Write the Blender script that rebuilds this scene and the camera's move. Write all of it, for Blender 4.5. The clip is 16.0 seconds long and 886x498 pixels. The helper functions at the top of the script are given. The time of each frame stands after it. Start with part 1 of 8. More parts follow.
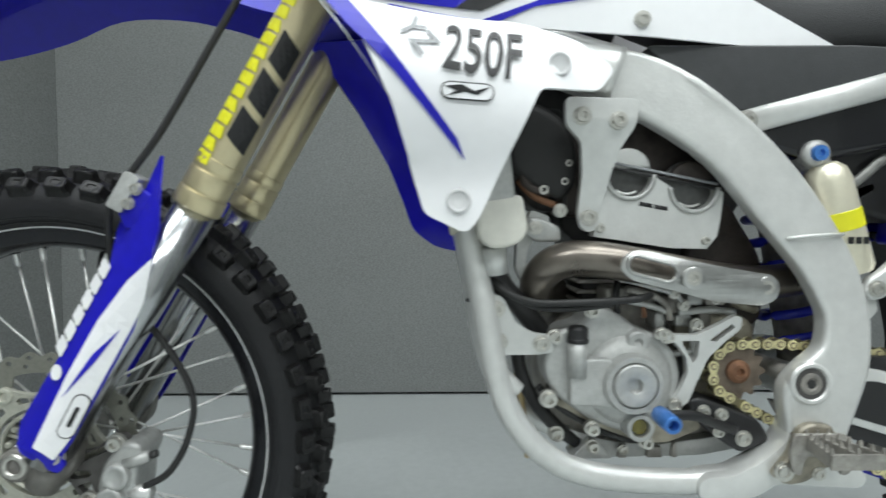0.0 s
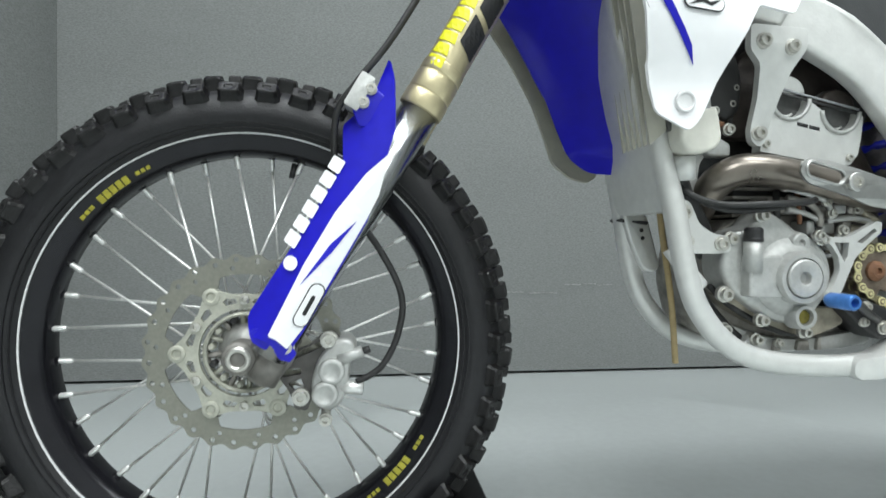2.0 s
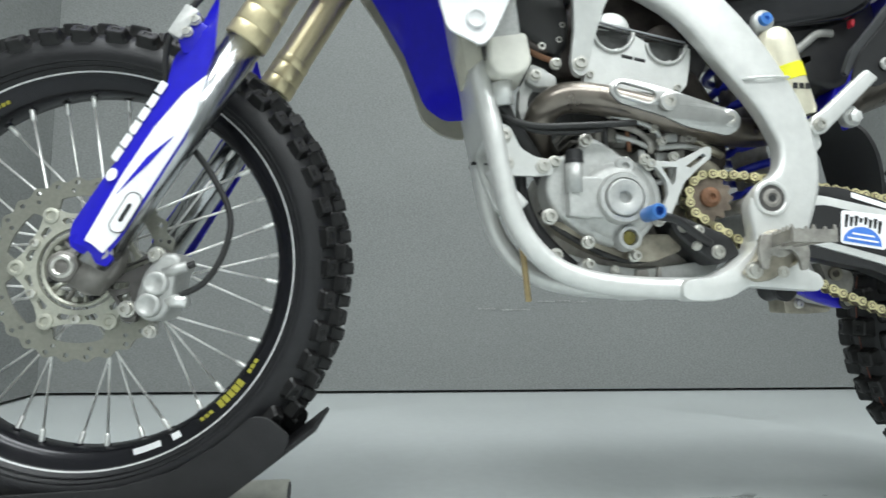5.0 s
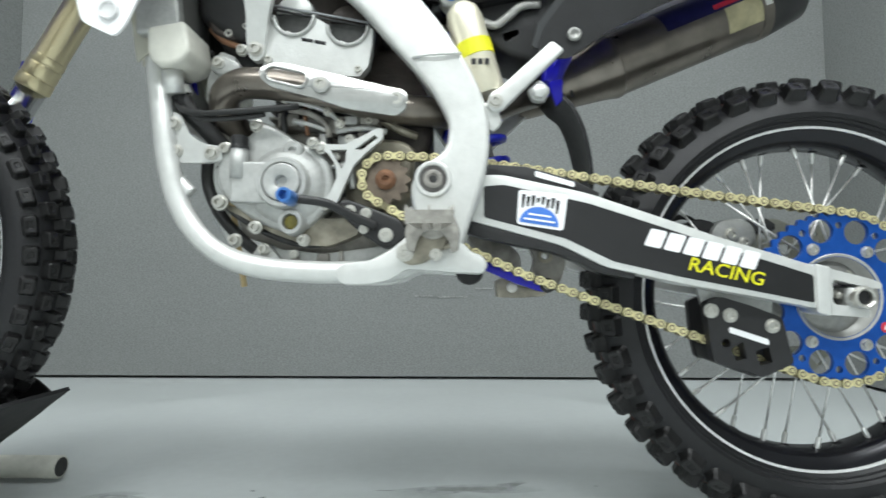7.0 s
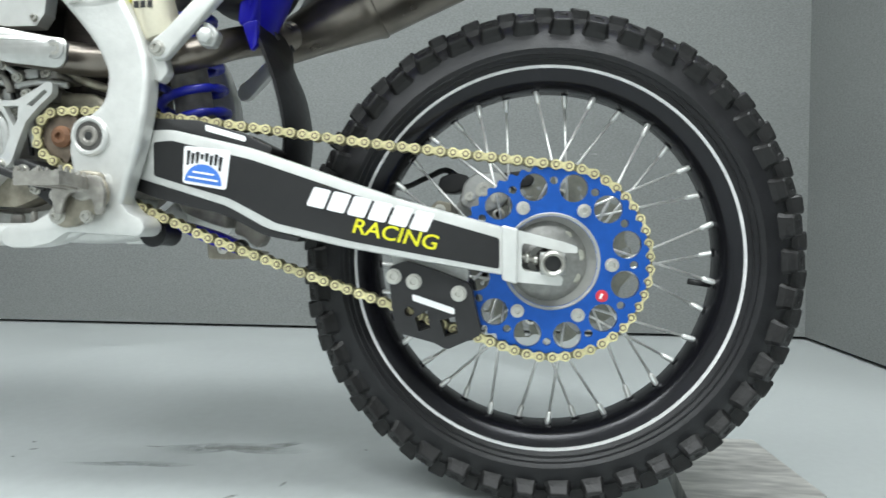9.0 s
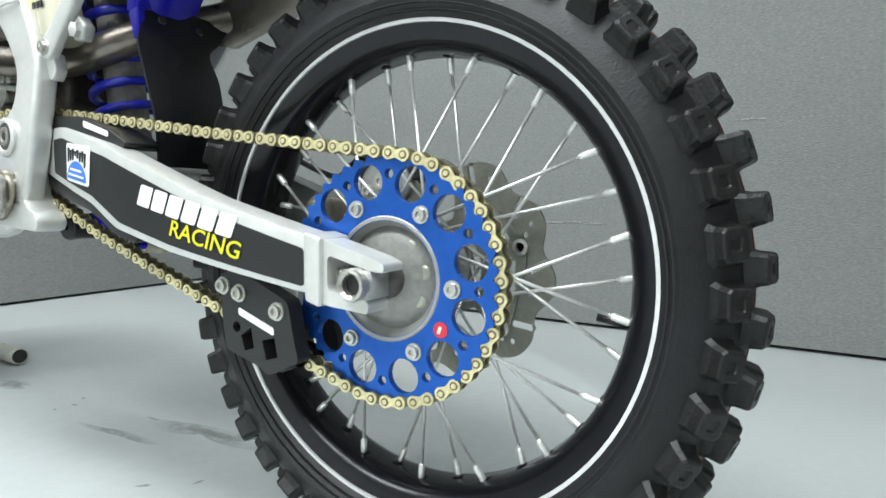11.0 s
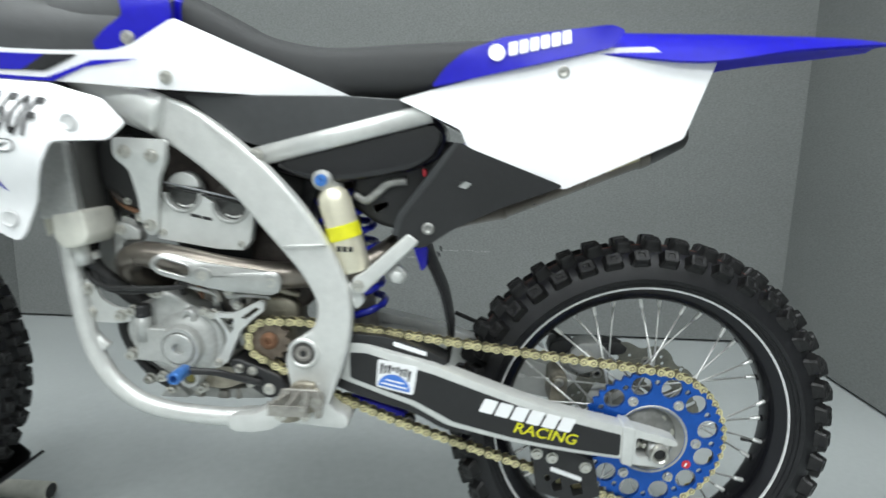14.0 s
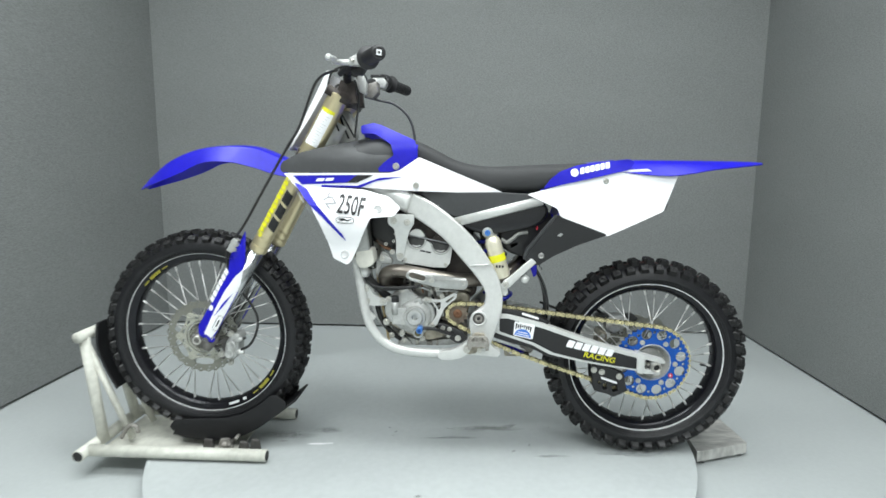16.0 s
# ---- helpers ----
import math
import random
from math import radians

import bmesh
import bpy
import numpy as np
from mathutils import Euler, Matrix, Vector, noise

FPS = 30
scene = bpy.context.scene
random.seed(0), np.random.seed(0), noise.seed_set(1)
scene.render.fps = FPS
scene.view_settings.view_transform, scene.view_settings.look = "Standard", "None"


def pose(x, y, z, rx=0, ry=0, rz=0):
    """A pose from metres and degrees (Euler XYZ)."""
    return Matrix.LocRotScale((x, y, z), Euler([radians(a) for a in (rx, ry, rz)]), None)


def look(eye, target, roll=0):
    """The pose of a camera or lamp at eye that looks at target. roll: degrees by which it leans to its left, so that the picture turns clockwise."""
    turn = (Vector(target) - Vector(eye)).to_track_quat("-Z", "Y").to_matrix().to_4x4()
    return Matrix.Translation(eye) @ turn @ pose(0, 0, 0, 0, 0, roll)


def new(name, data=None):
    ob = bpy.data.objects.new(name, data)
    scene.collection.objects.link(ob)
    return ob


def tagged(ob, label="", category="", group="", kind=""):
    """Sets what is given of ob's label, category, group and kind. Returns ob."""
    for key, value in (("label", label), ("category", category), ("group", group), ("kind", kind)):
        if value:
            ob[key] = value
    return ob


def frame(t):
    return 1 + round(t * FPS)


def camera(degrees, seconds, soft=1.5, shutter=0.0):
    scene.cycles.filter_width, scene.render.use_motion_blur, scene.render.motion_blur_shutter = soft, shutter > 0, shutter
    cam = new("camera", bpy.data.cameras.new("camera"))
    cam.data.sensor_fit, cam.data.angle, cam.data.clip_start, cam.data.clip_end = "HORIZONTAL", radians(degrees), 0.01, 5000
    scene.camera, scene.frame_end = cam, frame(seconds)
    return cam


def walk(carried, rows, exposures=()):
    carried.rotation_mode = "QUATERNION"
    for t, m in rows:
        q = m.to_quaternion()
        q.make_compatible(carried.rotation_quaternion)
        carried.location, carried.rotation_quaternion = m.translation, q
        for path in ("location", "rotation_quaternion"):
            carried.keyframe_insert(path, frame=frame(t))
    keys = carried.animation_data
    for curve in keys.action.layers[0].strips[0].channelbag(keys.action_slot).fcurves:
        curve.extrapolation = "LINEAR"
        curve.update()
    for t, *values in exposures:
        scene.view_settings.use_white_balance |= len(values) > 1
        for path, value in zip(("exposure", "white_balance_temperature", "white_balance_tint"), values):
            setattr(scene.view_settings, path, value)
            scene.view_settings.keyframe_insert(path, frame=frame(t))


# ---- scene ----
cam = camera(76.1, 16.0, shutter=0.5)
PATH = [
    (0, (-0.256, -0.788, 0.727), (-0.214, 1.21, 0.638), 0.0),
    (0.5, (-0.389, -0.794, 0.721), (-0.274, 1.2, 0.621), 0.1),
    (1, (-0.484, -0.796, 0.689), (-0.311, 1.195, 0.62), 0.2),
    (1.5, (-0.565, -0.798, 0.65), (-0.304, 1.184, 0.583), 0.3),
    (2, (-0.59, -0.822, 0.59), (-0.319, 1.159, 0.555), 0.5),
    (2.5, (-0.603, -0.837, 0.495), (-0.3, 1.138, 0.597), 0.6),
    (3, (-0.588, -0.847, 0.417), (-0.293, 1.118, 0.644), 0.5),
    (3.2, (-0.574, -0.854, 0.405), (-0.293, 1.112, 0.639), 0.7),
    (5.3, (-0.218, -0.882, 0.412), (-0.145, 1.11, 0.576), -0.1),
    (5.5, (-0.146, -0.895, 0.39), (-0.156, 1.094, 0.6), 0.3),
    (6, (-0.048, -0.886, 0.392), (-0.03, 1.104, 0.588), -0.1),
    (6.5, (0.075, -0.889, 0.401), (0.067, 1.105, 0.559), -0.1),
    (7, (0.208, -0.889, 0.407), (0.156, 1.106, 0.535), -0.0),
    (7.5, (0.338, -0.88, 0.399), (0.253, 1.114, 0.524), 0.0),
    (8, (0.46, -0.862, 0.401), (0.348, 1.133, 0.484), -0.0),
    (8.5, (0.577, -0.834, 0.406), (0.422, 1.16, 0.434), -0.1),
    (9, (0.696, -0.796, 0.428), (0.438, 1.187, 0.366), -0.0),
    (9.2, (0.741, -0.775, 0.416), (0.426, 1.2, 0.384), -0.0),
    (11.3, (1.075, -0.496, 0.479), (0.006, 1.186, 0.307), 0.7),
    (11.5, (1.082, -0.484, 0.493), (-0.022, 1.175, 0.324), 0.7),
    (12, (1.087, -0.465, 0.594), (-0.085, 1.118, 0.251), -2.0),
    (12.5, (1.02, -0.515, 0.706), (-0.058, 1.116, 0.281), -1.4),
    (13, (0.904, -0.615, 0.772), (0.023, 1.133, 0.361), -0.8),
    (13.5, (0.711, -0.791, 0.833), (0.185, 1.093, 0.418), -0.1),
    (14, (0.435, -0.978, 0.864), (0.324, 0.987, 0.508), 1.2),
    (14.5, (0.293, -1.146, 0.934), (0.248, 0.82, 0.568), 1.0),
    (15, (0.203, -1.374, 0.987), (0.15, 0.599, 0.664), 0.5),
    (15.5, (0.15, -1.628, 1.007), (0.078, 0.351, 0.723), 0.5),
    (16, (0.148, -1.873, 1.012), (0.051, 0.103, 0.724), 0.4),
]
EXPOSURES = [(0.0, -0.52), (0.5, -0.46), (1.5, -0.19), (3.0, 0.06), (5.5, 0.07), (7.0, 0.05), (9.0, 0.14), (11.5, 0.3), (12.5, 0.22), (13.5, -0.21), (14.5, -0.28), (15.0, -0.15), (16.0, -0.11)]
walk(cam, [(t, look(eye, target, roll)) for t, eye, target, roll in PATH], EXPOSURES)

# ---- light, world, exposure ----
world = bpy.data.worlds.new("world")
scene.world = world
world.use_nodes = True
world.node_tree.nodes["Background"].inputs[0].default_value = (0.75, 0.8, 0.85, 1)
world.node_tree.nodes["Background"].inputs[1].default_value = 0.05


def area_lamp(name, x, y, z, sx, sy, watts, colour):
    data = bpy.data.lights.new(name, "AREA")
    data.shape, data.size, data.size_y, data.energy, data.color = "RECTANGLE", sx, sy, watts, colour
    ob = new(name, data)
    ob.matrix_world = pose(x, y, z)
    return ob


LAMPS = [(-1.1, -0.9, 46), (1.1, -0.9, 46), (-1.0, -2.5, 54), (1.0, -2.5, 54), (0.0, 0.0, 24)]
for lx, ly, watts in LAMPS:
    area_lamp("tube_light", lx, ly, 3.19, 1.6, 0.7, watts, (0.93, 0.985, 1.0))

# ---- materials ----
from mathutils import geometry


def mat(name, col, rough=0.5, metal=0.0, vary=0.12, scale=30.0, bump=0.0, bscale=200.0, spec=0.5, coat=0.0, col2=None, blotch=3.0,
        stretch=None, rand=0.0, weight=1.0):
    """A surface with variation at two scales: blotches of a few per metre and fine grain, with relief from the grain."""
    m = bpy.data.materials.new(name)
    m.use_nodes = True
    nt = m.node_tree
    b = nt.nodes["Principled BSDF"]
    tc = nt.nodes.new("ShaderNodeTexCoord")
    mp = nt.nodes.new("ShaderNodeMapping")
    if stretch:
        mp.inputs["Scale"].default_value = stretch
    nt.links.new(tc.outputs["Object"], mp.inputs["Vector"])
    n1, n2 = nt.nodes.new("ShaderNodeTexNoise"), nt.nodes.new("ShaderNodeTexNoise")
    n1.inputs["Scale"].default_value, n1.inputs["Detail"].default_value = blotch, 4
    n2.inputs["Scale"].default_value, n2.inputs["Detail"].default_value = scale, 6
    nt.links.new(mp.outputs[0], n1.inputs["Vector"])
    nt.links.new(mp.outputs[0], n2.inputs["Vector"])
    add = nt.nodes.new("ShaderNodeMath")
    add.operation = "ADD"
    less = nt.nodes.new("ShaderNodeMapRange")
    less.inputs["To Min"].default_value, less.inputs["To Max"].default_value = 0.5 - 0.5 * weight, 0.5 + 0.5 * weight
    nt.links.new(n1.outputs["Fac"], less.inputs["Value"])
    nt.links.new(less.outputs[0], add.inputs[0])
    nt.links.new(n2.outputs["Fac"], add.inputs[1])
    ramp = nt.nodes.new("ShaderNodeMapRange")
    ramp.inputs["From Min"].default_value, ramp.inputs["From Max"].default_value = 0.7, 1.3
    nt.links.new(add.outputs[0], ramp.inputs["Value"])
    mix = nt.nodes.new("ShaderNodeMix")
    mix.data_type = "RGBA"
    lo = tuple(c * (1 - vary) for c in col) if col2 is None else col2
    hi = tuple(min(1, c * (1 + vary)) for c in col)
    mix.inputs["A"].default_value, mix.inputs["B"].default_value = (*lo, 1), (*hi, 1)
    nt.links.new(ramp.outputs[0], mix.inputs["Factor"])
    out = mix.outputs["Result"]
    if rand:
        info = nt.nodes.new("ShaderNodeObjectInfo")
        hsv = nt.nodes.new("ShaderNodeHueSaturation")
        r2 = nt.nodes.new("ShaderNodeMapRange")
        r2.inputs["To Min"].default_value, r2.inputs["To Max"].default_value = 1 - rand, 1 + rand
        nt.links.new(info.outputs["Random"], r2.inputs["Value"])
        nt.links.new(r2.outputs[0], hsv.inputs["Value"])
        nt.links.new(out, hsv.inputs["Color"])
        out = hsv.outputs["Color"]
    nt.links.new(out, b.inputs["Base Color"])
    r = nt.nodes.new("ShaderNodeMapRange")
    r.inputs["To Min"].default_value, r.inputs["To Max"].default_value = max(0.03, rough * 0.8), min(1, rough * 1.25)
    nt.links.new(n2.outputs["Fac"], r.inputs["Value"])
    nt.links.new(r.outputs[0], b.inputs["Roughness"])
    b.inputs["Metallic"].default_value = metal
    b.inputs["Specular IOR Level"].default_value = spec
    b.inputs["Coat Weight"].default_value = coat
    if bump:
        n3 = nt.nodes.new("ShaderNodeTexNoise")
        n3.inputs["Scale"].default_value, n3.inputs["Detail"].default_value = bscale, 3
        nt.links.new(mp.outputs[0], n3.inputs["Vector"])
        bp = nt.nodes.new("ShaderNodeBump")
        bp.inputs["Strength"].default_value, bp.inputs["Distance"].default_value = bump, 0.002
        nt.links.new(n3.outputs["Fac"], bp.inputs["Height"])
        nt.links.new(bp.outputs[0], b.inputs["Normal"])
    return m


M_WALL = mat("grey_carpet", (0.222, 0.232, 0.228), 0.95, vary=0.27, scale=170, bump=0.8, bscale=240, spec=0.15, blotch=1.8, stretch=(0.6, 0.6, 1.5), weight=0.22)
M_SCUFF = mat("worn_carpet_fibre", (0.3, 0.31, 0.3), 0.9, vary=0.4, scale=260, spec=0.1, blotch=60)
M_FLOOR = mat("grey_floor_paint", (0.435, 0.464, 0.462), 0.5, spec=0.3, vary=0.05, scale=60, bump=0.06, bscale=90, blotch=1.6)
M_TABLE = mat("turntable_paint", (0.435, 0.464, 0.462), 0.5, spec=0.3, vary=0.06, scale=45, bump=0.08, bscale=120, blotch=2.5)
M_CEIL = mat("ceiling_paint", (0.72, 0.73, 0.72), 0.9, vary=0.04, scale=80)
M_BACK = mat("studio_wall_paint", (0.62, 0.63, 0.62), 0.8, vary=0.05, scale=60)
M_RUBBER = mat("tyre_rubber", (0.0095, 0.0095, 0.011), 0.42, vary=0.35, scale=120, bump=0.25, bscale=400, spec=0.4, blotch=9)
M_KNOB = mat("tread_rubber", (0.0095, 0.0092, 0.0095), 0.42, vary=0.4, scale=90, bump=0.35, bscale=300, spec=0.4, blotch=30, rand=0.3)
M_DISH = mat("hub_grey_paint", (0.44, 0.44, 0.42), 0.42, metal=0.4, vary=0.12, scale=90, bump=0.1, bscale=300, blotch=15)
M_REDLINE = mat("faded_red_line", (0.16, 0.05, 0.035), 0.6, vary=0.3, scale=90)
M_DIMYEL = mat("dull_yellow_print", (0.34, 0.31, 0.03), 0.45, vary=0.3, scale=200)
M_RIM = mat("black_rim", (0.009, 0.009, 0.012), 0.2, metal=0.35, vary=0.3, scale=200, bump=0.05, bscale=600, blotch=20)
M_STRIPE = mat("silver_tape", (0.68, 0.68, 0.68), 0.35, vary=0.12, scale=90)
M_STEEL = mat("spoke_steel", (0.8, 0.8, 0.78), 0.34, metal=0.65, vary=0.15, scale=300)
M_BOLT = mat("zinc_bolt", (0.56, 0.55, 0.51), 0.3, metal=0.85, vary=0.2, scale=300)
M_ALU = mat("frame_aluminium", (0.66, 0.665, 0.645), 0.36, metal=0.4, vary=0.07, scale=70, bump=0.12, bscale=260, blotch=8)
M_CAST = mat("cast_aluminium", (0.47, 0.475, 0.46), 0.42, metal=0.45, vary=0.14, scale=150, bump=0.3, bscale=500, blotch=14)
M_DIRTY = mat("grimy_cast_metal", (0.3, 0.285, 0.26), 0.55, metal=0.4, vary=0.45, scale=60, bump=0.4, bscale=300, blotch=25)
# dark parts, and the shade painted into the engine bay and open holes
M_DARK = mat("dark_parts_and_shade", (0.03, 0.03, 0.03), 0.55, metal=0.2, vary=0.5, scale=70, bump=0.3, bscale=200, blotch=20)
M_WHITE = mat("white_plastic", (0.92, 0.92, 0.93), 0.32, vary=0.02, scale=60, coat=0.2)
M_BLUE = mat("blue_plastic", (0.009, 0.0065, 0.44), 0.33, vary=0.12, scale=60, spec=0.4, coat=0.05, blotch=5)
M_BLUEMET = mat("blue_anodised", (0.012, 0.1, 0.46), 0.3, metal=0.55, vary=0.12, scale=90)
M_BLACK = mat("black_plastic", (0.014, 0.014, 0.015), 0.45, vary=0.25, scale=90, bump=0.12, bscale=300)
M_AIRBOX = mat("glossy_black_plastic", (0.008, 0.008, 0.01), 0.16, vary=0.2, scale=60, coat=0.2)
M_GREYPL = mat("grey_black_plastic", (0.045, 0.047, 0.049), 0.42, vary=0.12, scale=90, bump=0.15, bscale=400)
M_SEAT = mat("seat_vinyl", (0.035, 0.036, 0.037), 0.7, vary=0.2, scale=200, bump=0.5, bscale=700)
M_GOLD = mat("fork_anodised", (0.66, 0.58, 0.37), 0.33, metal=0.85, vary=0.04, scale=250, blotch=9)
M_CHROME = mat("fork_steel", (0.5, 0.51, 0.52), 0.2, metal=1.0, vary=0.08, scale=150)
M_CHAIN = mat("gold_chain", (0.7, 0.64, 0.36), 0.35, metal=0.5, vary=0.25, scale=200, rand=0.15)
M_CHAIN2 = mat("inner_chain_links", (0.2, 0.18, 0.11), 0.4, metal=0.6, vary=0.3, scale=200, rand=0.15)
M_HUB = mat("grey_hub_casting", (0.3, 0.3, 0.285), 0.45, metal=0.5, vary=0.25, scale=120, bump=0.2, bscale=400)
M_DISC = mat("brake_disc_steel", (0.24, 0.24, 0.205), 0.42, metal=0.5, vary=0.15, scale=200)
M_SPIDER = mat("disc_carrier_alloy", (0.45, 0.45, 0.385), 0.42, metal=0.4, vary=0.15, scale=180, bump=0.1, bscale=400, blotch=20)
# dark brown metal, also the painted reflection on the rear cam lid
M_SOOTREFL = mat("soot_brown_and_reflection", (0.055, 0.045, 0.04), 0.5, metal=0.3, vary=0.5, scale=60, bump=0.3, bscale=250, blotch=18)
M_OLIVE = mat("oil_stained_metal", (0.3, 0.275, 0.22), 0.4, metal=0.5, vary=0.45, scale=50, bump=0.25, bscale=250, blotch=22)
M_PEG = mat("worn_peg_steel", (0.36, 0.345, 0.315), 0.4, metal=0.55, vary=0.3, scale=120, bump=0.2, bscale=300, blotch=25)
M_LUG = mat("fork_foot_casting", (0.21, 0.2, 0.185), 0.5, metal=0.4, vary=0.25, scale=90, bump=0.2, bscale=300, blotch=25)
M_BRKT = mat("bracket_grey", (0.1, 0.095, 0.09), 0.45, metal=0.4, vary=0.3, scale=90, bump=0.2, bscale=300, blotch=25)
M_OIL = mat("amber_oil", (0.14, 0.12, 0.02), 0.1, vary=0.4, scale=120, blotch=60)
M_TIP = mat("light_blue_anodised", (0.07, 0.22, 0.6), 0.3, metal=0.5, vary=0.2, scale=120)
M_RUST = mat("rusty_steel", (0.2, 0.1, 0.055), 0.7, metal=0.3, vary=0.4, scale=120, bump=0.3)
M_SHIELD = mat("brushed_shield_metal", (0.5, 0.5, 0.485), 0.3, metal=0.9, vary=0.12, scale=80, bump=0.08, bscale=300, blotch=12)
M_CAP = mat("cam_cap_grey", (0.085, 0.085, 0.083), 0.32, metal=0.3, vary=0.25, scale=120, blotch=15)
M_TITAN = mat("exhaust_titanium", (0.22, 0.195, 0.168), 0.29, metal=0.8, vary=0.3, scale=25, blotch=7)
M_CRADLE = mat("cradle_black_paint", (0.011, 0.011, 0.012), 0.55, vary=0.4, scale=40, bump=0.2, bscale=160, spec=0.35, blotch=9)
M_CARBON = mat("carbon_end_cap", (0.03, 0.03, 0.03), 0.3, vary=0.3, scale=300)
M_CREAM = mat("stand_paint", (0.6, 0.6, 0.535), 0.5, vary=0.16, scale=50, bump=0.2, bscale=120, blotch=12)
M_YELLOW = mat("yellow_print", (0.75, 0.72, 0.02), 0.4, vary=0.06, scale=60)
# black print, and the painted shade of the axle bore and panel slot
M_BLACKPR = mat("black_print_and_hole_shade", (0.012, 0.012, 0.013), 0.4, vary=0.15, scale=60)
M_GREYPR = mat("grey_print", (0.3, 0.31, 0.32), 0.4, vary=0.08, scale=60)
M_REDPR = mat("red_print", (0.6, 0.03, 0.05), 0.4, vary=0.08, scale=60)
M_BLUEPR = mat("light_blue_print", (0.06, 0.2, 0.65), 0.4, vary=0.08, scale=60)
M_RADI = mat("radiator_core", (0.1, 0.1, 0.095), 0.55, metal=0.3, vary=0.15, scale=90)
M_RADPL = mat("radiator_louvre_plastic", (0.45, 0.44, 0.37), 0.55, vary=0.1, scale=60)
M_HOSE = mat("rubber_hose", (0.016, 0.016, 0.016), 0.5, vary=0.2, scale=90)
M_PLATE = mat("worn_steel_plate", (0.62, 0.61, 0.58), 0.33, metal=0.45, vary=0.4, scale=18, blotch=7, stretch=(1, 5, 1))
M_STAIN = mat("floor_stain", (0.35, 0.365, 0.35), 0.55, vary=0.2, scale=60)
M_HOSETAN = mat("yellowed_hose", (0.45, 0.34, 0.17), 0.45, vary=0.2, scale=90)
M_RES = mat("reservoir_anodised", (0.72, 0.68, 0.54), 0.36, metal=0.45, vary=0.04, scale=200)
M_NAVYPR = mat("navy_print", (0.012, 0.012, 0.07), 0.35, vary=0.3, scale=60, blotch=20)
M_BEIGE = mat("scorched_print", (0.5, 0.45, 0.27), 0.5, vary=0.25, scale=60, blotch=25)
M_SPROCK = mat("oily_sprocket_steel", (0.17, 0.135, 0.105), 0.5, metal=0.5, vary=0.4, scale=90, bump=0.2, bscale=300, blotch=30)
M_TANK = mat("cream_white_tank", (0.7, 0.69, 0.62), 0.42, vary=0.1, scale=60, bump=0.1, bscale=200, blotch=14)
M_SMEAR = mat("faint_dirt", (0.4, 0.425, 0.42), 0.42, vary=0.08, scale=30, blotch=12)
M_SPRING = mat("blue_spring_paint", (0.02, 0.03, 0.5), 0.3, vary=0.1, scale=60, coat=0.3)
M_LAMP = bpy.data.materials.new("lamp_diffuser")
M_LAMP.use_nodes = True
_b = M_LAMP.node_tree.nodes["Principled BSDF"]
_b.inputs["Emission Color"].default_value, _b.inputs["Emission Strength"].default_value = (0.96, 1, 0.97, 1), 2.0



def fade(m, strength):
    """Thin out a stain towards its edge and in patches."""
    nt = m.node_tree
    b = nt.nodes["Principled BSDF"]
    tc, mp, gr = nt.nodes.new("ShaderNodeTexCoord"), nt.nodes.new("ShaderNodeMapping"), nt.nodes.new("ShaderNodeTexGradient")
    mp.inputs["Location"].default_value, mp.inputs["Scale"].default_value = (-1, -1, 0), (2, 2, 0)
    gr.gradient_type = "SPHERICAL"
    nt.links.new(tc.outputs["Generated"], mp.inputs["Vector"])
    nt.links.new(mp.outputs[0], gr.inputs["Vector"])
    ns, mul, pw = nt.nodes.new("ShaderNodeTexNoise"), nt.nodes.new("ShaderNodeMath"), nt.nodes.new("ShaderNodeMath")
    ns.inputs["Scale"].default_value, ns.inputs["Detail"].default_value = 45, 5
    nt.links.new(tc.outputs["Object"], ns.inputs["Vector"])
    mul.operation, pw.operation = "MULTIPLY", "MULTIPLY"
    nt.links.new(gr.outputs["Fac"], mul.inputs[0])
    nt.links.new(ns.outputs["Fac"], mul.inputs[1])
    nt.links.new(mul.outputs[0], pw.inputs[0])
    pw.inputs[1].default_value = strength
    pw.use_clamp = True
    nt.links.new(pw.outputs[0], b.inputs["Alpha"])


fade(M_STAIN, 1.4)
fade(M_SMEAR, 1.3)

# ---- mesh tools ----
BASE = Vector((0, 0, 0.06))
YC = -0.03  # the motorcycle's middle plane


def part(name, bm, material, parent=None, label="", smooth=True, m=None):
    """One bmesh as one object, in world coordinates, under a thing or a part."""
    me = bpy.data.meshes.new(name)
    if smooth:
        for f in bm.faces:
            f.smooth = True
        for e in bm.edges:
            if len(e.link_faces) == 2 and e.calc_face_angle(0) > 0.6:
                e.smooth = False
    bm.to_mesh(me)
    bm.free()
    for mm in material if isinstance(material, (list, tuple)) else [material]:
        me.materials.append(mm)
    return place(name, me, parent, m, label)


def place(name, me, parent=None, m=None, label=""):
    ob = new(name, me)
    if parent is not None:
        ob.parent = parent
        if parent.type == "EMPTY":
            ob.matrix_parent_inverse = Matrix.Translation(-parent.location)
    if m is not None:
        ob.matrix_basis = m
    if label:
        ob["label"] = label
    return ob


def root(name, at, label, category, group="", kind=""):
    ob = new(name)
    ob.location = at
    ob.empty_display_size = 0.1
    return tagged(ob, label, category, group, kind)


def B():
    return bmesh.new()


def bevel(bm, w, seg=2, angle=0.5):
    es = [e for e in bm.edges if len(e.link_faces) == 2 and e.calc_face_angle(0) > angle]
    if es and w > 0:
        bmesh.ops.bevel(bm, geom=es, offset=w, segments=seg, profile=0.6, affect="EDGES", clamp_overlap=True)
    return bm


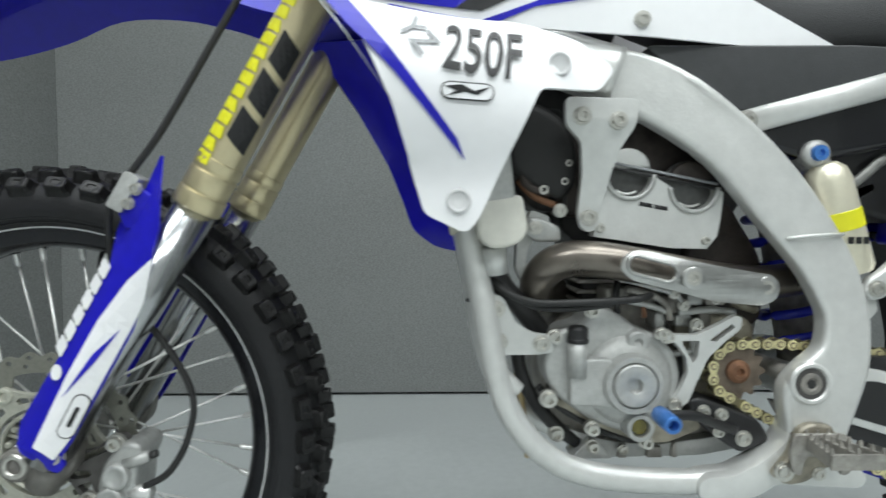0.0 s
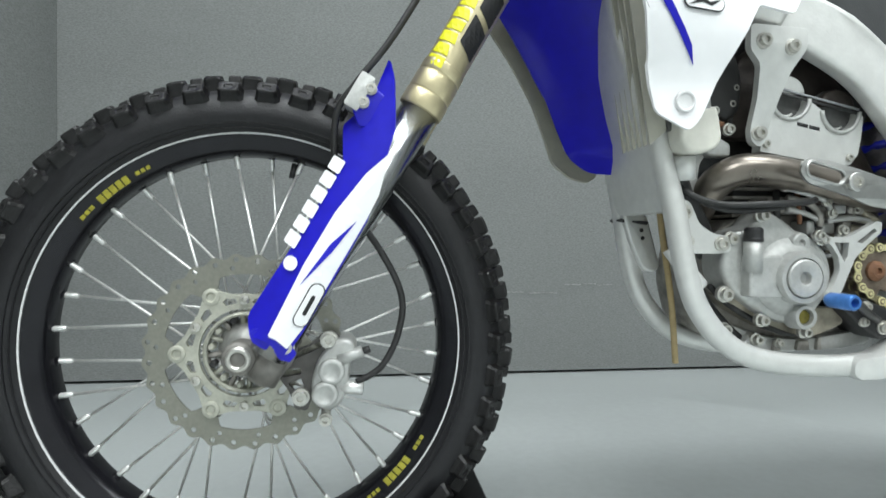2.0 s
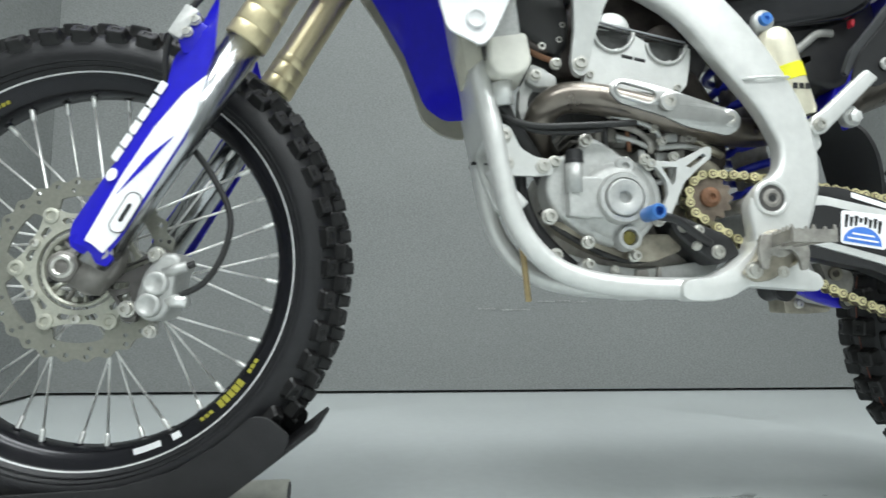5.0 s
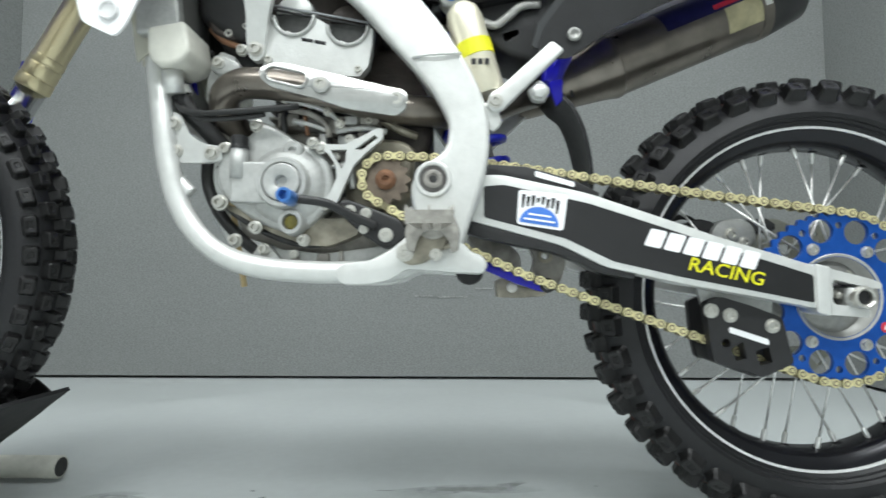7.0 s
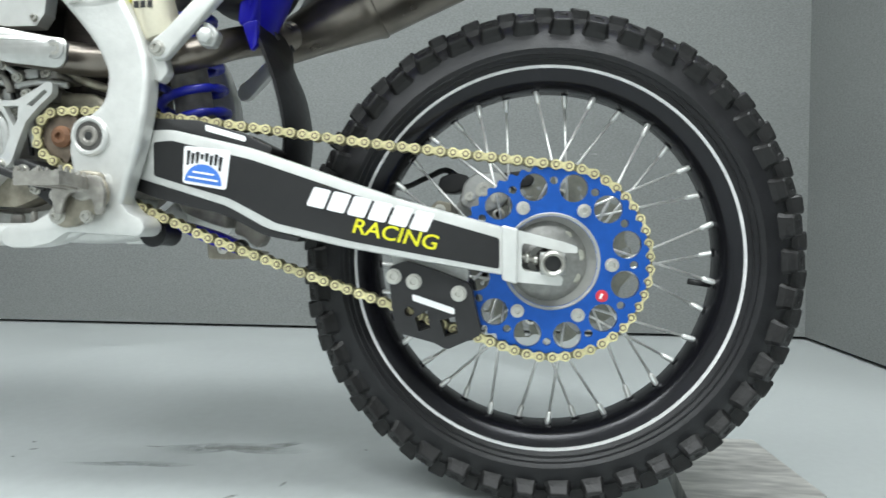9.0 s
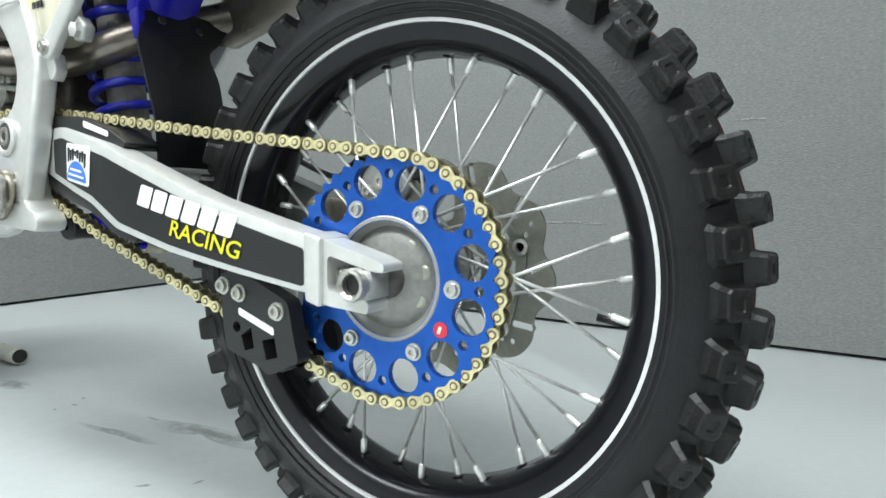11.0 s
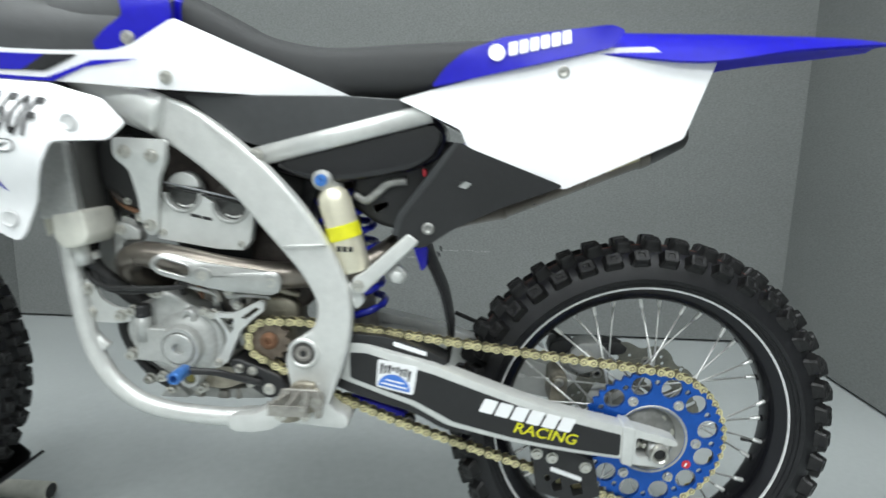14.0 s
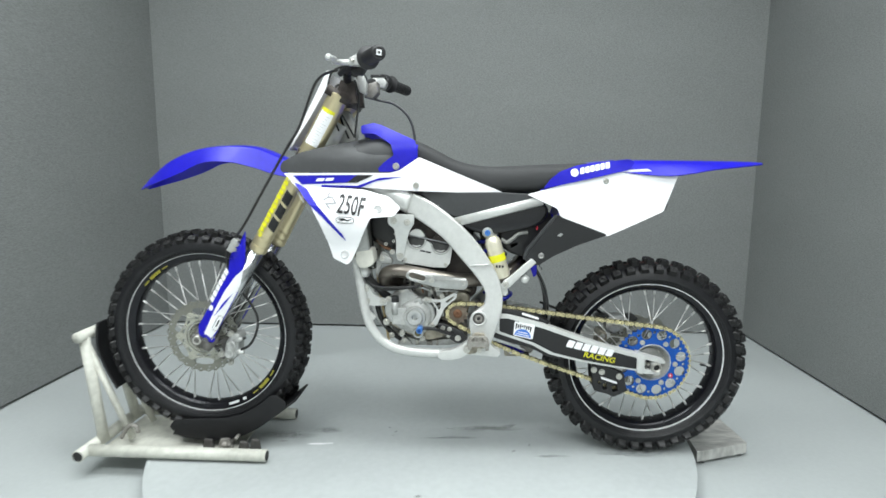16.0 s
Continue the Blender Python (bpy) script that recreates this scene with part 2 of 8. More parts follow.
def box(bm, x0, x1, y0, y1, z0, z1, m=None):
    vs = [bm.verts.new(Vector((x, y, z)) if m is None else m @ Vector((x, y, z))) for x in (x0, x1) for y in (y0, y1) for z in (z0, z1)]
    for a in ((0, 1, 3, 2), (4, 6, 7, 5), (0, 4, 5, 1), (2, 3, 7, 6), (0, 2, 6, 4), (1, 5, 7, 3)):
        bm.faces.new([vs[i] for i in a])
    return bm


def spline(pts, n=8, closed=False):
    """Catmull-Rom through the points."""
    pts = [Vector(p) for p in pts]
    out, k = [], len(pts)
    for i in range(k if closed else k - 1):
        if closed:
            p0, p1, p2, p3 = pts[i - 1], pts[i], pts[(i + 1) % k], pts[(i + 2) % k]
        else:
            p0, p1, p2, p3 = pts[max(i - 1, 0)], pts[i], pts[i + 1], pts[min(i + 2, k - 1)]
        for j in range(n):
            t = j / n
            out.append(0.5 * ((2 * p1) + (p2 - p0) * t + (2 * p0 - 5 * p1 + 4 * p2 - p3) * t * t + (3 * p1 - p0 - 3 * p2 + p3) * t ** 3))
    if not closed:
        out.append(pts[-1])
    return out


def basis(d):
    d = Vector(d).normalized()
    u = d.orthogonal().normalized() if abs(d.y) > 0.9 else d.cross(Vector((0, 1, 0))).normalized()
    return u, d.cross(u).normalized(), d


def rings_join(bm, rings, cap=True, closed=False):
    n = len(rings[0])
    last = len(rings) if closed else len(rings) - 1
    for i in range(last):
        a, b = rings[i], rings[(i + 1) % len(rings)]
        for j in range(n):
            bm.faces.new((a[j], a[(j + 1) % n], b[(j + 1) % n], b[j]))
    if cap and not closed:
        bm.faces.new(rings[0][::-1])
        bm.faces.new(rings[-1])


def tube(bm, pts, r, seg=10, squash=1.0, cap=True, closed=False):
    """A swept tube; r is a number or one number a point; squash flattens it across y."""
    pts = [Vector(p) for p in pts]
    rings = []
    n = len(pts)
    for i, p in enumerate(pts):
        d = (pts[(i + 1) % n] - pts[i - 1]) if closed else pts[min(i + 1, n - 1)] - pts[max(i - 1, 0)]
        u, v, _ = basis(d)
        rr = r[i] if isinstance(r, (list, tuple)) else r
        rings.append([bm.verts.new(p + rr * (math.cos(a) * u + squash * math.sin(a) * v)) for a in (2 * math.pi * k / seg for k in range(seg))])
    rings_join(bm, rings, cap, closed)
    return bm


def cyl(bm, p0, p1, r0, r1=None, seg=16):
    return tube(bm, [p0, p1], [r0, r0 if r1 is None else r1], seg)


def lathe(bm, prof, c, axis=(0, -1, 0), seg=48, closed=False):
    """Turn a profile of (radius, way along the axis) round the axis through c."""
    u, v, d = basis(axis)
    c = Vector(c)
    rings = []
    for k in range(seg):
        a = 2 * math.pi * k / seg
        w = math.cos(a) * u + math.sin(a) * v
        rings.append([bm.verts.new(c + r * w + h * d) for r, h in prof])
    n = len(prof)
    for k in range(seg):
        p, q = rings[k], rings[(k + 1) % seg]
        for j in range(n if closed else n - 1):
            bm.faces.new((p[j], q[j], q[(j + 1) % n], p[(j + 1) % n]))
    bmesh.ops.remove_doubles(bm, verts=bm.verts, dist=1e-6)
    bmesh.ops.recalc_face_normals(bm, faces=bm.faces)
    return bm


def sheet(bm, loops, y0, y1, m=None):
    """A flat piece with holes: loops of (x, z), the first the outline, between the depths y0 and y1."""
    tris = geometry.tessellate_polygon([[Vector((p[0], p[1], 0)) for p in lp] for lp in loops])
    flat = [p for lp in loops for p in lp]
    T = (lambda v: v) if m is None else (lambda v: m @ v)
    a = [bm.verts.new(T(Vector((p[0], y0, p[1])))) for p in flat]
    b = [bm.verts.new(T(Vector((p[0], y1, p[1])))) for p in flat]
    for t in tris:
        bm.faces.new([a[i] for i in t])
        bm.faces.new([b[i] for i in reversed(t)])
    k = 0
    for lp in loops:
        n = len(lp)
        for i in range(n):
            j = (i + 1) % n
            bm.faces.new((a[k + i], a[k + j], b[k + j], b[k + i]))
        k += n
    bmesh.ops.recalc_face_normals(bm, faces=bm.faces)
    return bm


def circle(cx, cz, r, n=20, wave=0.0, lobes=0, a0=0.0):
    return [(cx + (r + wave * math.cos(lobes * a)) * math.cos(a + a0), cz + (r + wave * math.cos(lobes * a)) * math.sin(a + a0))
            for a in (2 * math.pi * k / n for k in range(n))]


def slot(x0, z0, x1, z1, r, n=8):
    a = math.atan2(z1 - z0, x1 - x0)
    return [(x1 + r * math.cos(a - math.pi / 2 + math.pi * k / n), z1 + r * math.sin(a - math.pi / 2 + math.pi * k / n)) for k in range(n + 1)] + \
           [(x0 + r * math.cos(a + math.pi / 2 + math.pi * k / n), z0 + r * math.sin(a + math.pi / 2 + math.pi * k / n)) for k in range(n + 1)]


def rounded(poly, r=0.008, n=4):
    """A polygon with its corners rounded."""
    out, k = [], len(poly)
    for i in range(k):
        p, a, b = Vector(poly[i]), Vector(poly[i - 1]), Vector(poly[(i + 1) % k])
        rr = min(r, 0.45 * (a - p).length, 0.45 * (b - p).length)
        s, e = p + (a - p).normalized() * rr, p + (b - p).normalized() * rr
        for j in range(n + 1):
            t = j / n
            q = (1 - t) ** 2 * s + 2 * t * (1 - t) * p + t * t * e
            out.append((q.x, q.y))
    return out


def slab(bm, poly, y0, y1, round_=0.008, edge=0.003, seg=2):
    """A solid with a rounded outline in (x, z), between two depths, edges bevelled."""
    sub = B()
    pts = rounded(poly, round_) if round_ else poly
    a = [sub.verts.new((p[0], y0, p[1])) for p in pts]
    f = sub.faces.new(a)
    r = bmesh.ops.extrude_face_region(sub, geom=[f])
    for v in r["geom"]:
        if isinstance(v, bmesh.types.BMVert):
            v.co.y = y1
    bmesh.ops.recalc_face_normals(sub, faces=sub.faces)
    if edge:
        es = [e for e in sub.edges if abs(e.verts[0].co.y - e.verts[1].co.y) < 1e-6]
        bmesh.ops.bevel(sub, geom=es, offset=edge, segments=seg, profile=0.6, affect="EDGES", clamp_overlap=True)
    absorb(bm, sub)
    return bm


def absorb(bm, sub, m=None):
    vs = {}
    for v in sub.verts:
        vs[v] = bm.verts.new(v.co if m is None else m @ v.co)
    for f in sub.faces:
        try:
            bm.faces.new([vs[v] for v in f.verts])
        except ValueError:
            pass
    sub.free()
    return bm


def shell(poly, depth, thick=0.004, round_=0.012, cell=0.03, lift=0.0):
    """A curved panel: an outline in (x, z), its depth y given by a function of (x, z), with thickness."""
    bm = B()
    pts = rounded(poly, round_) if round_ else poly
    # outline points at close steps, then a fine triangle net
    fine = []
    for i in range(len(pts)):
        p, q = Vector(pts[i]), Vector(pts[(i + 1) % len(pts)])
        n = max(1, int((q - p).length / cell))
        fine += [p.lerp(q, j / n) for j in range(n)]
    x0, x1 = min(p.x for p in fine), max(p.x for p in fine)
    z0, z1 = min(p.y for p in fine), max(p.y for p in fine)
    inner = []
    xs, zs = int((x1 - x0) / cell), int((z1 - z0) / cell)
    for i in range(1, xs + 1):
        for j in range(1, zs + 1):
            p = Vector((x0 + i * cell, z0 + j * cell))
            if inside(p, fine) and min((p - q).length for q in fine) > cell * 0.45:
                inner.append(p)
    n = len(fine)
    out = geometry.delaunay_2d_cdt(fine + inner, [(i, (i + 1) % n) for i in range(n)], [], 1, 1e-6)
    vs = [bm.verts.new((p.x, depth(p.x, p.y) + lift, p.y)) for p in out[0]]
    for t in out[2]:
        bm.faces.new([vs[i] for i in t])
    bmesh.ops.recalc_face_normals(bm, faces=bm.faces)
    if sum(f.normal.y for f in bm.faces) > 0:
        bmesh.ops.reverse_faces(bm, faces=bm.faces)
    bmesh.ops.solidify(bm, geom=bm.faces[:], thickness=thick)
    return bm


def inside(p, poly):
    c = False
    for i in range(len(poly)):
        a, b = poly[i], poly[i - 1]
        if (a.y > p.y) != (b.y > p.y) and p.x < (b.x - a.x) * (p.y - a.y) / (b.y - a.y) + a.x:
            c = not c
    return c


def mirror(bm):
    """The same mesh on the other side of the plane y = 0."""
    sub = bm.copy()
    for v in sub.verts:
        v.co.y = 2 * YC - v.co.y
    bmesh.ops.reverse_faces(sub, faces=sub.faces)
    return sub


def bolt(items, x, y, z, r=0.007, h=0.006, side=-1):
    items.append((x, y, z, r, h, side))


BOLT_MESHES = {}


def fasten(items, parent, name="bolt"):
    """Bolt heads as objects of their own; alike ones share a mesh."""
    for x, y, z, r, h, side in items:
        key = (r, h)
        if key not in BOLT_MESHES:
            bm = lathe(B(), [(0, -0.002), (r * 1.35, -0.002), (r * 1.3, h * 0.3), (r, h * 0.35), (r * 0.95, h), (r * 0.5, h * 1.02), (r * 0.42, h * 0.6), (0, h * 0.6)], (0, 0, 0), (0, -1, 0), 14)
            me = bpy.data.meshes.new("bolt")
            bm.to_mesh(me)
            bm.free()
            me.materials.append(M_BOLT)
            BOLT_MESHES[key] = me
        place(name, BOLT_MESHES[key], parent, Matrix.Translation((x, y, z)) @ Matrix.Rotation(0 if side < 0 else math.pi, 4, "Z") @ Matrix.Rotation(random.uniform(0, 6), 4, "Y"))


def lathe_into(bm, prof, c, axis, seg):
    return absorb(bm, lathe(B(), prof, c, axis, seg))


# ---- the room ----
XL, XR, YB, YF, ZC = -1.79, 1.825, 1.59, -4.2, 3.2
bm = B()
box(bm, XL - 1.2, XR + 1.2, YF - 0.2, YB + 0.3, -0.12, 0.0)
tagged(part("floor", bm, M_FLOOR, smooth=False), "light grey painted concrete floor, faintly scuffed", "floor", kind="structure")


def wall(name, poly_box, label, material=M_WALL):
    return tagged(part(name, box(B(), *poly_box), material, smooth=False), label, "wall", kind="structure")


north = wall("wall_north", (XL - 0.1, XR + 0.1, YB, YB + 0.1, 0.013, ZC), "grey carpet-covered booth wall behind the motorcycle")
wall("wall_west", (XL - 0.1, XL, -2.2, YB - 0.002, 0.013, ZC), "grey carpet-covered booth side wall")
wall("wall_east", (XR, XR + 0.1, -2.2, YB - 0.002, 0.013, ZC), "grey carpet-covered booth side wall")
wall("wall_south", (XL - 1.2, XR + 1.2, YF - 0.1, YF, 0, ZC), "plain painted wall behind the filming position", M_BACK)
wall("wall_outer_west", (XL - 1.2, XL - 1.1, YF, -2.202, 0, ZC), "plain painted wall beside the filming position", M_BACK)
wall("wall_outer_east", (XR + 1.1, XR + 1.2, YF, -2.202, 0, ZC), "plain painted wall beside the filming position", M_BACK)
wall("wall_return_west", (XL - 1.2, XL - 0.1, -2.2, -2.1, 0, ZC), "plain painted wall beside the booth", M_BACK)
wall("wall_return_east", (XR + 0.1, XR + 1.2, -2.2, -2.1, 0, ZC), "plain painted wall beside the booth", M_BACK)
for x0, x1, z in ((0.285, 0.36, 0.394), (0.372, 0.43, 0.396), (0.437, 0.508, 0.392), (0.95, 1.02, 0.745), (0.02, 0.1, 0.361), (0.12, 0.25, 0.357)):
    # shallow pale scratches in the carpet
    bm = B()
    rnd = random.Random(int(x0 * 1000))
    n = 9
    up = [bm.verts.new((x0 + (x1 - x0) * k / n, YB - 0.0025, z + rnd.uniform(0.0, 0.005))) for k in range(n + 1)]
    dn = [bm.verts.new((x0 + (x1 - x0) * k / n, YB - 0.0025, z - rnd.uniform(0.0, 0.004) - 0.001)) for k in range(n + 1)]
    for k in range(n):
        bm.faces.new((dn[k], dn[k + 1], up[k + 1], up[k]))
    part("scuff", bm, M_SCUFF, north, "pale scuff in the carpet", smooth=False)
tagged(part("ceiling", box(B(), XL - 1.2, XR + 1.2, YF - 0.1, YB + 0.1, ZC, ZC + 0.1), M_CEIL, smooth=False), "plain white painted ceiling", "ceiling", kind="structure")
for lx, ly, _ in LAMPS:
    fix = root("ceiling_light", (lx, ly, ZC), "long white fluorescent ceiling light, switched on", "ceiling light", "ceiling lights")
    bm = B()
    for s in (-1, 1):
        box(bm, lx - 0.84, lx + 0.84, ly + s * 0.38 - 0.015, ly + s * 0.38 + 0.015, ZC - 0.05, ZC - 0.001)
        box(bm, lx + s * 0.825 - 0.015, lx + s * 0.825 + 0.015, ly - 0.364, ly + 0.364, ZC - 0.05, ZC - 0.001)
    part("frame", bm, M_WHITE, fix, smooth=False)
    part("diffuser", box(B(), lx - 0.8, lx + 0.8, ly - 0.35, ly + 0.35, ZC - 0.006, ZC - 0.002), M_LAMP, fix, smooth=False)

# ---- turntable ----
TX, TY, TRAD = -0.015, 0.13, 0.938
turn = root("turntable", (TX, TY, 0), "round low turntable platform painted light grey, stained", "turntable")
part("platform", lathe(B(), [(0, 0.0), (TRAD - 0.012, 0.0), (TRAD - 0.012, 0.012), (TRAD, 0.013), (TRAD, 0.0595), (TRAD - 0.0006, 0.06), (0, 0.06)], (TX, TY, 0), (0, 0, 1), 160), M_TABLE, turn, smooth=False)
# oil spots, tyre smears and a painted glint on the platform
def blot(name, x, y, rx, ry, turn_, material, seed, z=0.0604):
    rnd = random.Random(seed)
    ph = [rnd.uniform(0, 6.28) for k in range(5)]
    ca, sa = math.cos(turn_), math.sin(turn_)
    bm = B()
    ring = []
    for k in range(40):
        a = 2 * math.pi * k / 40
        r = 1 + sum(0.3 / (j + 1) * math.sin((j + 2) * a + ph[j]) for j in range(5))
        u, v = rx * r * math.cos(a), ry * r * math.sin(a)
        ring.append(bm.verts.new((x + u * ca - v * sa, y + u * sa + v * ca, z)))
    bm.faces.new(ring)
    part(name, bm, material, turn, smooth=False)


for k, (x, y, rx, ry, an) in enumerate([(0.25, 0.105, 0.06, 0.011, 0.2), (0.2, 0.097, 0.035, 0.008, 0.1), (0.3, 0.125, 0.035, 0.012, 0.3), (-0.139, 0.083, 0.007, 0.004, 0), (-0.46, 0.025, 0.008, 0.005, 0.4), (-0.494, -0.042, 0.016, 0.008, 0),
                                        (0.006, -0.35, 0.014, 0.008, 0), (0.305, -0.065, 0.014, 0.004, 0.6), (-0.119, 0.02, 0.006, 0.003, 0), (-0.113, 0.053, 0.008, 0.004, 0.5), (0.446, 0.121, 0.004, 0.003, 0), (0.08, 0.09, 0.02, 0.003, 0.1), (0.36, -0.02, 0.012, 0.003, 1.1)]):
    blot("oil_stain", x, y, rx, ry, an, M_STAIN, 50 + k)
for k, (x, y, rx, ry, an) in enumerate([(0.22, 0.1, 0.12, 0.03, 0.15), (-0.5, 0.0, 0.09, 0.035, 0.2), (0.43, -0.09, 0.06, 0.012, 0.1), (0.7, -0.06, 0.12, 0.02, 0.05), (-0.36, 0.05, 0.07, 0.02, 0.3), (0.1, 0.02, 0.1, 0.012, 0.1)]):
    blot("faint_smear", x, y, rx, ry, an, M_SMEAR, 80 + k, 0.0602)
# white patch that imitates a glint on the floor paint
blot("painted_glint", -0.365, -0.055, 0.034, 0.006, 0.15, M_WHITE, 99, 0.0604)

# ---- the motorcycle ----
bike = root("motorcycle", BASE, "blue and white motocross motorcycle held upright by a wheel stand", "motorcycle")
FX, FZ, RX, RZ, FY, RY, WX = -0.737, 0.451, 0.7375, 0.391, -0.04, -0.012, 0.729  # the axles


def knob_mesh(h, ln, w, seed):
    """A worn tread block with its foot at the origin, standing up along z, with a small pit in its top."""
    rng = random.Random(seed)
    bm = B()
    cs = [(-1, -0.72), (-0.72, -1), (0.72, -1), (1, -0.72), (1, 0.72), (0.72, 1), (-0.72, 1), (-1, 0.72)]
    cs = [(x * rng.uniform(0.94, 1.04), y * rng.uniform(0.94, 1.04)) for x, y in cs]
    rows = [(-0.004, 1.36), (h * 0.3, 1.1), (h - 0.0022, 1.0), (h - 0.0004, 0.9), (h, 0.78), (h - 0.0003, 0.42), (h - 0.0018, 0.33)]
    tilt = rng.uniform(-0.03, 0.03)
    rings = [[bm.verts.new((sx * ln * f / 2, sy * w * f / 2, e + (tilt * sx * ln if e > 0 else 0))) for sx, sy in cs] for e, f in rows]
    for r, q in zip(rings, rings[1:]):
        for j in range(8):
            bm.faces.new((r[j], r[(j + 1) % 8], q[(j + 1) % 8], q[j]))
    bm.faces.new(rings[-1])
    me = bpy.data.meshes.new("knob")
    bm.to_mesh(me)
    bm.free()
    me.materials.append(M_KNOB)
    return me


def knob_pose(c, th, phi, rc, ra):
    """The place of a tread block: th round the wheel, phi across."""
    n0 = Vector((math.cos(th), 0, math.sin(th)))
    t = Vector((-math.sin(th), 0, math.cos(th)))
    n = n0 * math.cos(phi) + Vector((0, 1, 0)) * math.sin(phi)
    m = Matrix((t, n.cross(t), n)).transposed().to_4x4()
    m.translation = Vector(c) + n0 * rc + n * ra
    return m


def spoke_mesh(length):
    bm = B()
    tube(bm, [(0, 0, 0), (0, 0, length - 0.02)], 0.00185, 6)
    tube(bm, [(0, 0, length - 0.021), (0, 0, length - 0.018), (0, 0, length - 0.003), (0, 0, length + 0.004)], [0.0022, 0.0037, 0.0037, 0.003], 8)
    me = bpy.data.meshes.new("spoke")
    for f in bm.faces:
        f.smooth = True
    bm.to_mesh(me)
    bm.free()
    me.materials.append(M_STEEL)
    return me


def make_wheel(name, cx, cy, cz, tyre, knobs, flange, rim_in, half_rim, hub, label, turn=0.0):
    """hub: the turned hub's profile; tyre: section (crown radius, section radius, bead radius); knobs: rows and their count."""
    c = (cx, cy, cz)
    w = part(name, lathe(B(), hub, c, seg=40), M_HUB, bike, label)
    crown, ra, hw = tyre
    rc = crown - ra
    prof = [(flange - 0.006, half_rim - 0.004), (flange + 0.004, half_rim + 0.004), (flange + 0.014, hw * 0.96), (rc + 0.004, hw)]
    prof += [(rc + ra * math.cos(a), ra * math.sin(a)) for a in (1.15, 0.9, 0.6, 0.3)]
    prof += [(crown, 0)] + [(r, -h) for r, h in prof[::-1]]
    prof += [(flange - 0.012, -half_rim * 0.6), (flange - 0.012, half_rim * 0.6)]
    bm = lathe(B(), prof, c, seg=96, closed=True)
    for s in (-1, 1):
        for rr, dy in ((flange + 0.0065, half_rim + 0.0075), (flange + 0.012, hw * 0.92 + 0.0005)):
            part("sidewall_ridge", lathe(B(), [(rr - 0.0012, dy - 0.002), (rr - 0.0008, dy + 0.0006), (rr + 0.0008, dy + 0.0006), (rr + 0.0012, dy - 0.002)], c, (0, s, 0), 96, closed=True), M_RUBBER, w)
    part("tyre", bm, M_RUBBER, w, "black knobbly off-road tyre")
    if cx > 0:
        rr = crown + 0.0002
        part("paint_line", lathe(B(), [(rr - 0.0008, -0.0009), (rr + 0.0005, -0.0009), (rr + 0.0005, 0.0009), (rr - 0.0008, 0.0009)], c, (0, 1, 0), 96, closed=True), M_REDLINE, w, "thin faded red paint line")
    count, rows, h = knobs
    for phi, off, ln, wd in rows:
        kinds = [knob_mesh(h, ln, wd, q) for q in range(4)]
        for i in range(count):
            th = turn + 2 * math.pi * (i + off) / count
            for s in ((-1, 1) if phi else (1,)):
                m = knob_pose(c, th + random.uniform(-0.004, 0.004), s * phi + random.uniform(-0.01, 0.01), rc, ra)
                place("knob", kinds[random.randrange(4)], w, m @ Matrix.Rotation(random.uniform(-0.05, 0.05), 4, "Z") @ Matrix.Diagonal((random.uniform(0.95, 1.05), random.uniform(0.95, 1.05), random.uniform(0.88, 1.03), 1)))
    prof = [(rim_in, half_rim * 0.35), (rim_in + 0.004, half_rim * 0.62), (flange - 0.016, half_rim * 0.8), (flange - 0.006, half_rim - 0.003), (flange, half_rim),
            (flange + 0.002, half_rim - 0.003), (flange - 0.004, half_rim - 0.006), (flange - 0.014, half_rim * 0.6), (flange - 0.02, half_rim * 0.5)]
    prof = prof + [(r, -h) for r, h in prof[::-1]] + [(rim_in, 0)]
    rim = part("rim", lathe(B(), prof, c, seg=96, closed=True), M_RIM, w, "black anodised rim, scuffed")
    sw = 0.003 if cx > 0 else 0.0014
    for s in (-1, 1):
        part("rim_stripe", lathe(B(), [(flange - sw, half_rim - 0.0028), (flange - sw, half_rim + 0.001), (flange + 0.0005, half_rim + 0.0014), (flange + 0.0005, half_rim)],
                                 c, (0, s, 0), 96, closed=True), M_STRIPE, w, "thin silver stripe round the rim")
    # nipple dimples in the rim, and the valve
    part("valve", cyl(B(), (cx + (rim_in - 0.002) * math.cos(0.1 - 0.25), cy, cz + (rim_in - 0.002) * math.sin(0.1 - 0.25)), (cx + (rim_in - 0.03) * math.cos(0.1 - 0.25), cy, cz + (rim_in - 0.03) * math.sin(0.1 - 0.25)), 0.004, seg=10) if cx > 0 else cyl(B(), (cx + (rim_in - 0.002) * math.cos(1.35), cy, cz + (rim_in - 0.002) * math.sin(1.35)), (cx + (rim_in - 0.022) * math.cos(1.35), cy, cz + (rim_in - 0.022) * math.sin(1.35)), 0.005, seg=10), M_BLACK, w, "black tyre valve")
    return w


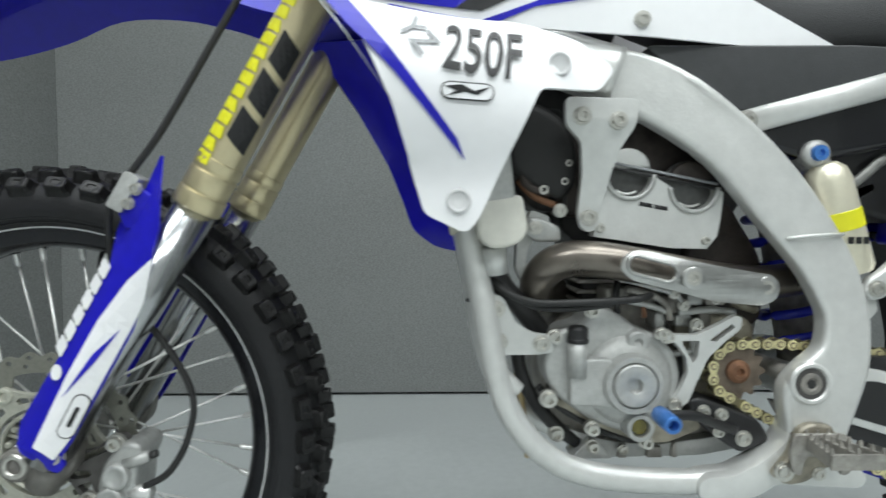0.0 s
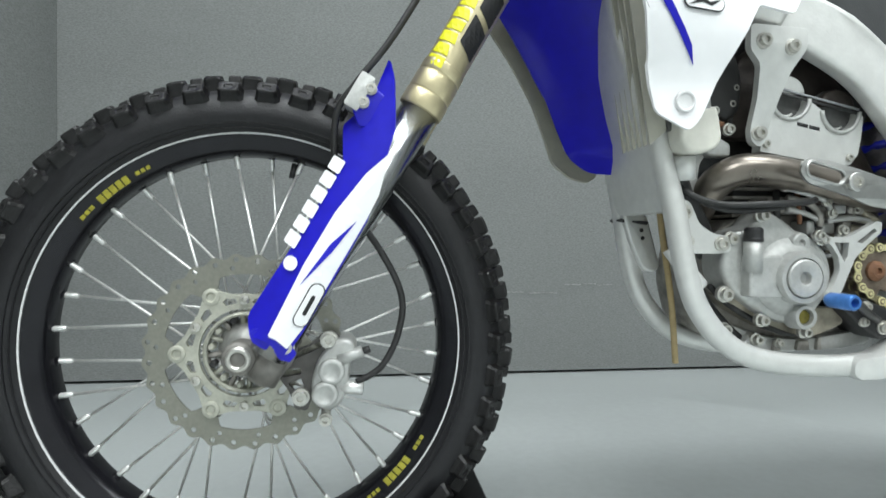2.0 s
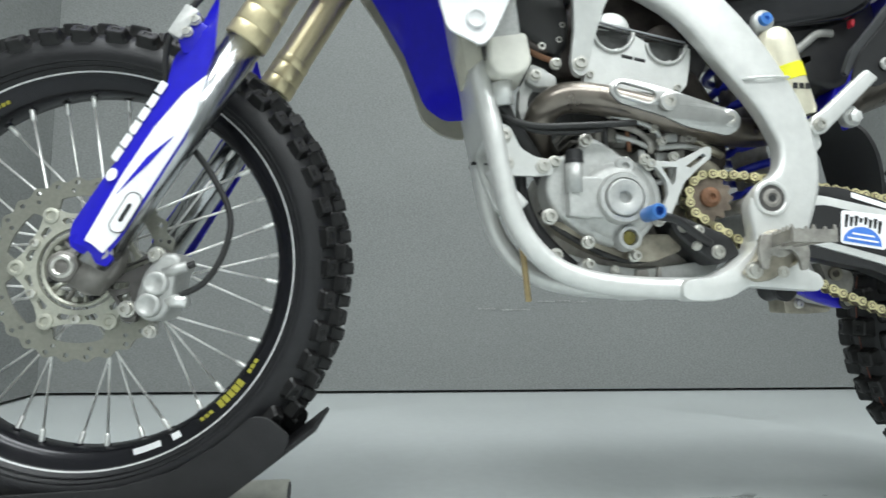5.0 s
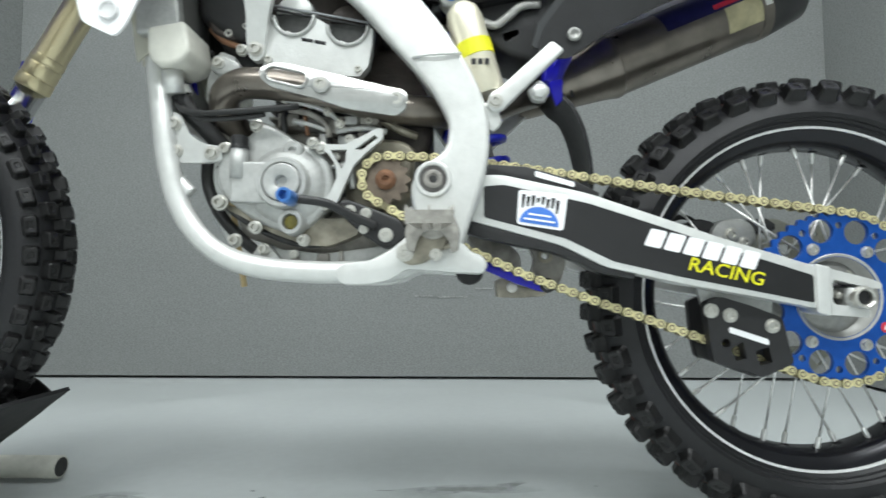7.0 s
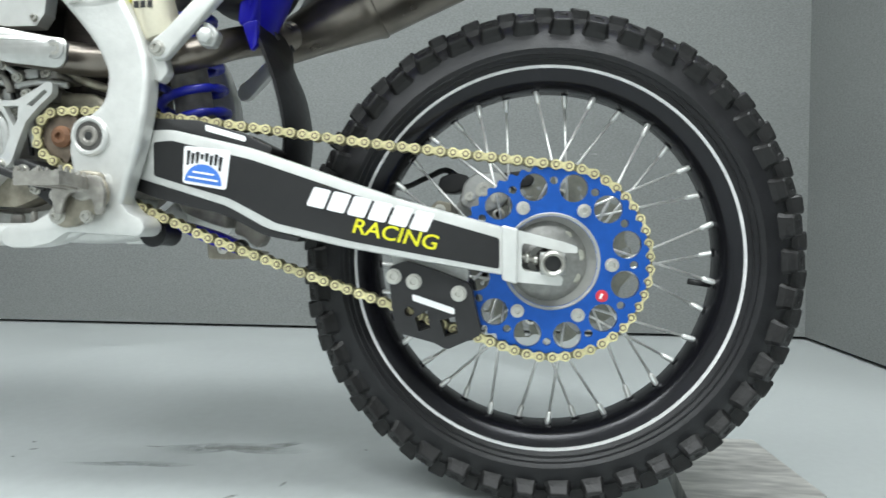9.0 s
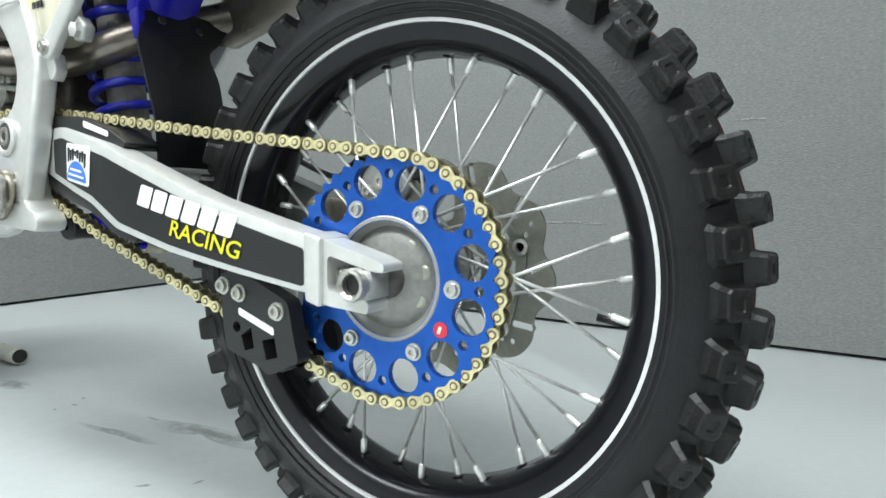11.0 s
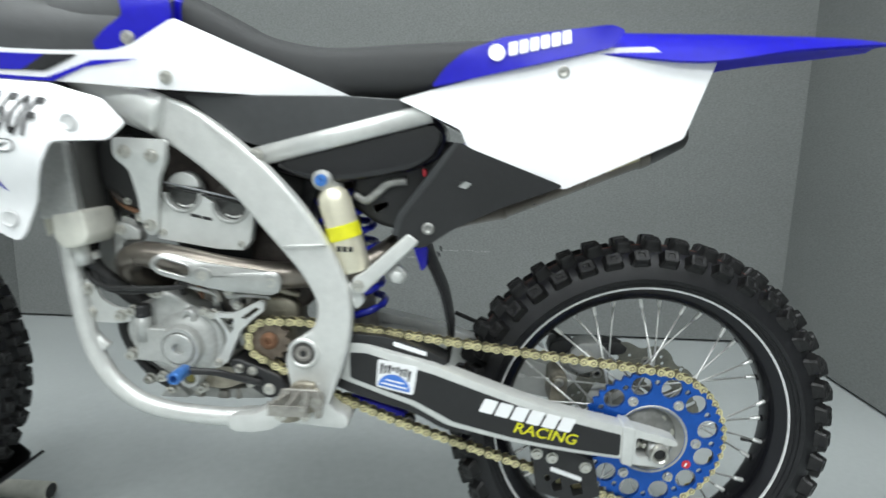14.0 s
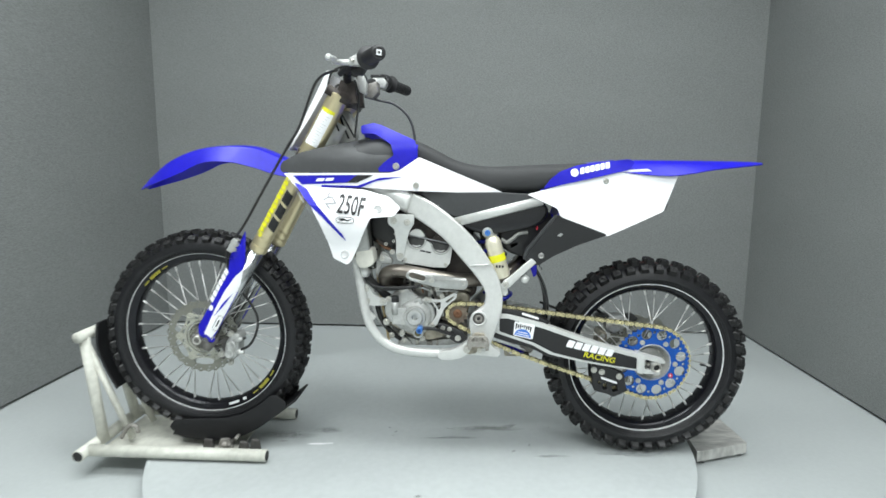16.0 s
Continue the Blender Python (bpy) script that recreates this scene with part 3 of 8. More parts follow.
def add_spokes(w, cx, cy, cz, rh, yh, rr, yr, phase, delta=1.15):
    seat = bpy.data.meshes.new("spoke_seat")
    sb = lathe(B(), [(0.0095, -0.004), (0.008, 0.0005), (0.0055, 0.0028), (0, 0.0032)], (0, 0, 0), (0, 0, 1), 10)
    for f in sb.faces:
        f.smooth = True
    sb.to_mesh(seat)
    sb.free()
    seat.materials.append(M_RIM)
    a = Vector((cx + rh * math.cos(delta), yh, cz + rh * math.sin(delta)))
    b = Vector((cx + rr, yr, cz))
    me = spoke_mesh((b - a).length)
    for k in range(36):
        al = phase + 2 * math.pi * k / 36
        side = -1 if k % 2 else 1
        dd = delta if (k // 2) % 2 else -delta
        p = Vector((cx + rh * math.cos(al + dd), cy + side * yh, cz + rh * math.sin(al + dd)))
        q = Vector((cx + rr * math.cos(al), cy + side * yr, cz + rr * math.sin(al)))
        u, v, d = basis(q - p)
        m = Matrix((u, v, d)).transposed().to_4x4()
        m.translation = p
        place("spoke", me, w, m)
        n0 = Vector((-math.cos(al), 0, -math.sin(al)))
        u, v, d = basis(n0)
        m = Matrix((u, v, d)).transposed().to_4x4()
        m.translation = Vector((cx, cy + side * yr * 0.6, cz)) - n0 * (rr - 0.0015)
        place("spoke_seat", seat, w, m)


FHUB = [(0.0, 0.066), (0.013, 0.066), (0.016, 0.06), (0.023, 0.056), (0.027, 0.05), (0.032, 0.042), (0.036, 0.04), (0.036, 0.032), (0.028, 0.028), (0.022, 0.01),
        (0.022, -0.01), (0.028, -0.028), (0.036, -0.032), (0.036, -0.04), (0.02, -0.05), (0.012, -0.06), (0, -0.06)]
front_wheel = make_wheel("front_wheel", FX, FY, FZ, (0.337, 0.046, 0.046), (46, [(0.0, 0.0, 0.016, 0.016), (0.4, 0.5, 0.0225, 0.016), (0.9, 0.0, 0.0245, 0.0175)], 0.0148),
                         0.2725, 0.246, 0.031, FHUB, "spoked front wheel with black rim and wave brake disc")
add_spokes(front_wheel, FX, FY, FZ, 0.034, 0.036, 0.249, 0.006, 0.09)
RHUB = [(0.0, 0.075), (0.02, 0.075), (0.024, 0.07), (0.04, 0.066), (0.052, 0.06), (0.056, 0.056), (0.056, 0.05), (0.044, 0.046), (0.044, 0.034), (0.034, 0.03), (0.03, 0.01),
        (0.03, -0.01), (0.034, -0.03), (0.042, -0.034), (0.042, -0.05), (0.03, -0.06), (0.016, -0.075), (0, -0.075)]
rear_wheel = make_wheel("rear_wheel", WX, RY, RZ, (0.3165, 0.052, 0.053), (42, [(0.26, 0.5, 0.0245, 0.0205), (0.86, 0.0, 0.0262, 0.0215)], 0.0168),
                        0.251, 0.2245, 0.037, RHUB, "spoked rear wheel with black rim and blue sprocket")
add_spokes(rear_wheel, WX, RY, RZ, 0.042, 0.04, 0.2275, 0.008, 0.04)


def disc(name, cx, cz, y, ro, ri, lobes, parent, label):
    """A petal-shaped brake disc with long slots on a spidered carrier."""
    def pol(r, a):
        return (cx + r * math.cos(a), cz + r * math.sin(a))
    holes = [circle(cx, cz, ri, 64, 0.003, lobes)]
    for k in range(lobes):
        a = 2 * math.pi * k / lobes
        holes.append(slot(*pol(ro - 0.009, a + 0.1), *pol(ri + 0.009, a + 0.02), 0.004, 4))
        holes.append(circle(*pol(ro - 0.016, a - 0.14), 0.0034, 10))
        holes.append(circle(*pol(ri + 0.01, a - 0.22), 0.0034, 10))
    edge = [pol(ro - 0.012 * abs(math.sin(lobes * (q + 0.1) / 2)) ** 3, q) for q in (2 * math.pi * k / 192 for k in range(192))]
    d = part(name, sheet(B(), [edge] + holes, y - 0.002, y + 0.002), M_DISC, parent, label, smooth=False)
    win = [circle(cx, cz, 0.042, 32)]
    for k in range(6):
        a = 2 * math.pi * k / 6 + 0.3
        mid, r0, r1 = a + math.pi / 6, 0.055, ri - 0.007
        win.append([pol(r, q) for r, q in ((r0, mid - 0.38), (r0, mid + 0.38), ((r0 + r1) / 2, mid + 0.4), (r1, mid + 0.38), (r1 + 0.002, mid), (r1, mid - 0.38), ((r0 + r1) / 2, mid - 0.4))])
    part("disc_carrier", bevel(sheet(B(), [circle(cx, cz, ri + 0.003, 72, 0.004, 6, 0.3)] + win, y - 0.004, y + 0.004), 0.0008, 1, 0.9), M_DISC, parent, "grey spidered disc carrier", smooth=False)
    for k in range(6):
        a = 2 * math.pi * k / 6 + 0.3
        part("disc_button", lathe(B(), [(0, -0.006), (0.009, -0.006), (0.009, 0.006), (0.005, 0.007), (0.004, 0.004), (0, 0.004)], (*pol(ri + 0.002, a)[:1], y, pol(ri + 0.002, a)[1]), (0, -1, 0), 14), M_BOLT, parent)
    return d


def front_disc(cx, cz, y, parent):
    """A wavy drilled ring with six inward tabs, carried on a star-shaped spider."""
    def pol(r, a):
        return (cx + 1.035 * r * math.cos(a), cz + 1.035 * r * math.sin(a))
    inner = []
    for k in range(180):
        a = 2 * math.pi * k / 180
        d = abs((a + math.pi / 6) % (math.pi / 3) - math.pi / 6)
        inner.append(pol(0.0945 - 0.0115 * min(1, max(0, (0.2 - d) / 0.07)), a))
    holes = [inner]
    for k in range(28):
        a = 2 * math.pi * k / 28 + 0.1
        holes.append(circle(*pol(0.1125 if k % 2 else 0.1105, a), 0.0034, 8))
        if k % 2:
            holes.append(circle(*pol(0.1025, a + 0.05), 0.003, 8))
    d = part("brake_disc", sheet(B(), [circle(cx, cz, 0.1208, 28 * 8, 0.0027, 28, 0.1)] + holes, y - 0.0015, y + 0.0015), M_DISC, parent, "olive-grey wavy drilled brake disc", smooth=False)
    out, win = [], [circle(cx, cz, 0.055, 48)]
    for k in range(6):
        a = math.pi * k / 3
        out += [pol(0.082, a - 0.1), pol(0.0875, a - 0.05), pol(0.0875, a + 0.05), pol(0.082, a + 0.1), pol(0.0722, a + 0.3), pol(0.0705, a + math.pi / 6), pol(0.0722, a + math.pi / 3 - 0.3)]
        for sgn in (-1, 1):
            b = a + sgn * 0.27
            win.append([pol(0.0605, b - 0.12), pol(0.0605, b + 0.12), pol(0.066, b + 0.11 - sgn * 0.03), pol(0.0685, b - sgn * 0.07), pol(0.066, b - 0.11 - sgn * 0.03)])
    part("disc_carrier", bevel(sheet(B(), [out] + win, y - 0.006, y + 0.001), 0.0008, 1, 0.9), M_SPIDER, parent, "olive-grey star-shaped disc carrier", smooth=False)
    for k in range(6):
        a = math.pi * k / 3
        x, z = pol(0.0775, a)
        part("disc_button", lathe(B(), [(0.0045, -0.004), (0.0105, -0.004), (0.0105, 0.0075), (0.009, 0.0085), (0.006, 0.0085), (0.0045, 0.006)], (x, y, z), (0, -1, 0), 18, closed=True), M_SPIDER, parent)
        x, z = pol(0.064, a + math.pi / 6)
        part("carrier_bolt", lathe(B(), [(0, 0.004), (0.006, 0.004), (0.006, 0.011), (0.003, 0.012), (0.0025, 0.009), (0, 0.009)], (x, y, z), (0, -1, 0), 12), M_BOLT, parent)
    # hub flange with its pockets, seen through the spider
    part("hub_flange", lathe(B(), [(0.046, -0.012), (0.051, -0.012), (0.051, 0.004), (0.0485, 0.006), (0.046, 0.004)], (cx, y, cz), (0, -1, 0), 40, closed=True), M_SPIDER, parent)
    for k in range(12):
        a = math.pi * k / 6 + 0.1
        p, q = Vector((*pol(0.028, a), 0)), Vector((*pol(0.047, a), 0))
        part("hub_rib", tube(B(), [(p.x, y + 0.008, p.y), (q.x, y + 0.003, q.y)], 0.0035, 6), M_SPIDER if k % 2 else M_DIRTY, parent)
        x, z = pol(0.0405, a + 0.26)
        part("hub_stud", lathe(B(), [(0, -0.012), (0.0045, -0.012), (0.0045, 0.001), (0.003, 0.003), (0, 0.003)], (x, y, z), (0, -1, 0), 8), M_SPIDER if k % 3 else M_DARK, parent)
    return d


front_disc(FX - 0.001, FZ - 0.0045, -0.088, front_wheel)
disc("brake_disc", RX, RZ, 0.04, 0.126, 0.09, 10, rear_wheel, "silver wavy drilled brake disc")

# rear brake caliper on the far side, with its bracket and hose
rc_y0, rc_y1 = 0.03, 0.078
cal = part("rear_caliper", slab(B(), [(0.612, 0.468), (0.618, 0.498), (0.634, 0.513), (0.668, 0.515), (0.684, 0.503), (0.69, 0.482), (0.672, 0.462), (0.64, 0.452)], rc_y0, rc_y1, 0.008, 0.004), M_CAST, bike, "silver cast rear brake caliper")
part("pad_guard", slab(B(), [(0.578, 0.487), (0.582, 0.508), (0.602, 0.516), (0.626, 0.51), (0.628, 0.498), (0.606, 0.484)], 0.04, 0.085, 0.006, 0.003), M_BLACK, cal, "black plastic caliper guard")
part("brake_pad", slab(B(), [(0.668, 0.498), (0.674, 0.513), (0.706, 0.516), (0.722, 0.505), (0.716, 0.494), (0.69, 0.49)], 0.034, 0.07, 0.004, 0.002), M_DARK, cal)
part("caliper_stay", slab(B(), [(0.612, 0.48), (0.645, 0.462), (0.7, 0.41), (0.722, 0.398), (0.716, 0.38), (0.68, 0.386), (0.622, 0.43), (0.6, 0.458)], 0.052, 0.062, 0.008, 0.002), M_CAST, cal, "silver caliper bracket")
part("stay_lug", slab(B(), [(0.577, 0.414), (0.578, 0.462), (0.588, 0.471), (0.606, 0.467), (0.608, 0.452), (0.602, 0.414)], -0.024, 0.052, 0.004, 0.002), M_OLIVE, cal, "tan cast lug on the bracket")
bm = []
for x, z, y, r in ((0.648, 0.488, rc_y0, 0.009), (0.628, 0.478, rc_y0, 0.006), (0.668, 0.476, rc_y0, 0.007), (0.591, 0.457, -0.024, 0.0065)):
    bolt(bm, x, y, z, r, 0.006)
fasten(bm, cal, "caliper_bolt")
part("brake_hose", tube(B(), spline([(0.612, 0.062, 0.506), (0.588, 0.07, 0.522), (0.555, 0.085, 0.512), (0.5, 0.115, 0.5), (0.4, 0.14, 0.53)]), 0.0045, 8), M_HOSE, cal, "black brake hose")

# stickers on the front rim, as plain shapes
def rim_label(w, c, r, a0, n, step, length, width, y, material, label=""):
    for k in range(n):
        a = math.radians(a0) - k * step
        n0, t = Vector((math.cos(a), 0, math.sin(a))), Vector((math.sin(a), 0, -math.cos(a)))
        bm = B()
        o = Vector((c[0], y, c[1])) + n0 * r
        sub = box(B(), -length / 2, length / 2, -0.0006, 0.0006, -width / 2, width / 2)
        m = Matrix((t, Vector((0, 1, 0)), n0)).transposed().to_4x4()
        m.translation = o
        absorb(bm, sub, m)
        part("rim_sticker", bm, material, w, label, smooth=False)


for a0, n, st, ln, wd, mt in ((141, 3, 0.03, 0.006, 0.005, M_DIMYEL), (134, 5, 0.036, 0.0075, 0.011, M_DIMYEL), (122, 3, 0.028, 0.005, 0.005, M_DIMYEL),
                              (-30, 3, 0.03, 0.006, 0.005, M_DIMYEL), (-38, 5, 0.036, 0.0075, 0.011, M_DIMYEL), (-50, 3, 0.028, 0.005, 0.005, M_DIMYEL), (-62, 1, 0.03, 0.012, 0.009, M_WHITE), (-68, 4, 0.035, 0.0095, 0.008, M_WHITE)):
    rim_label(front_wheel, (FX, FZ), 0.2575, a0, n, st, ln, wd, FY - 0.0262, mt)

# rear sprocket
bm = B()
loops = [circle(RX, RZ, 0.1162, 47 * 6, 0.003, 47), circle(RX, RZ, 0.056, 48)]
for k in range(12):
    a = math.radians(72.8 + 30 * k)
    loops.append(circle(RX + 0.094 * math.cos(a), RZ + 0.094 * math.sin(a), 0.0172, 20))
    a += math.radians(15)
    loops.append(circle(RX + 0.1 * math.cos(a), RZ + 0.1 * math.sin(a), 0.005, 12))
    if k % 2:
        loops.append(circle(RX + 0.076 * math.cos(a), RZ + 0.076 * math.sin(a), 0.0045, 12))
sprocket = part("rear_sprocket", sheet(bm, loops, -0.086, -0.079), M_BLUEMET, rear_wheel, "blue anodised sprocket with round lightening holes", smooth=False)
bm = []
for k in range(6):
    a = math.radians(117 + 60 * k)
    bolt(bm, RX + 0.074 * math.cos(a), -0.086, RZ + 0.074 * math.sin(a), 0.0065, 0.006)
fasten(bm, rear_wheel, "sprocket_bolt")
part("hub_dish", lathe(B(), [(0.06, -0.004), (0.0615, 0.0), (0.0595, 0.0022), (0.0565, 0.001), (0.051, -0.012), (0.038, -0.022), (0.022, -0.024), (0.022, -0.03), (0.06, -0.03)], (RX, -0.085, RZ), (0, -1, 0), 48, closed=True), M_DISH, rear_wheel, "dished grey hub flange inside the sprocket")
for k in range(8):
    a = 2 * math.pi * k / 8 + 0.2
    part("hub_boss", lathe(B(), [(0, -0.004), (0.0085, -0.004), (0.008, 0.008), (0.006, 0.0095), (0, 0.0095)], (RX + 0.036 * math.cos(a), -0.066, RZ + 0.036 * math.sin(a)), (0, -1, 0), 10), M_SPIDER, rear_wheel)
part("hub_spacer", cyl(B(), (RX, -0.06, RZ), (RX, -0.096, RZ), 0.019, seg=24), M_BRKT, rear_wheel, "dark wheel spacer")
part("sprocket_badge", lathe(B(), [(0, 0), (0.0075, 0), (0.0075, 0.0008), (0, 0.0008)], (RX + 0.062, -0.0862, RZ - 0.042), seg=16), M_REDPR, rear_wheel, "small round red sticker")
part("badge_mark", slab(B(), [(RX + 0.0585, RZ - 0.045), (RX + 0.061, RZ - 0.0385), (RX + 0.0635, RZ - 0.0395), (RX + 0.0615, RZ - 0.0455)], -0.0876, -0.0868, 0, 0.0001), M_WHITE, rear_wheel)

# chain
PITCH, RF, RR, CY = 0.015875, 0.0332, 0.1188, -0.122
FS = Vector((0.11, 0.551))
path = []
for a in range(250, 95, -10):
    path.append(FS + RF * Vector((math.cos(math.radians(a)), math.sin(math.radians(a)))))
path += [Vector(p) for p in ((0.16, 0.583), (0.245, 0.575), (0.345, 0.562), (0.5, 0.54))]
for a in range(83, -111, -6):
    path.append(Vector((RX, RZ)) + RR * Vector((math.cos(math.radians(a)), math.sin(math.radians(a)))))
path += [Vector(p) for p in ((0.63, 0.302), (0.54, 0.335), (0.4, 0.384), (0.3, 0.421), (0.19, 0.47))]
path.append(path[0])
links, left = [path[0]], 0.0
for a, b in zip(path, path[1:]):
    d = (b - a).length
    while left + PITCH <= d + 1e-9:
        left += PITCH
        links.append(a.lerp(b, left / d))
    left -= d
if len(links) % 2:
    links.pop()

def chain_y(x):
    return -0.122 + 0.0395 * (x - 0.11) / (RX - 0.11)


def link_mesh(name, y, inner):
    """Two side plates with their rollers or pins."""
    bm = B()
    h = PITCH / 2
    half = slot(-h, 0, h, 0, 0.0068 if inner else 0.0064, 6)
    out = half[:7] + [(0, 0.0036)] + half[7:] + [(0, -0.0036)]
    for s in (-1, 1):
        sheet(bm, [out], s * y - 0.0009, s * y + 0.0009)
    plates = len(bm.faces)
    for x in (-h, h):
        if inner:
            tube(bm, [(x, -0.004, 0), (x, 0.004, 0)], 0.005, 8)
        else:
            tube(bm, [(x, -0.0086, 0), (x, 0.0086, 0)], 0.0041, 10)
    rings = len(bm.faces)
    if not inner:
        for x in (-h, h):
            tube(bm, [(x, -0.0094, 0), (x, 0.0094, 0)], 0.0025, 8)
    bm.faces.ensure_lookup_table()
    for k in range(plates, len(bm.faces)):
        bm.faces[k].material_index = 1 if k < rings else 2
    me = bpy.data.meshes.new(name)
    bm.to_mesh(me)
    bm.free()
    for m in ((M_CHAIN2 if inner else M_CHAIN), M_SPROCK, M_CHAIN):
        me.materials.append(m)
    return me


lm = [link_mesh("outer_link", 0.0074, False), link_mesh("inner_link", 0.0048, True)]
chain = None
for i in range(len(links)):
    p, q = links[i], links[(i + 1) % len(links)]
    if (q - p).length > PITCH * 1.6:
        continue
    ang = math.atan2(q.y - p.y, q.x - p.x)
    mid = (p + q) / 2
    m = Matrix.Translation((mid.x, chain_y(mid.x), mid.y)) @ Matrix.Rotation(0.063, 4, "Z") @ Matrix.Rotation(-ang, 4, "Y")
    if chain is None:
        chain = place("chain", lm[0], bike, m, "gold drive chain, slightly worn")
        back = m.inverted()
    else:
        place("link", lm[i % 2], chain, back @ m)
fs = part("front_sprocket", sheet(B(), [circle(FS.x, FS.y, 0.031, 13 * 8, 0.0035, 13)], CY - 0.003, CY + 0.003), M_SPROCK, bike, "brown-grey front sprocket with rusty nut", smooth=False)
part("sprocket_nut", lathe(B(), [(0, 0), (0.014, 0), (0.014, 0.004), (0.009, 0.008), (0.005, 0.008), (0.004, 0.004), (0, 0.004)], (FS.x, CY - 0.003, FS.y), seg=20), M_RUST, fs)

# swingarm
SW_TOP = [(0.2, 0.548), (0.232, 0.557), (0.266, 0.556), (0.378, 0.529), (0.555, 0.468), (0.692, 0.43)]
SW_BOT = [(0.692, 0.374), (0.499, 0.408), (0.399, 0.43), (0.345, 0.458), (0.235, 0.49), (0.2, 0.5)]


def swing_y(x):
    return -0.15 + 0.35 * max(0, 0.46 - x) ** 2 + 0.5 * max(0, x - 0.48) ** 2


def bent_slab(poly, thick, edge, step=0.05):
    """An arm: outline in (x, z), its outer face following swing_y."""
    sub = slab(B(), poly, 0, thick, 0.01, edge)
    for k in range(1, 12):
        x = 0.2 + 0.05 * k
        bmesh.ops.bisect_plane(sub, geom=sub.verts[:] + sub.edges[:] + sub.faces[:], plane_co=(x, 0, 0), plane_no=(1, 0, 0))
    for v in sub.verts:
        v.co.y += swing_y(v.co.x)
    return sub


arm = bent_slab(SW_TOP + SW_BOT, 0.036, 0.006)
swing = part("swingarm", arm, M_ALU, bike, "brushed aluminium swingarm with black sticker panel")
part("far_arm", mirror(bent_slab(SW_TOP + SW_BOT, 0.036, 0.006)), M_ALU, swing)
part("cross_brace", slab(B(), [(0.2, 0.545), (0.33, 0.53), (0.36, 0.5), (0.33, 0.475), (0.2, 0.5)], -0.1, 0.04, 0.015, 0.004), M_CAST, swing)
for s in (-1, 1):
    bm = B()
    y0 = -0.128
    # a box end with a long window for the axle block
    sub = sheet(B(), [rounded([(0.68, 0.433), (0.7, 0.429), (0.752, 0.4155), (0.766, 0.41), (0.766, 0.4025), (0.75, 0.4035), (0.705, 0.4145), (0.702, 0.411), (0.702, 0.386), (0.705, 0.382),
                               (0.744, 0.3775), (0.75, 0.374), (0.748, 0.3645), (0.7, 0.368), (0.68, 0.375)], 0.003, 3)], y0, y0 + 0.03)
    bevel(sub, 0.002, 2, 0.7)
    absorb(bm, sub if s < 0 else mirror(sub))
    part("axle_clamp", bm, M_ALU, swing, "cast aluminium axle carrier with open slot", smooth=False)
bm = B()
box(bm, 0.7235, 0.7515, -0.1315, -0.1, 0.378, 0.4035)
bevel(bm, 0.003, 2)
part("axle_block", bm, M_CAST, swing, "silver chain adjuster block")
bm = lathe(B(), [(0.0095, -0.004), (0.0152, -0.004), (0.0152, 0.004), (0.0142, 0.0065), (0.012, 0.0075), (0.0095, 0.005)], (RX, -0.133, RZ), (0, -1, 0), 24, closed=True)
part("axle_nut", bm, M_BOLT, swing, "open ring axle nut")
bm = B()
cyl(bm, (0.69, -0.112, 0.401), (0.722, -0.112, 0.393), 0.0035, seg=10)
lathe_into(bm, [(0, 0), (0.0075, 0), (0.0075, 0.005), (0, 0.005)], (0.706, -0.112, 0.397), (1, 0, -0.25), 6)
lathe_into(bm, [(0, 0), (0.006, 0), (0.006, 0.006), (0, 0.006)], (0.716, -0.112, 0.395), (1, 0, -0.25), 6)
part("adjuster_bolt", bm, M_BOLT, swing)
part("rear_axle", cyl(B(), (RX, -0.112, RZ), (RX, 0.075, RZ), 0.0083), M_DARK, swing)
# no real bore here: a flat black disc paints its shade
part("axle_bore_shade", lathe(B(), [(0, 0), (0.0094, 0), (0.0094, 0.0006), (0, 0.0006)], (RX, -0.1316, RZ), (0, -1, 0), 20), M_BLACKPR, swing, "black disc painted as the shade in the hollow axle")

# raised band between panel and axle carrier
part("end_band", slab(B(), [(0.678, 0.436), (0.698, 0.431), (0.697, 0.366), (0.679, 0.371)], -0.1335, -0.09, 0.004, 0.003), M_ALU, swing)
# black panel, stickers and plain-shape printing on the swingarm
PAN = [(0.243, 0.54), (0.27, 0.541), (0.38, 0.514), (0.555, 0.455), (0.676, 0.42), (0.676, 0.384), (0.5, 0.417), (0.41, 0.438), (0.35, 0.468), (0.243, 0.498)]
part("sticker_panel", shell(PAN, lambda x, z: swing_y(x) - 0.0006, 0.0008, 0.004, 0.03), M_BLACKPR, swing, "matt black sticker panel, scratched")


def sticker(name, poly, depth, lift, material, parent, label="", round_=0.002, cell=0.02, thick=0.0006):
    return part(name, shell(poly, depth, thick, round_, cell, lift), material, parent, label, smooth=False)


def swy(x, z):
    return swing_y(x)


STK = [(0.289, 0.534), (0.353, 0.526), (0.346, 0.478), (0.286, 0.488)]
sticker("sticker", STK, swy, -0.0018, M_WHITE, swing, "white and light-blue oil sticker", 0.005)
su, sv = Vector((0.0635, -0.0105)), Vector((-0.0055, -0.0455))
so = Vector((0.288, 0.5345))


def on_sticker(a, b):
    p = so + su * a + sv * b
    return (p.x, p.y)


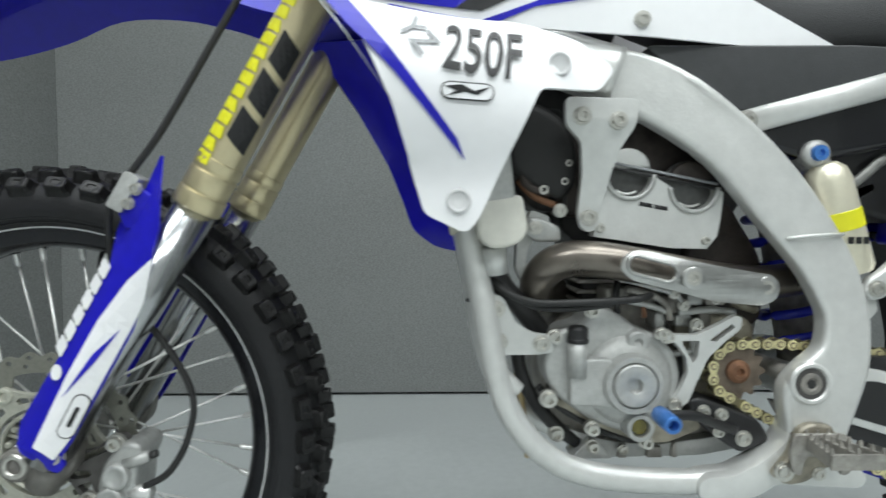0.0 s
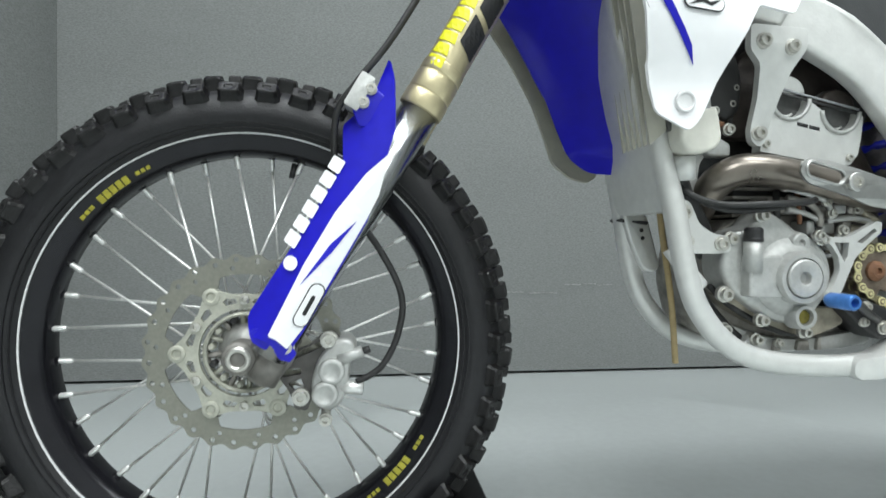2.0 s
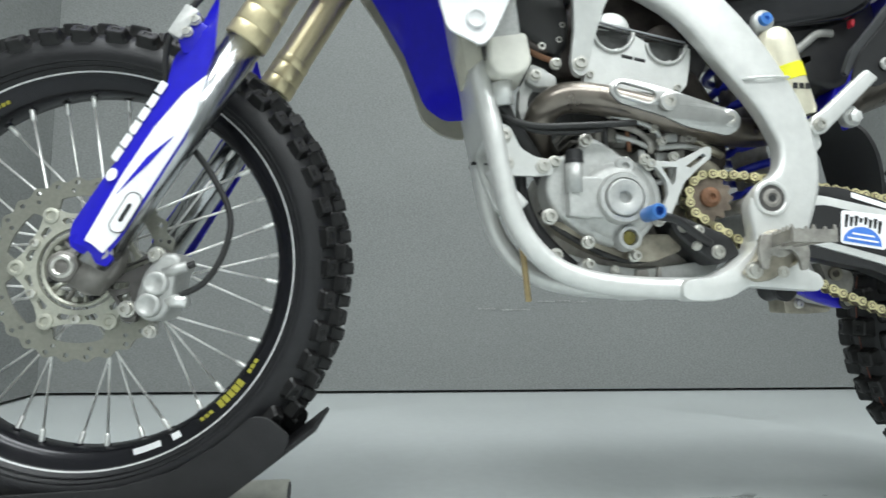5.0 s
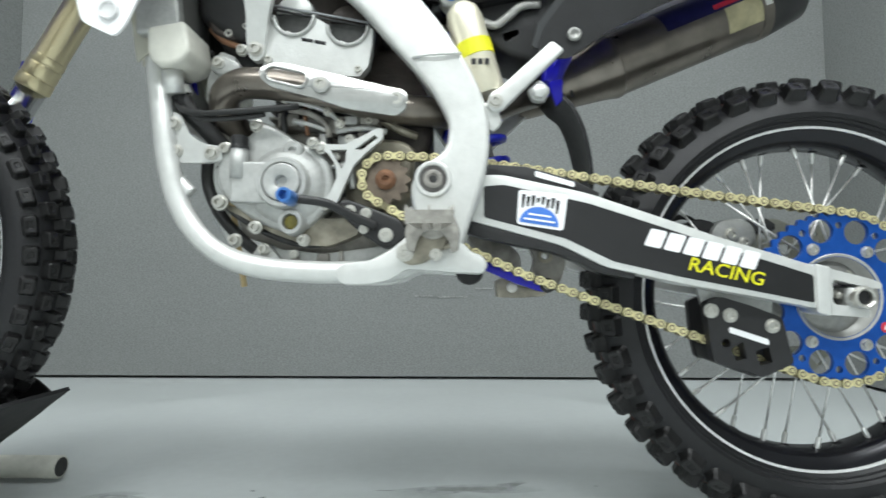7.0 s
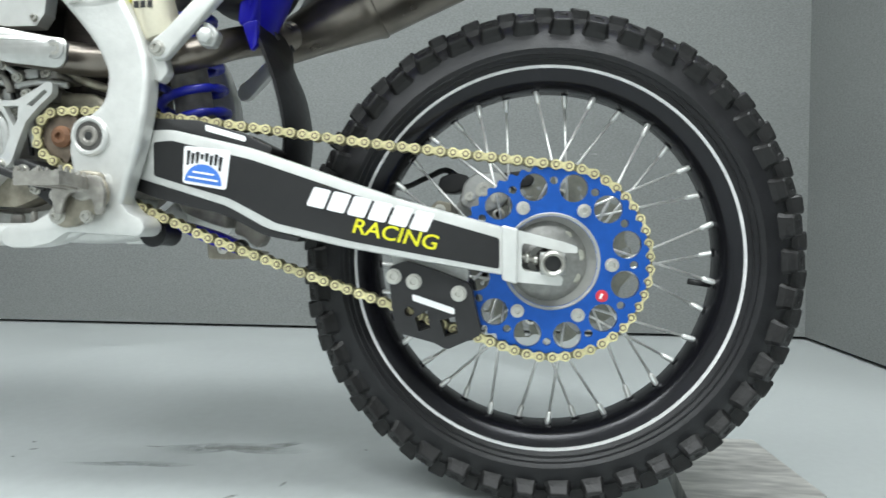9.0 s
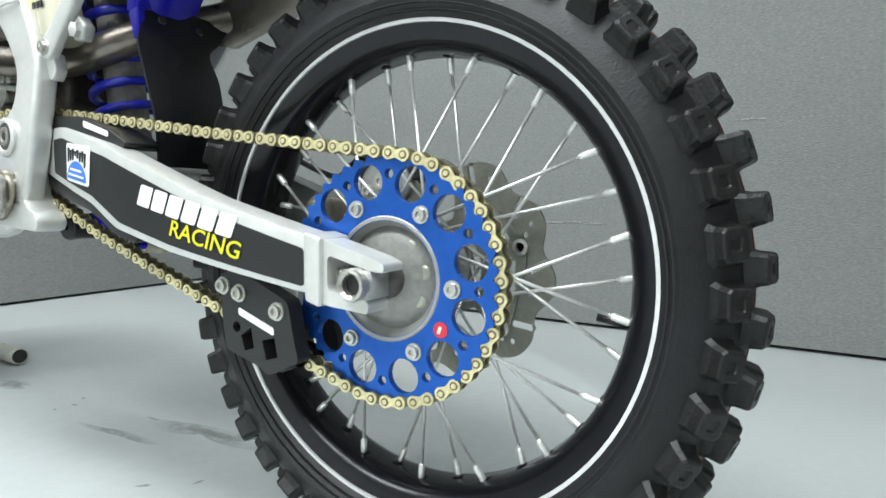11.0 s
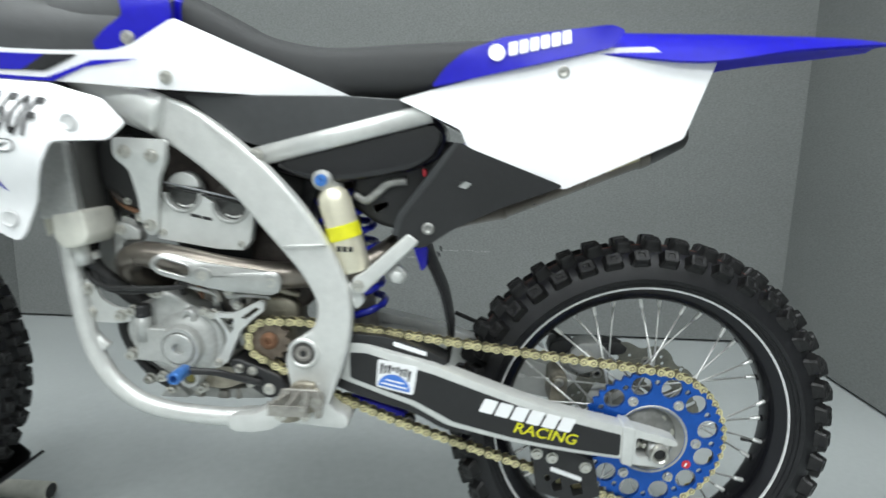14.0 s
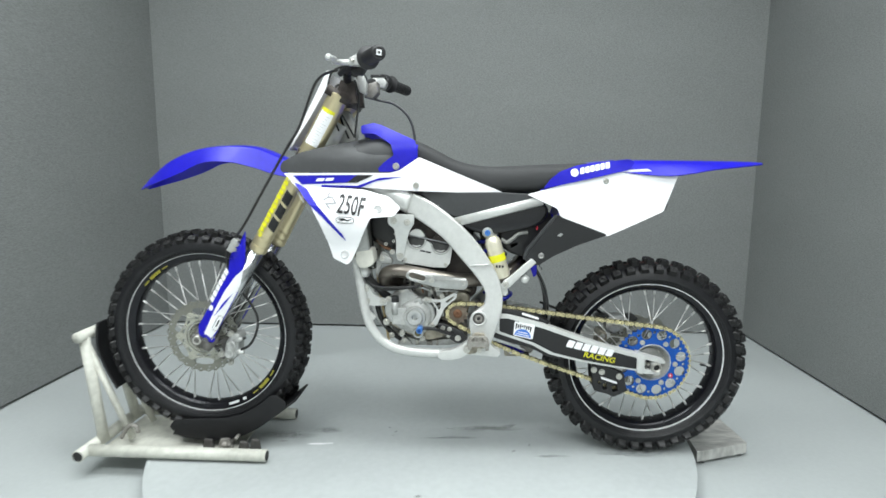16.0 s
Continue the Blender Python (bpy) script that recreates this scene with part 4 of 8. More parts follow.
sticker("sticker_print", [on_sticker(0.5 - 0.4 * math.cos(math.pi * k / 14), 0.93 - 0.5 * math.sin(math.pi * k / 14)) for k in range(15)], swy, -0.0026, M_BLUEPR, swing, "", 0)
for b0, a0 in ((0.64, 0.27), (0.79, 0.18)):
    sticker("sticker_print", [on_sticker(a0, b0), on_sticker(1 - a0, b0), on_sticker(1 - a0, b0 + 0.05), on_sticker(a0, b0 + 0.05)], swy, -0.0033, M_WHITE, swing, "", 0)
for k in range(8):
    a0, b0 = 0.1 + 0.1 * k, 0.12 + 0.05 * (k % 2)
    b1 = 0.56 - 0.26 * math.sin(math.pi * (k + 0.5) / 8) + 0.04 * (k % 3)
    sticker("sticker_print", [on_sticker(a0, b0), on_sticker(a0 + 0.075, b0), on_sticker(a0 + 0.055, b1), on_sticker(a0 + 0.01, b1)], swy, -0.0026, M_BLACKPR, swing, "", 0)


def bars(name, p0, p1, height, n, material, depth, lift, parent, label="", slant=0.25, gap=0.14):
    """A word that is shown as plain shapes: n slanted blocks between two points of the side view."""
    p0, p1 = Vector(p0), Vector(p1)
    d = (p1 - p0) / n
    e = d.normalized()
    up = Vector((-e.y, e.x))
    if up.y < 0:
        up = -up
    lean = e * (slant * height)
    bm = B()
    for k in range(n):
        a = p0 + d * k
        w = d * (1 - gap)
        q = [a, a + w, a + w + up * height + lean, a + up * height + lean]
        absorb(bm, shell([tuple(v) for v in q], depth, 0.0006, min(0.003, height * 0.14), max(0.01, w.length), lift))
    return part(name, bm, material, parent, label, smooth=False)


def draped(text, size, material, parent, x0, z0, turn_, depth, lift, label="", shear=0.2, stretch=1.0):
    """Lettering laid on a curved side panel."""
    cu = bpy.data.curves.new("lettering", "FONT")
    cu.body, cu.size, cu.shear, cu.resolution_u, cu.offset = text, size, shear, 4, size * 0.012
    ob = bpy.data.objects.new("lettering", cu)
    scene.collection.objects.link(ob)
    me = bpy.data.meshes.new_from_object(ob.evaluated_get(bpy.context.evaluated_depsgraph_get()))
    bpy.data.objects.remove(ob)
    bm = B()
    bm.from_mesh(me)
    bmesh.ops.subdivide_edges(bm, edges=[e for e in bm.edges if e.calc_length() > size * 0.2], cuts=2)
    ca, sa = math.cos(turn_), math.sin(turn_)
    for v in bm.verts:
        u, w = v.co.x * stretch, v.co.y
        x, z = x0 + u * ca - w * sa, z0 + u * sa + w * ca
        v.co = (x, depth(x, z) + lift, z)
    return part("lettering", bm, material, parent, label, smooth=False)


bars("maker_lettering", (0.449, 0.459), (0.596, 0.426), 0.0235, 6, M_WHITE, swy, -0.002, swing, "bold white block lettering", 0.2, 0.14)
draped("RACING", 0.0245, M_YELLOW, swing, 0.503, 0.4275, math.radians(-12), swy, -0.0022, "yellow lettering", 0.1, 1.12)

# chain slider and guide
part("chain_slider", slab(B(), [(0.2, 0.556), (0.235, 0.571), (0.3, 0.567), (0.36, 0.55), (0.4, 0.53), (0.392, 0.522), (0.35, 0.534), (0.28, 0.552), (0.22, 0.55)], -0.132, -0.085, 0.006, 0.003), M_BLACK, swing, "black rubber chain slider")
sticker("slider_label", [(0.312, 0.561), (0.365, 0.545), (0.365, 0.538), (0.312, 0.553)], lambda x, z: -0.1326, -0.0004, M_WHITE, swing, "small white label", 0.003)
bm = bent_slab([(0.2, 0.502), (0.236, 0.4905), (0.346, 0.4585), (0.4, 0.4305), (0.44, 0.4215), (0.436, 0.415), (0.391, 0.4235), (0.362, 0.439), (0.33, 0.4515), (0.29, 0.459), (0.239, 0.471), (0.2, 0.485)], 0.03, 0.003)
bmesh.ops.translate(bm, verts=bm.verts[:], vec=(0, 0.003, 0))
part("lower_slider", bm, M_BLACK, swing)
GUIDE = [(0.54, 0.384), (0.56, 0.392), (0.6, 0.38), (0.641, 0.364), (0.648, 0.33), (0.655, 0.304), (0.612, 0.284), (0.598, 0.292), (0.55, 0.304), (0.545, 0.33)]
gl = [rounded(GUIDE, 0.006), [(0.573, 0.322), (0.588, 0.332), (0.592, 0.31), (0.578, 0.306)], [(0.604, 0.32), (0.622, 0.325), (0.626, 0.305), (0.61, 0.3)], circle(0.566, 0.33, 0.006, 10)]
guide = part("chain_guide", sheet(B(), gl, -0.118, -0.1), M_BLACK, bike, "black plastic chain guide with steel bolts", smooth=False)
part("guide_plate", sheet(B(), gl, -0.056, -0.046), M_BLACK, guide, smooth=False)
part("guide_block", slab(B(), [(0.548, 0.325), (0.64, 0.292), (0.65, 0.302), (0.612, 0.282), (0.552, 0.305)], -0.1, -0.056, 0.004, 0.002), M_BLACK, guide)
bm = []
for x, z in ((0.547, 0.373), (0.572, 0.367), (0.627, 0.353)):
    bolt(bm, x, -0.118, z, 0.0075, 0.006)
fasten(bm, guide, "guide_bolt")
sticker("guide_label", [(0.57, 0.352), (0.622, 0.335), (0.622, 0.327), (0.57, 0.344)], lambda x, z: -0.1184, -0.0004, M_WHITE, guide, "white lettered label", 0.003)
part("guide_bracket", slab(B(), [(0.535, 0.41), (0.64, 0.39), (0.635, 0.355), (0.545, 0.375)], -0.1, -0.09, 0.004, 0.002), M_CAST, guide)

# ---- frame ----
OUT = [(-0.115, 0.935), (-0.069, 0.936), (0.007, 0.915), (0.089, 0.86), (0.163, 0.788), (0.221, 0.704), (0.247, 0.64), (0.25, 0.59), (0.243, 0.545), (0.225, 0.49), (0.212, 0.45)]
INN = [(0.155, 0.45), (0.152, 0.495), (0.147, 0.525), (0.15, 0.545), (0.166, 0.565), (0.19, 0.585), (0.196, 0.612), (0.192, 0.632), (0.169, 0.672), (0.118, 0.732), (0.06, 0.796), (-0.023, 0.853), (-0.115, 0.893)]


def spar_y(x, z):
    return -0.122 - 0.03 * min(1, max(0, (x + 0.1) / 0.15)) - 0.008 * min(1, max(0, (0.64 - z) / 0.08))


def spar(side):
    out = [tuple(p) for p in (spline([(x, z, 0) for x, z in OUT], 4))]
    inn = [tuple(p) for p in (spline([(x, z, 0) for x, z in INN], 4))]
    sub = slab(B(), [(p[0], p[1]) for p in out + inn], 0, 0.027, 0, 0.009, 4)
    for v in sub.verts:
        v.co.y += spar_y(v.co.x, v.co.z)
    return sub if side < 0 else mirror(sub)


frame_ob = part("frame", spar(-1), M_ALU, bike, "cast aluminium beam frame, scuffed")
part("far_beam", spar(1), M_ALU, frame_ob)
part("steering_head", tube(B(), [(-0.365, -0.04, 0.995), (-0.285, -0.04, 1.15)], 0.034, 20), M_ALU, frame_ob)
for s in (-1, 1):
    bm = tube(B(), spline([(-0.3, s * 0.03, 1.06), (-0.22, s * 0.08, 0.99), (-0.12, s * 0.115, 0.93), (-0.04, s * 0.13, 0.9)], 6), 0.032, 12, 0.6)
    part("head_gusset", bm, M_ALU, frame_ob)
    # engine cradle: down tube and bottom rail
    YS = -0.14 if s < 0 else 0.015
    pts = spline([(-0.235, YS * 0.6 - 0.01, 0.92), (-0.22, YS * 0.85, 0.76), (-0.197, YS * 0.97, 0.64), (-0.182, YS, 0.56), (-0.16, YS, 0.5), (-0.115, YS, 0.452), (-0.05, YS, 0.43), (0.05, YS, 0.424), (0.12, YS, 0.43), (0.185, YS, 0.455)], 6)
    part("cradle_tube", tube(B(), pts, 0.0148, 14, 0.95), M_ALU, frame_ob, "white-grey aluminium cradle tube")
    foot = [(0.05, 0.414), (0.05, 0.43), (0.06, 0.437), (0.092, 0.439), (0.12, 0.453), (0.148, 0.476), (0.158, 0.5), (0.205, 0.5), (0.21, 0.468), (0.226, 0.45), (0.24, 0.446), (0.248, 0.433), (0.24, 0.421), (0.2, 0.423), (0.142, 0.427), (0.12, 0.413), (0.09, 0.407), (0.06, 0.407)]
    bm = slab(B(), foot, -0.16, -0.122, 0.007, 0.006) if s < 0 else slab(B(), foot, 0.055, 0.095, 0.007, 0.006)
    bmesh.ops.recalc_face_normals(bm, faces=bm.faces)
    part("cradle_casting", bm, M_ALU, frame_ob, "pale cast frame foot")
# forged down tube between the steering head and the two cradle tubes
bm = B()
rings = []
for x, y0, y1, z, w in ((-0.262, -0.075, -0.03, 0.97, 0.03), (-0.243, -0.1, -0.015, 0.86, 0.03), (-0.226, -0.122, 0.0, 0.77, 0.03), (-0.21, -0.138, 0.012, 0.7, 0.028), (-0.2, -0.144, 0.022, 0.655, 0.027), (-0.193, -0.142, 0.026, 0.628, 0.024)):
    rings.append([bm.verts.new(p) for p in ((x - w / 2, y0 + 0.006, z), (x - w / 2, y1 - 0.006, z), (x - w / 2 + 0.006, y1, z), (x + w / 2, y1 - 0.004, z), (x + w / 2, y0 + 0.004, z), (x - w / 2 + 0.006, y0, z))])
rings_join(bm, rings)
bmesh.ops.recalc_face_normals(bm, faces=bm.faces)
part("down_tube", bevel(bm, 0.004, 2, 0.6), M_ALU, frame_ob, "pale forged down tube, grimy at the fork")
part("far_lug", slab(B(), [(-0.205, 0.632), (-0.165, 0.63), (-0.142, 0.552), (-0.152, 0.54), (-0.172, 0.548), (-0.19, 0.585)], -0.008, 0.026, 0.008, 0.005), M_ALU, frame_ob)
# two uncut holes, shown by dark dots in place of their shade
bm = B()
for x, z in ((-0.174, 0.606), (-0.172, 0.594)):
    lathe_into(bm, [(0, 0), (0.0032, 0), (0.0032, 0.0006), (0, 0.0006)], (x, -0.0084, z), (0, -1, 0), 10)
part("lug_hole_shade", bm, M_DARK, frame_ob)
part("cable_tie", tube(B(), [(-0.2065, -0.004, 0.621), (-0.2065, 0.026, 0.621), (-0.17, 0.028, 0.617), (-0.166, -0.009, 0.617)], 0.0028, 6, closed=True), M_BLACK, frame_ob, "black cable tie")
# swingarm pivot: a recessed bolt in a round boss
px, pz = 0.176, 0.545
part("pivot_boss", lathe(B(), [(0.0175, -0.01), (0.0245, -0.01), (0.0245, 0.0005), (0.0225, 0.0025), (0.0195, 0.0025), (0.0175, 0.0)], (px, -0.16, pz), (0, -1, 0), 40, closed=True), M_ALU, frame_ob)
# recess and bolt socket are flat discs, their shade painted dark
part("pivot_recess_shade", lathe(B(), [(0.0, 0.0), (0.0178, 0), (0.0178, 0.0006), (0, 0.0006)], (px, -0.1602, pz), (0, -1, 0), 28), M_BRKT, frame_ob, "dark disc painted as the shade in the pivot recess")
part("pivot_bolt", lathe(B(), [(0, 0.0), (0.0125, 0), (0.0125, 0.0012), (0.011, 0.002), (0.0072, 0.002), (0.006, 0.0008), (0, 0.0008)], (px, -0.1606, pz), (0, -1, 0), 24), M_DIRTY, frame_ob)
part("pivot_socket_shade", lathe(B(), [(0.0, 0.0), (0.0055, 0), (0.0055, 0.0004), (0, 0.0004)], (px, -0.1616, pz), (0, -1, 0), 6), M_DARK, frame_ob)
part("pivot_shaft", cyl(B(), (px, -0.15, pz), (px, 0.095, pz), 0.011), M_DIRTY, frame_ob)
# weld line across the beam
part("weld_bead", tube(B(), [(0.148, -0.154, 0.71), (0.17, -0.1565, 0.713), (0.19, -0.1565, 0.714), (0.213, -0.154, 0.715)], 0.0022, 6), M_ALU, frame_ob)
# small tabs at the rear of the beam
part("beam_tab", slab(B(), [(0.238, 0.655), (0.262, 0.647), (0.268, 0.625), (0.256, 0.612), (0.246, 0.62)], -0.14, -0.125, 0.005, 0.003), M_ALU, frame_ob)

# front engine mount plate
bm = B()
sheet(bm, [rounded([(-0.203, 0.65), (-0.172, 0.642), (-0.158, 0.612), (-0.138, 0.6), (-0.116, 0.597), (-0.112, 0.577), (-0.13, 0.574), (-0.196, 0.574)], 0.007)], -0.135, -0.128)
mount = part("engine_mount", bevel(bm, 0.0015, 2, 0.9), M_ALU, bike, "silver triangular engine mount plate", smooth=False)
bm = []
for x, z in ((-0.18, 0.628), (-0.177, 0.59), (-0.127, 0.587)):
    bolt(bm, x, -0.135, z, 0.0078, 0.008)
fasten(bm, mount, "mount_bolt")
part("mount_lug", tube(B(), spline([(-0.196, -0.128, 0.58), (-0.185, -0.134, 0.562), (-0.168, -0.136, 0.545), (-0.155, -0.134, 0.532)], 5), 0.0098, 10), M_ALU, frame_ob)

# head stay
bm = B()
sheet(bm, [rounded([(-0.106, 0.868), (-0.025, 0.866), (-0.026, 0.838), (-0.042, 0.812), (-0.051, 0.78), (-0.058, 0.748), (-0.061, 0.724), (-0.07, 0.716), (-0.081, 0.722), (-0.085, 0.74), (-0.083, 0.78), (-0.087, 0.82), (-0.106, 0.838)], 0.007)], -0.011, 0.0)
for v in bm.verts:
    v.co.y += -0.118 - 0.028 * min(1, max(0, (v.co.z - 0.735) / 0.11))
stay = part("head_stay", bevel(bm, 0.003, 2, 0.9), M_ALU, bike, "silver engine head stay bracket", smooth=False)
bm = []
for x, y, z, r in ((-0.088, -0.156, 0.847, 0.008), (-0.047, -0.155, 0.842, 0.008), (-0.072, -0.128, 0.735, 0.0085)):
    bolt(bm, x, y, z, r, 0.008)
fasten(bm, stay, "stay_bolt")

# ---- engine ----
eng = part("engine", slab(B(), [(-0.105, 0.6), (-0.085, 0.618), (-0.02, 0.632), (0.05, 0.63), (0.09, 0.615), (0.13, 0.52), (0.145, 0.48), (0.1, 0.45), (-0.07, 0.442), (-0.1, 0.462), (-0.118, 0.53)], -0.085, 0.06, 0.02, 0.012, 3), M_DIRTY, bike, "silver single-cylinder engine, oily and used")
part("cylinder", slab(B(), [(-0.062, 0.6), (-0.066, 0.7), (-0.09, 0.72), (-0.09, 0.76), (0.075, 0.76), (0.07, 0.6)], -0.065, 0.08, 0.008, 0.006), M_DARK, eng)
bm = B()
for k in range(5):
    z = 0.612 + 0.013 * k
    slab(bm, [(-0.07, z), (0.078, z), (0.078, z + 0.0045), (-0.07, z + 0.0045)], -0.074, 0.085, 0, 0.001)
part("cylinder_ribs", bm, M_DIRTY, eng)
part("cylinder_head", slab(B(), [(-0.1, 0.735), (-0.095, 0.82), (-0.05, 0.87), (0.05, 0.86), (0.1, 0.8), (0.085, 0.735)], -0.09, 0.09, 0.02, 0.01), M_SOOTREFL, eng, "dark brown cylinder head")
# pale plate over the head with two half-round scoops
CAMS = ((-0.0215, 0.787), (0.055, 0.772))
HC = [(-0.064, 0.712), (-0.06, 0.745), (-0.056, 0.776), (-0.048, 0.78)]
for cx, cz in CAMS:
    HC += [(cx + 0.0265 * math.cos(a), cz - 0.002 + 0.0265 * math.sin(a)) for a in [math.pi * (1.0 + k / 12) for k in range(13)]]
HC += [(0.091, 0.764), (0.088, 0.735), (0.084, 0.712), (0.072, 0.697), (0.03, 0.698)]
bm = sheet(B(), [HC], -0.122, -0.104)
part("head_cover", bevel(bm, 0.003, 2, 0.9), M_ALU, eng, "pale silver head cover with two round scoops", smooth=False)
for k, (cx, cz) in enumerate(CAMS):
    part("cam_cap", lathe(B(), [(0, 0), (0.031, 0), (0.031, 0.008), (0.027, 0.01), (0.0, 0.01)], (cx, -0.1, cz), seg=36), M_CAP, eng, "grey round cam end cap")
    half = [(cx + 0.0262 * math.cos(a), cz + 0.006 + 0.024 * math.sin(a)) for a in (math.pi * j / 14 for j in range(15))]
    # polished lids; the rear one is coloured brown as its reflection
    part("cam_lid", slab(B(), half, -0.118, -0.1, 0, 0.003), M_ALU if k == 0 else M_SOOTREFL, eng, "" if k == 0 else "cam lid with its brown reflection put into the colour")
    rim = [(cx + 0.0285 * math.cos(a), -0.123, cz - 0.002 + 0.0285 * math.sin(a)) for a in (math.pi * (1.0 + j / 18) for j in range(19))]
    part("scoop_rim", tube(B(), rim, 0.003, 8), M_CAST, eng)
    lip = [(cx + 0.022 * math.cos(a), -0.1115, cz - 0.002 + 0.022 * math.sin(a)) for a in (math.pi * (1.3 + j / 24) for j in range(10))]
    part("cap_lip", tube(B(), lip, 0.0016, 6), M_STEEL, eng)
for dz in (0.0, 0.006):
    part("cam_seam", tube(B(), [(-0.05, -0.121, 0.7945 + dz), (0.084, -0.121, 0.768 + dz)], 0.0018, 8), M_GREYPR if dz else M_DARK, eng)
bm = B()
for k in range(2):
    absorb(bm, shell([(-0.01 + 0.018 * k, 0.7535 - 0.0035 * k), (0.006 + 0.018 * k, 0.7505 - 0.0035 * k), (0.006 + 0.018 * k, 0.7455 - 0.0035 * k), (-0.01 + 0.018 * k, 0.7485 - 0.0035 * k)], lambda x, z: -0.1223, 0.0006, 0, 0.02))
part("cover_print", bm, M_BLACKPR, eng)
bm = []
bolt(bm, -0.056, -0.12, 0.722, 0.0055, 0.006)
bolt(bm, 0.07, -0.12, 0.707, 0.005, 0.006)
fasten(bm, eng, "cover_bolt")

# ignition cover
COV = [(-0.124, 0.567), (-0.118, 0.587), (-0.106, 0.604), (-0.088, 0.608), (-0.078, 0.613), (-0.064, 0.63), (-0.052, 0.63), (-0.03, 0.618), (-0.012, 0.604), (0.015, 0.595), (0.034, 0.574), (0.041, 0.546), (0.036, 0.522), (0.022, 0.502), (0.0, 0.482), (-0.03, 0.479), (-0.067, 0.493), (-0.109, 0.524), (-0.122, 0.545)]
part("ignition_cover", slab(B(), COV, -0.132, -0.08, 0.012, 0.016, 5), M_CAST, eng, "round cast aluminium ignition cover")
part("rotor_cover", lathe(B(), [(0.0, -0.004), (0.056, -0.004), (0.05, 0.004), (0.042, 0.01), (0.0355, 0.012), (0.0345, 0.022), (0.0325, 0.026), (0.0268, 0.026), (0.0262, 0.021), (0.0252, 0.021), (0.0246, 0.027), (0.023, 0.0285), (0.01, 0.0285), (0.0085, 0.0275), (0.007, 0.02), (0, 0.02)], (-0.024, -0.132, 0.543), (0, -1, 0), 56), M_CAST, eng, "stepped round cast cover")
part("cover_boss", slab(B(), [(-0.096, 0.572), (-0.05, 0.572), (-0.04, 0.56), (-0.042, 0.522), (-0.05, 0.516), (-0.096, 0.518)], -0.15, -0.12, 0.004, 0.006, 3), M_CAST, eng)
part("timing_plug", lathe(B(), [(0, -0.004), (0.016, -0.004), (0.013, 0.008), (0.011, 0.0095), (0.005, 0.0095), (0.004, 0.005), (0, 0.005)], (-0.015, -0.132, 0.589), (0, -1, 0), 24), M_CAST, eng)
part("sight_ring", lathe(B(), [(0, -0.02), (0.018, -0.02), (0.0165, 0.0), (0.0155, 0.002), (0.011, 0.002), (0.01, -0.006), (0, -0.006)], (-0.014, -0.148, 0.491), (0, -1, 0), 28), M_CAST, eng)
part("sight_glass", lathe(B(), [(0, 0), (0.0098, 0), (0.009, 0.002), (0, 0.0025)], (-0.014, -0.143, 0.491), seg=20), M_OIL, eng, "amber oil sight glass")
items = []
for x, y, z, r in ((-0.117, -0.126, 0.52, 0.0085), (-0.066, -0.13, 0.4855, 0.007), (-0.001, -0.128, 0.468, 0.0065), (-0.067, -0.128, 0.625, 0.0072), (-0.11, -0.126, 0.594, 0.0075), (0.022, -0.128, 0.594, 0.0065), (-0.06, -0.112, 0.457, 0.0065), (-0.103, -0.105, 0.47, 0.0075)):
    bolt(items, x, y, z, r, 0.012)
fasten(items, eng, "case_bolt")
part("filler_neck", cyl(B(), (-0.0865, -0.142, 0.55), (-0.0865, -0.142, 0.594), 0.0118, seg=20), M_CAST, eng)
part("oil_filler", lathe(B(), [(0, 0), (0.0125, 0), (0.0125, 0.004), (0.0118, 0.005), (0.0118, 0.016), (0.009, 0.019), (0, 0.019)], (-0.0865, -0.142, 0.59), (0, 0, 1), 20), M_BLACK, eng, "black sensor plug")
# seam flange and lower crankcase
pts = spline([(-0.126, -0.108, 0.53), (-0.105, -0.112, 0.508), (-0.075, -0.114, 0.489), (-0.04, -0.114, 0.472), (-0.005, -0.112, 0.463), (0.03, -0.11, 0.466), (0.06, -0.108, 0.478)], 6)
part("case_seam", tube(B(), pts, 0.0042, 8), M_DARK, eng, "dark gasket edge of the case")
part("crankcase", slab(B(), [(-0.118, 0.52), (-0.1, 0.5), (-0.06, 0.478), (-0.02, 0.463), (0.03, 0.46), (0.075, 0.478), (0.06, 0.5), (0.0, 0.5), (-0.06, 0.505)], -0.116, -0.07, 0.01, 0.008, 3), M_OLIVE, eng, "oily olive-stained crankcase")
part("sump", slab(B(), [(-0.09, 0.475), (-0.04, 0.458), (0.02, 0.452), (0.1, 0.462), (0.14, 0.48), (0.13, 0.447), (0.08, 0.438), (-0.06, 0.436)], -0.1, 0.03, 0.01, 0.008, 3), M_CAST, eng, "grey sump casting")
part("drain_lug", slab(B(), [(-0.087, 0.44), (-0.06, 0.468), (-0.034, 0.44)], -0.113, -0.08, 0.005, 0.004), M_CAST, eng)
for x, z, w in ((-0.02, 0.452, 0.012), (0.02, 0.452, 0.02), (0.045, 0.456, 0.008)):
    part("case_rib", slab(B(), [(x - w / 2, 0.438), (x + w / 2, 0.438), (x + w / 2 - 0.002, z), (x - w / 2 + 0.002, z)], -0.106, -0.09, 0.002, 0.002), M_DIRTY, eng)

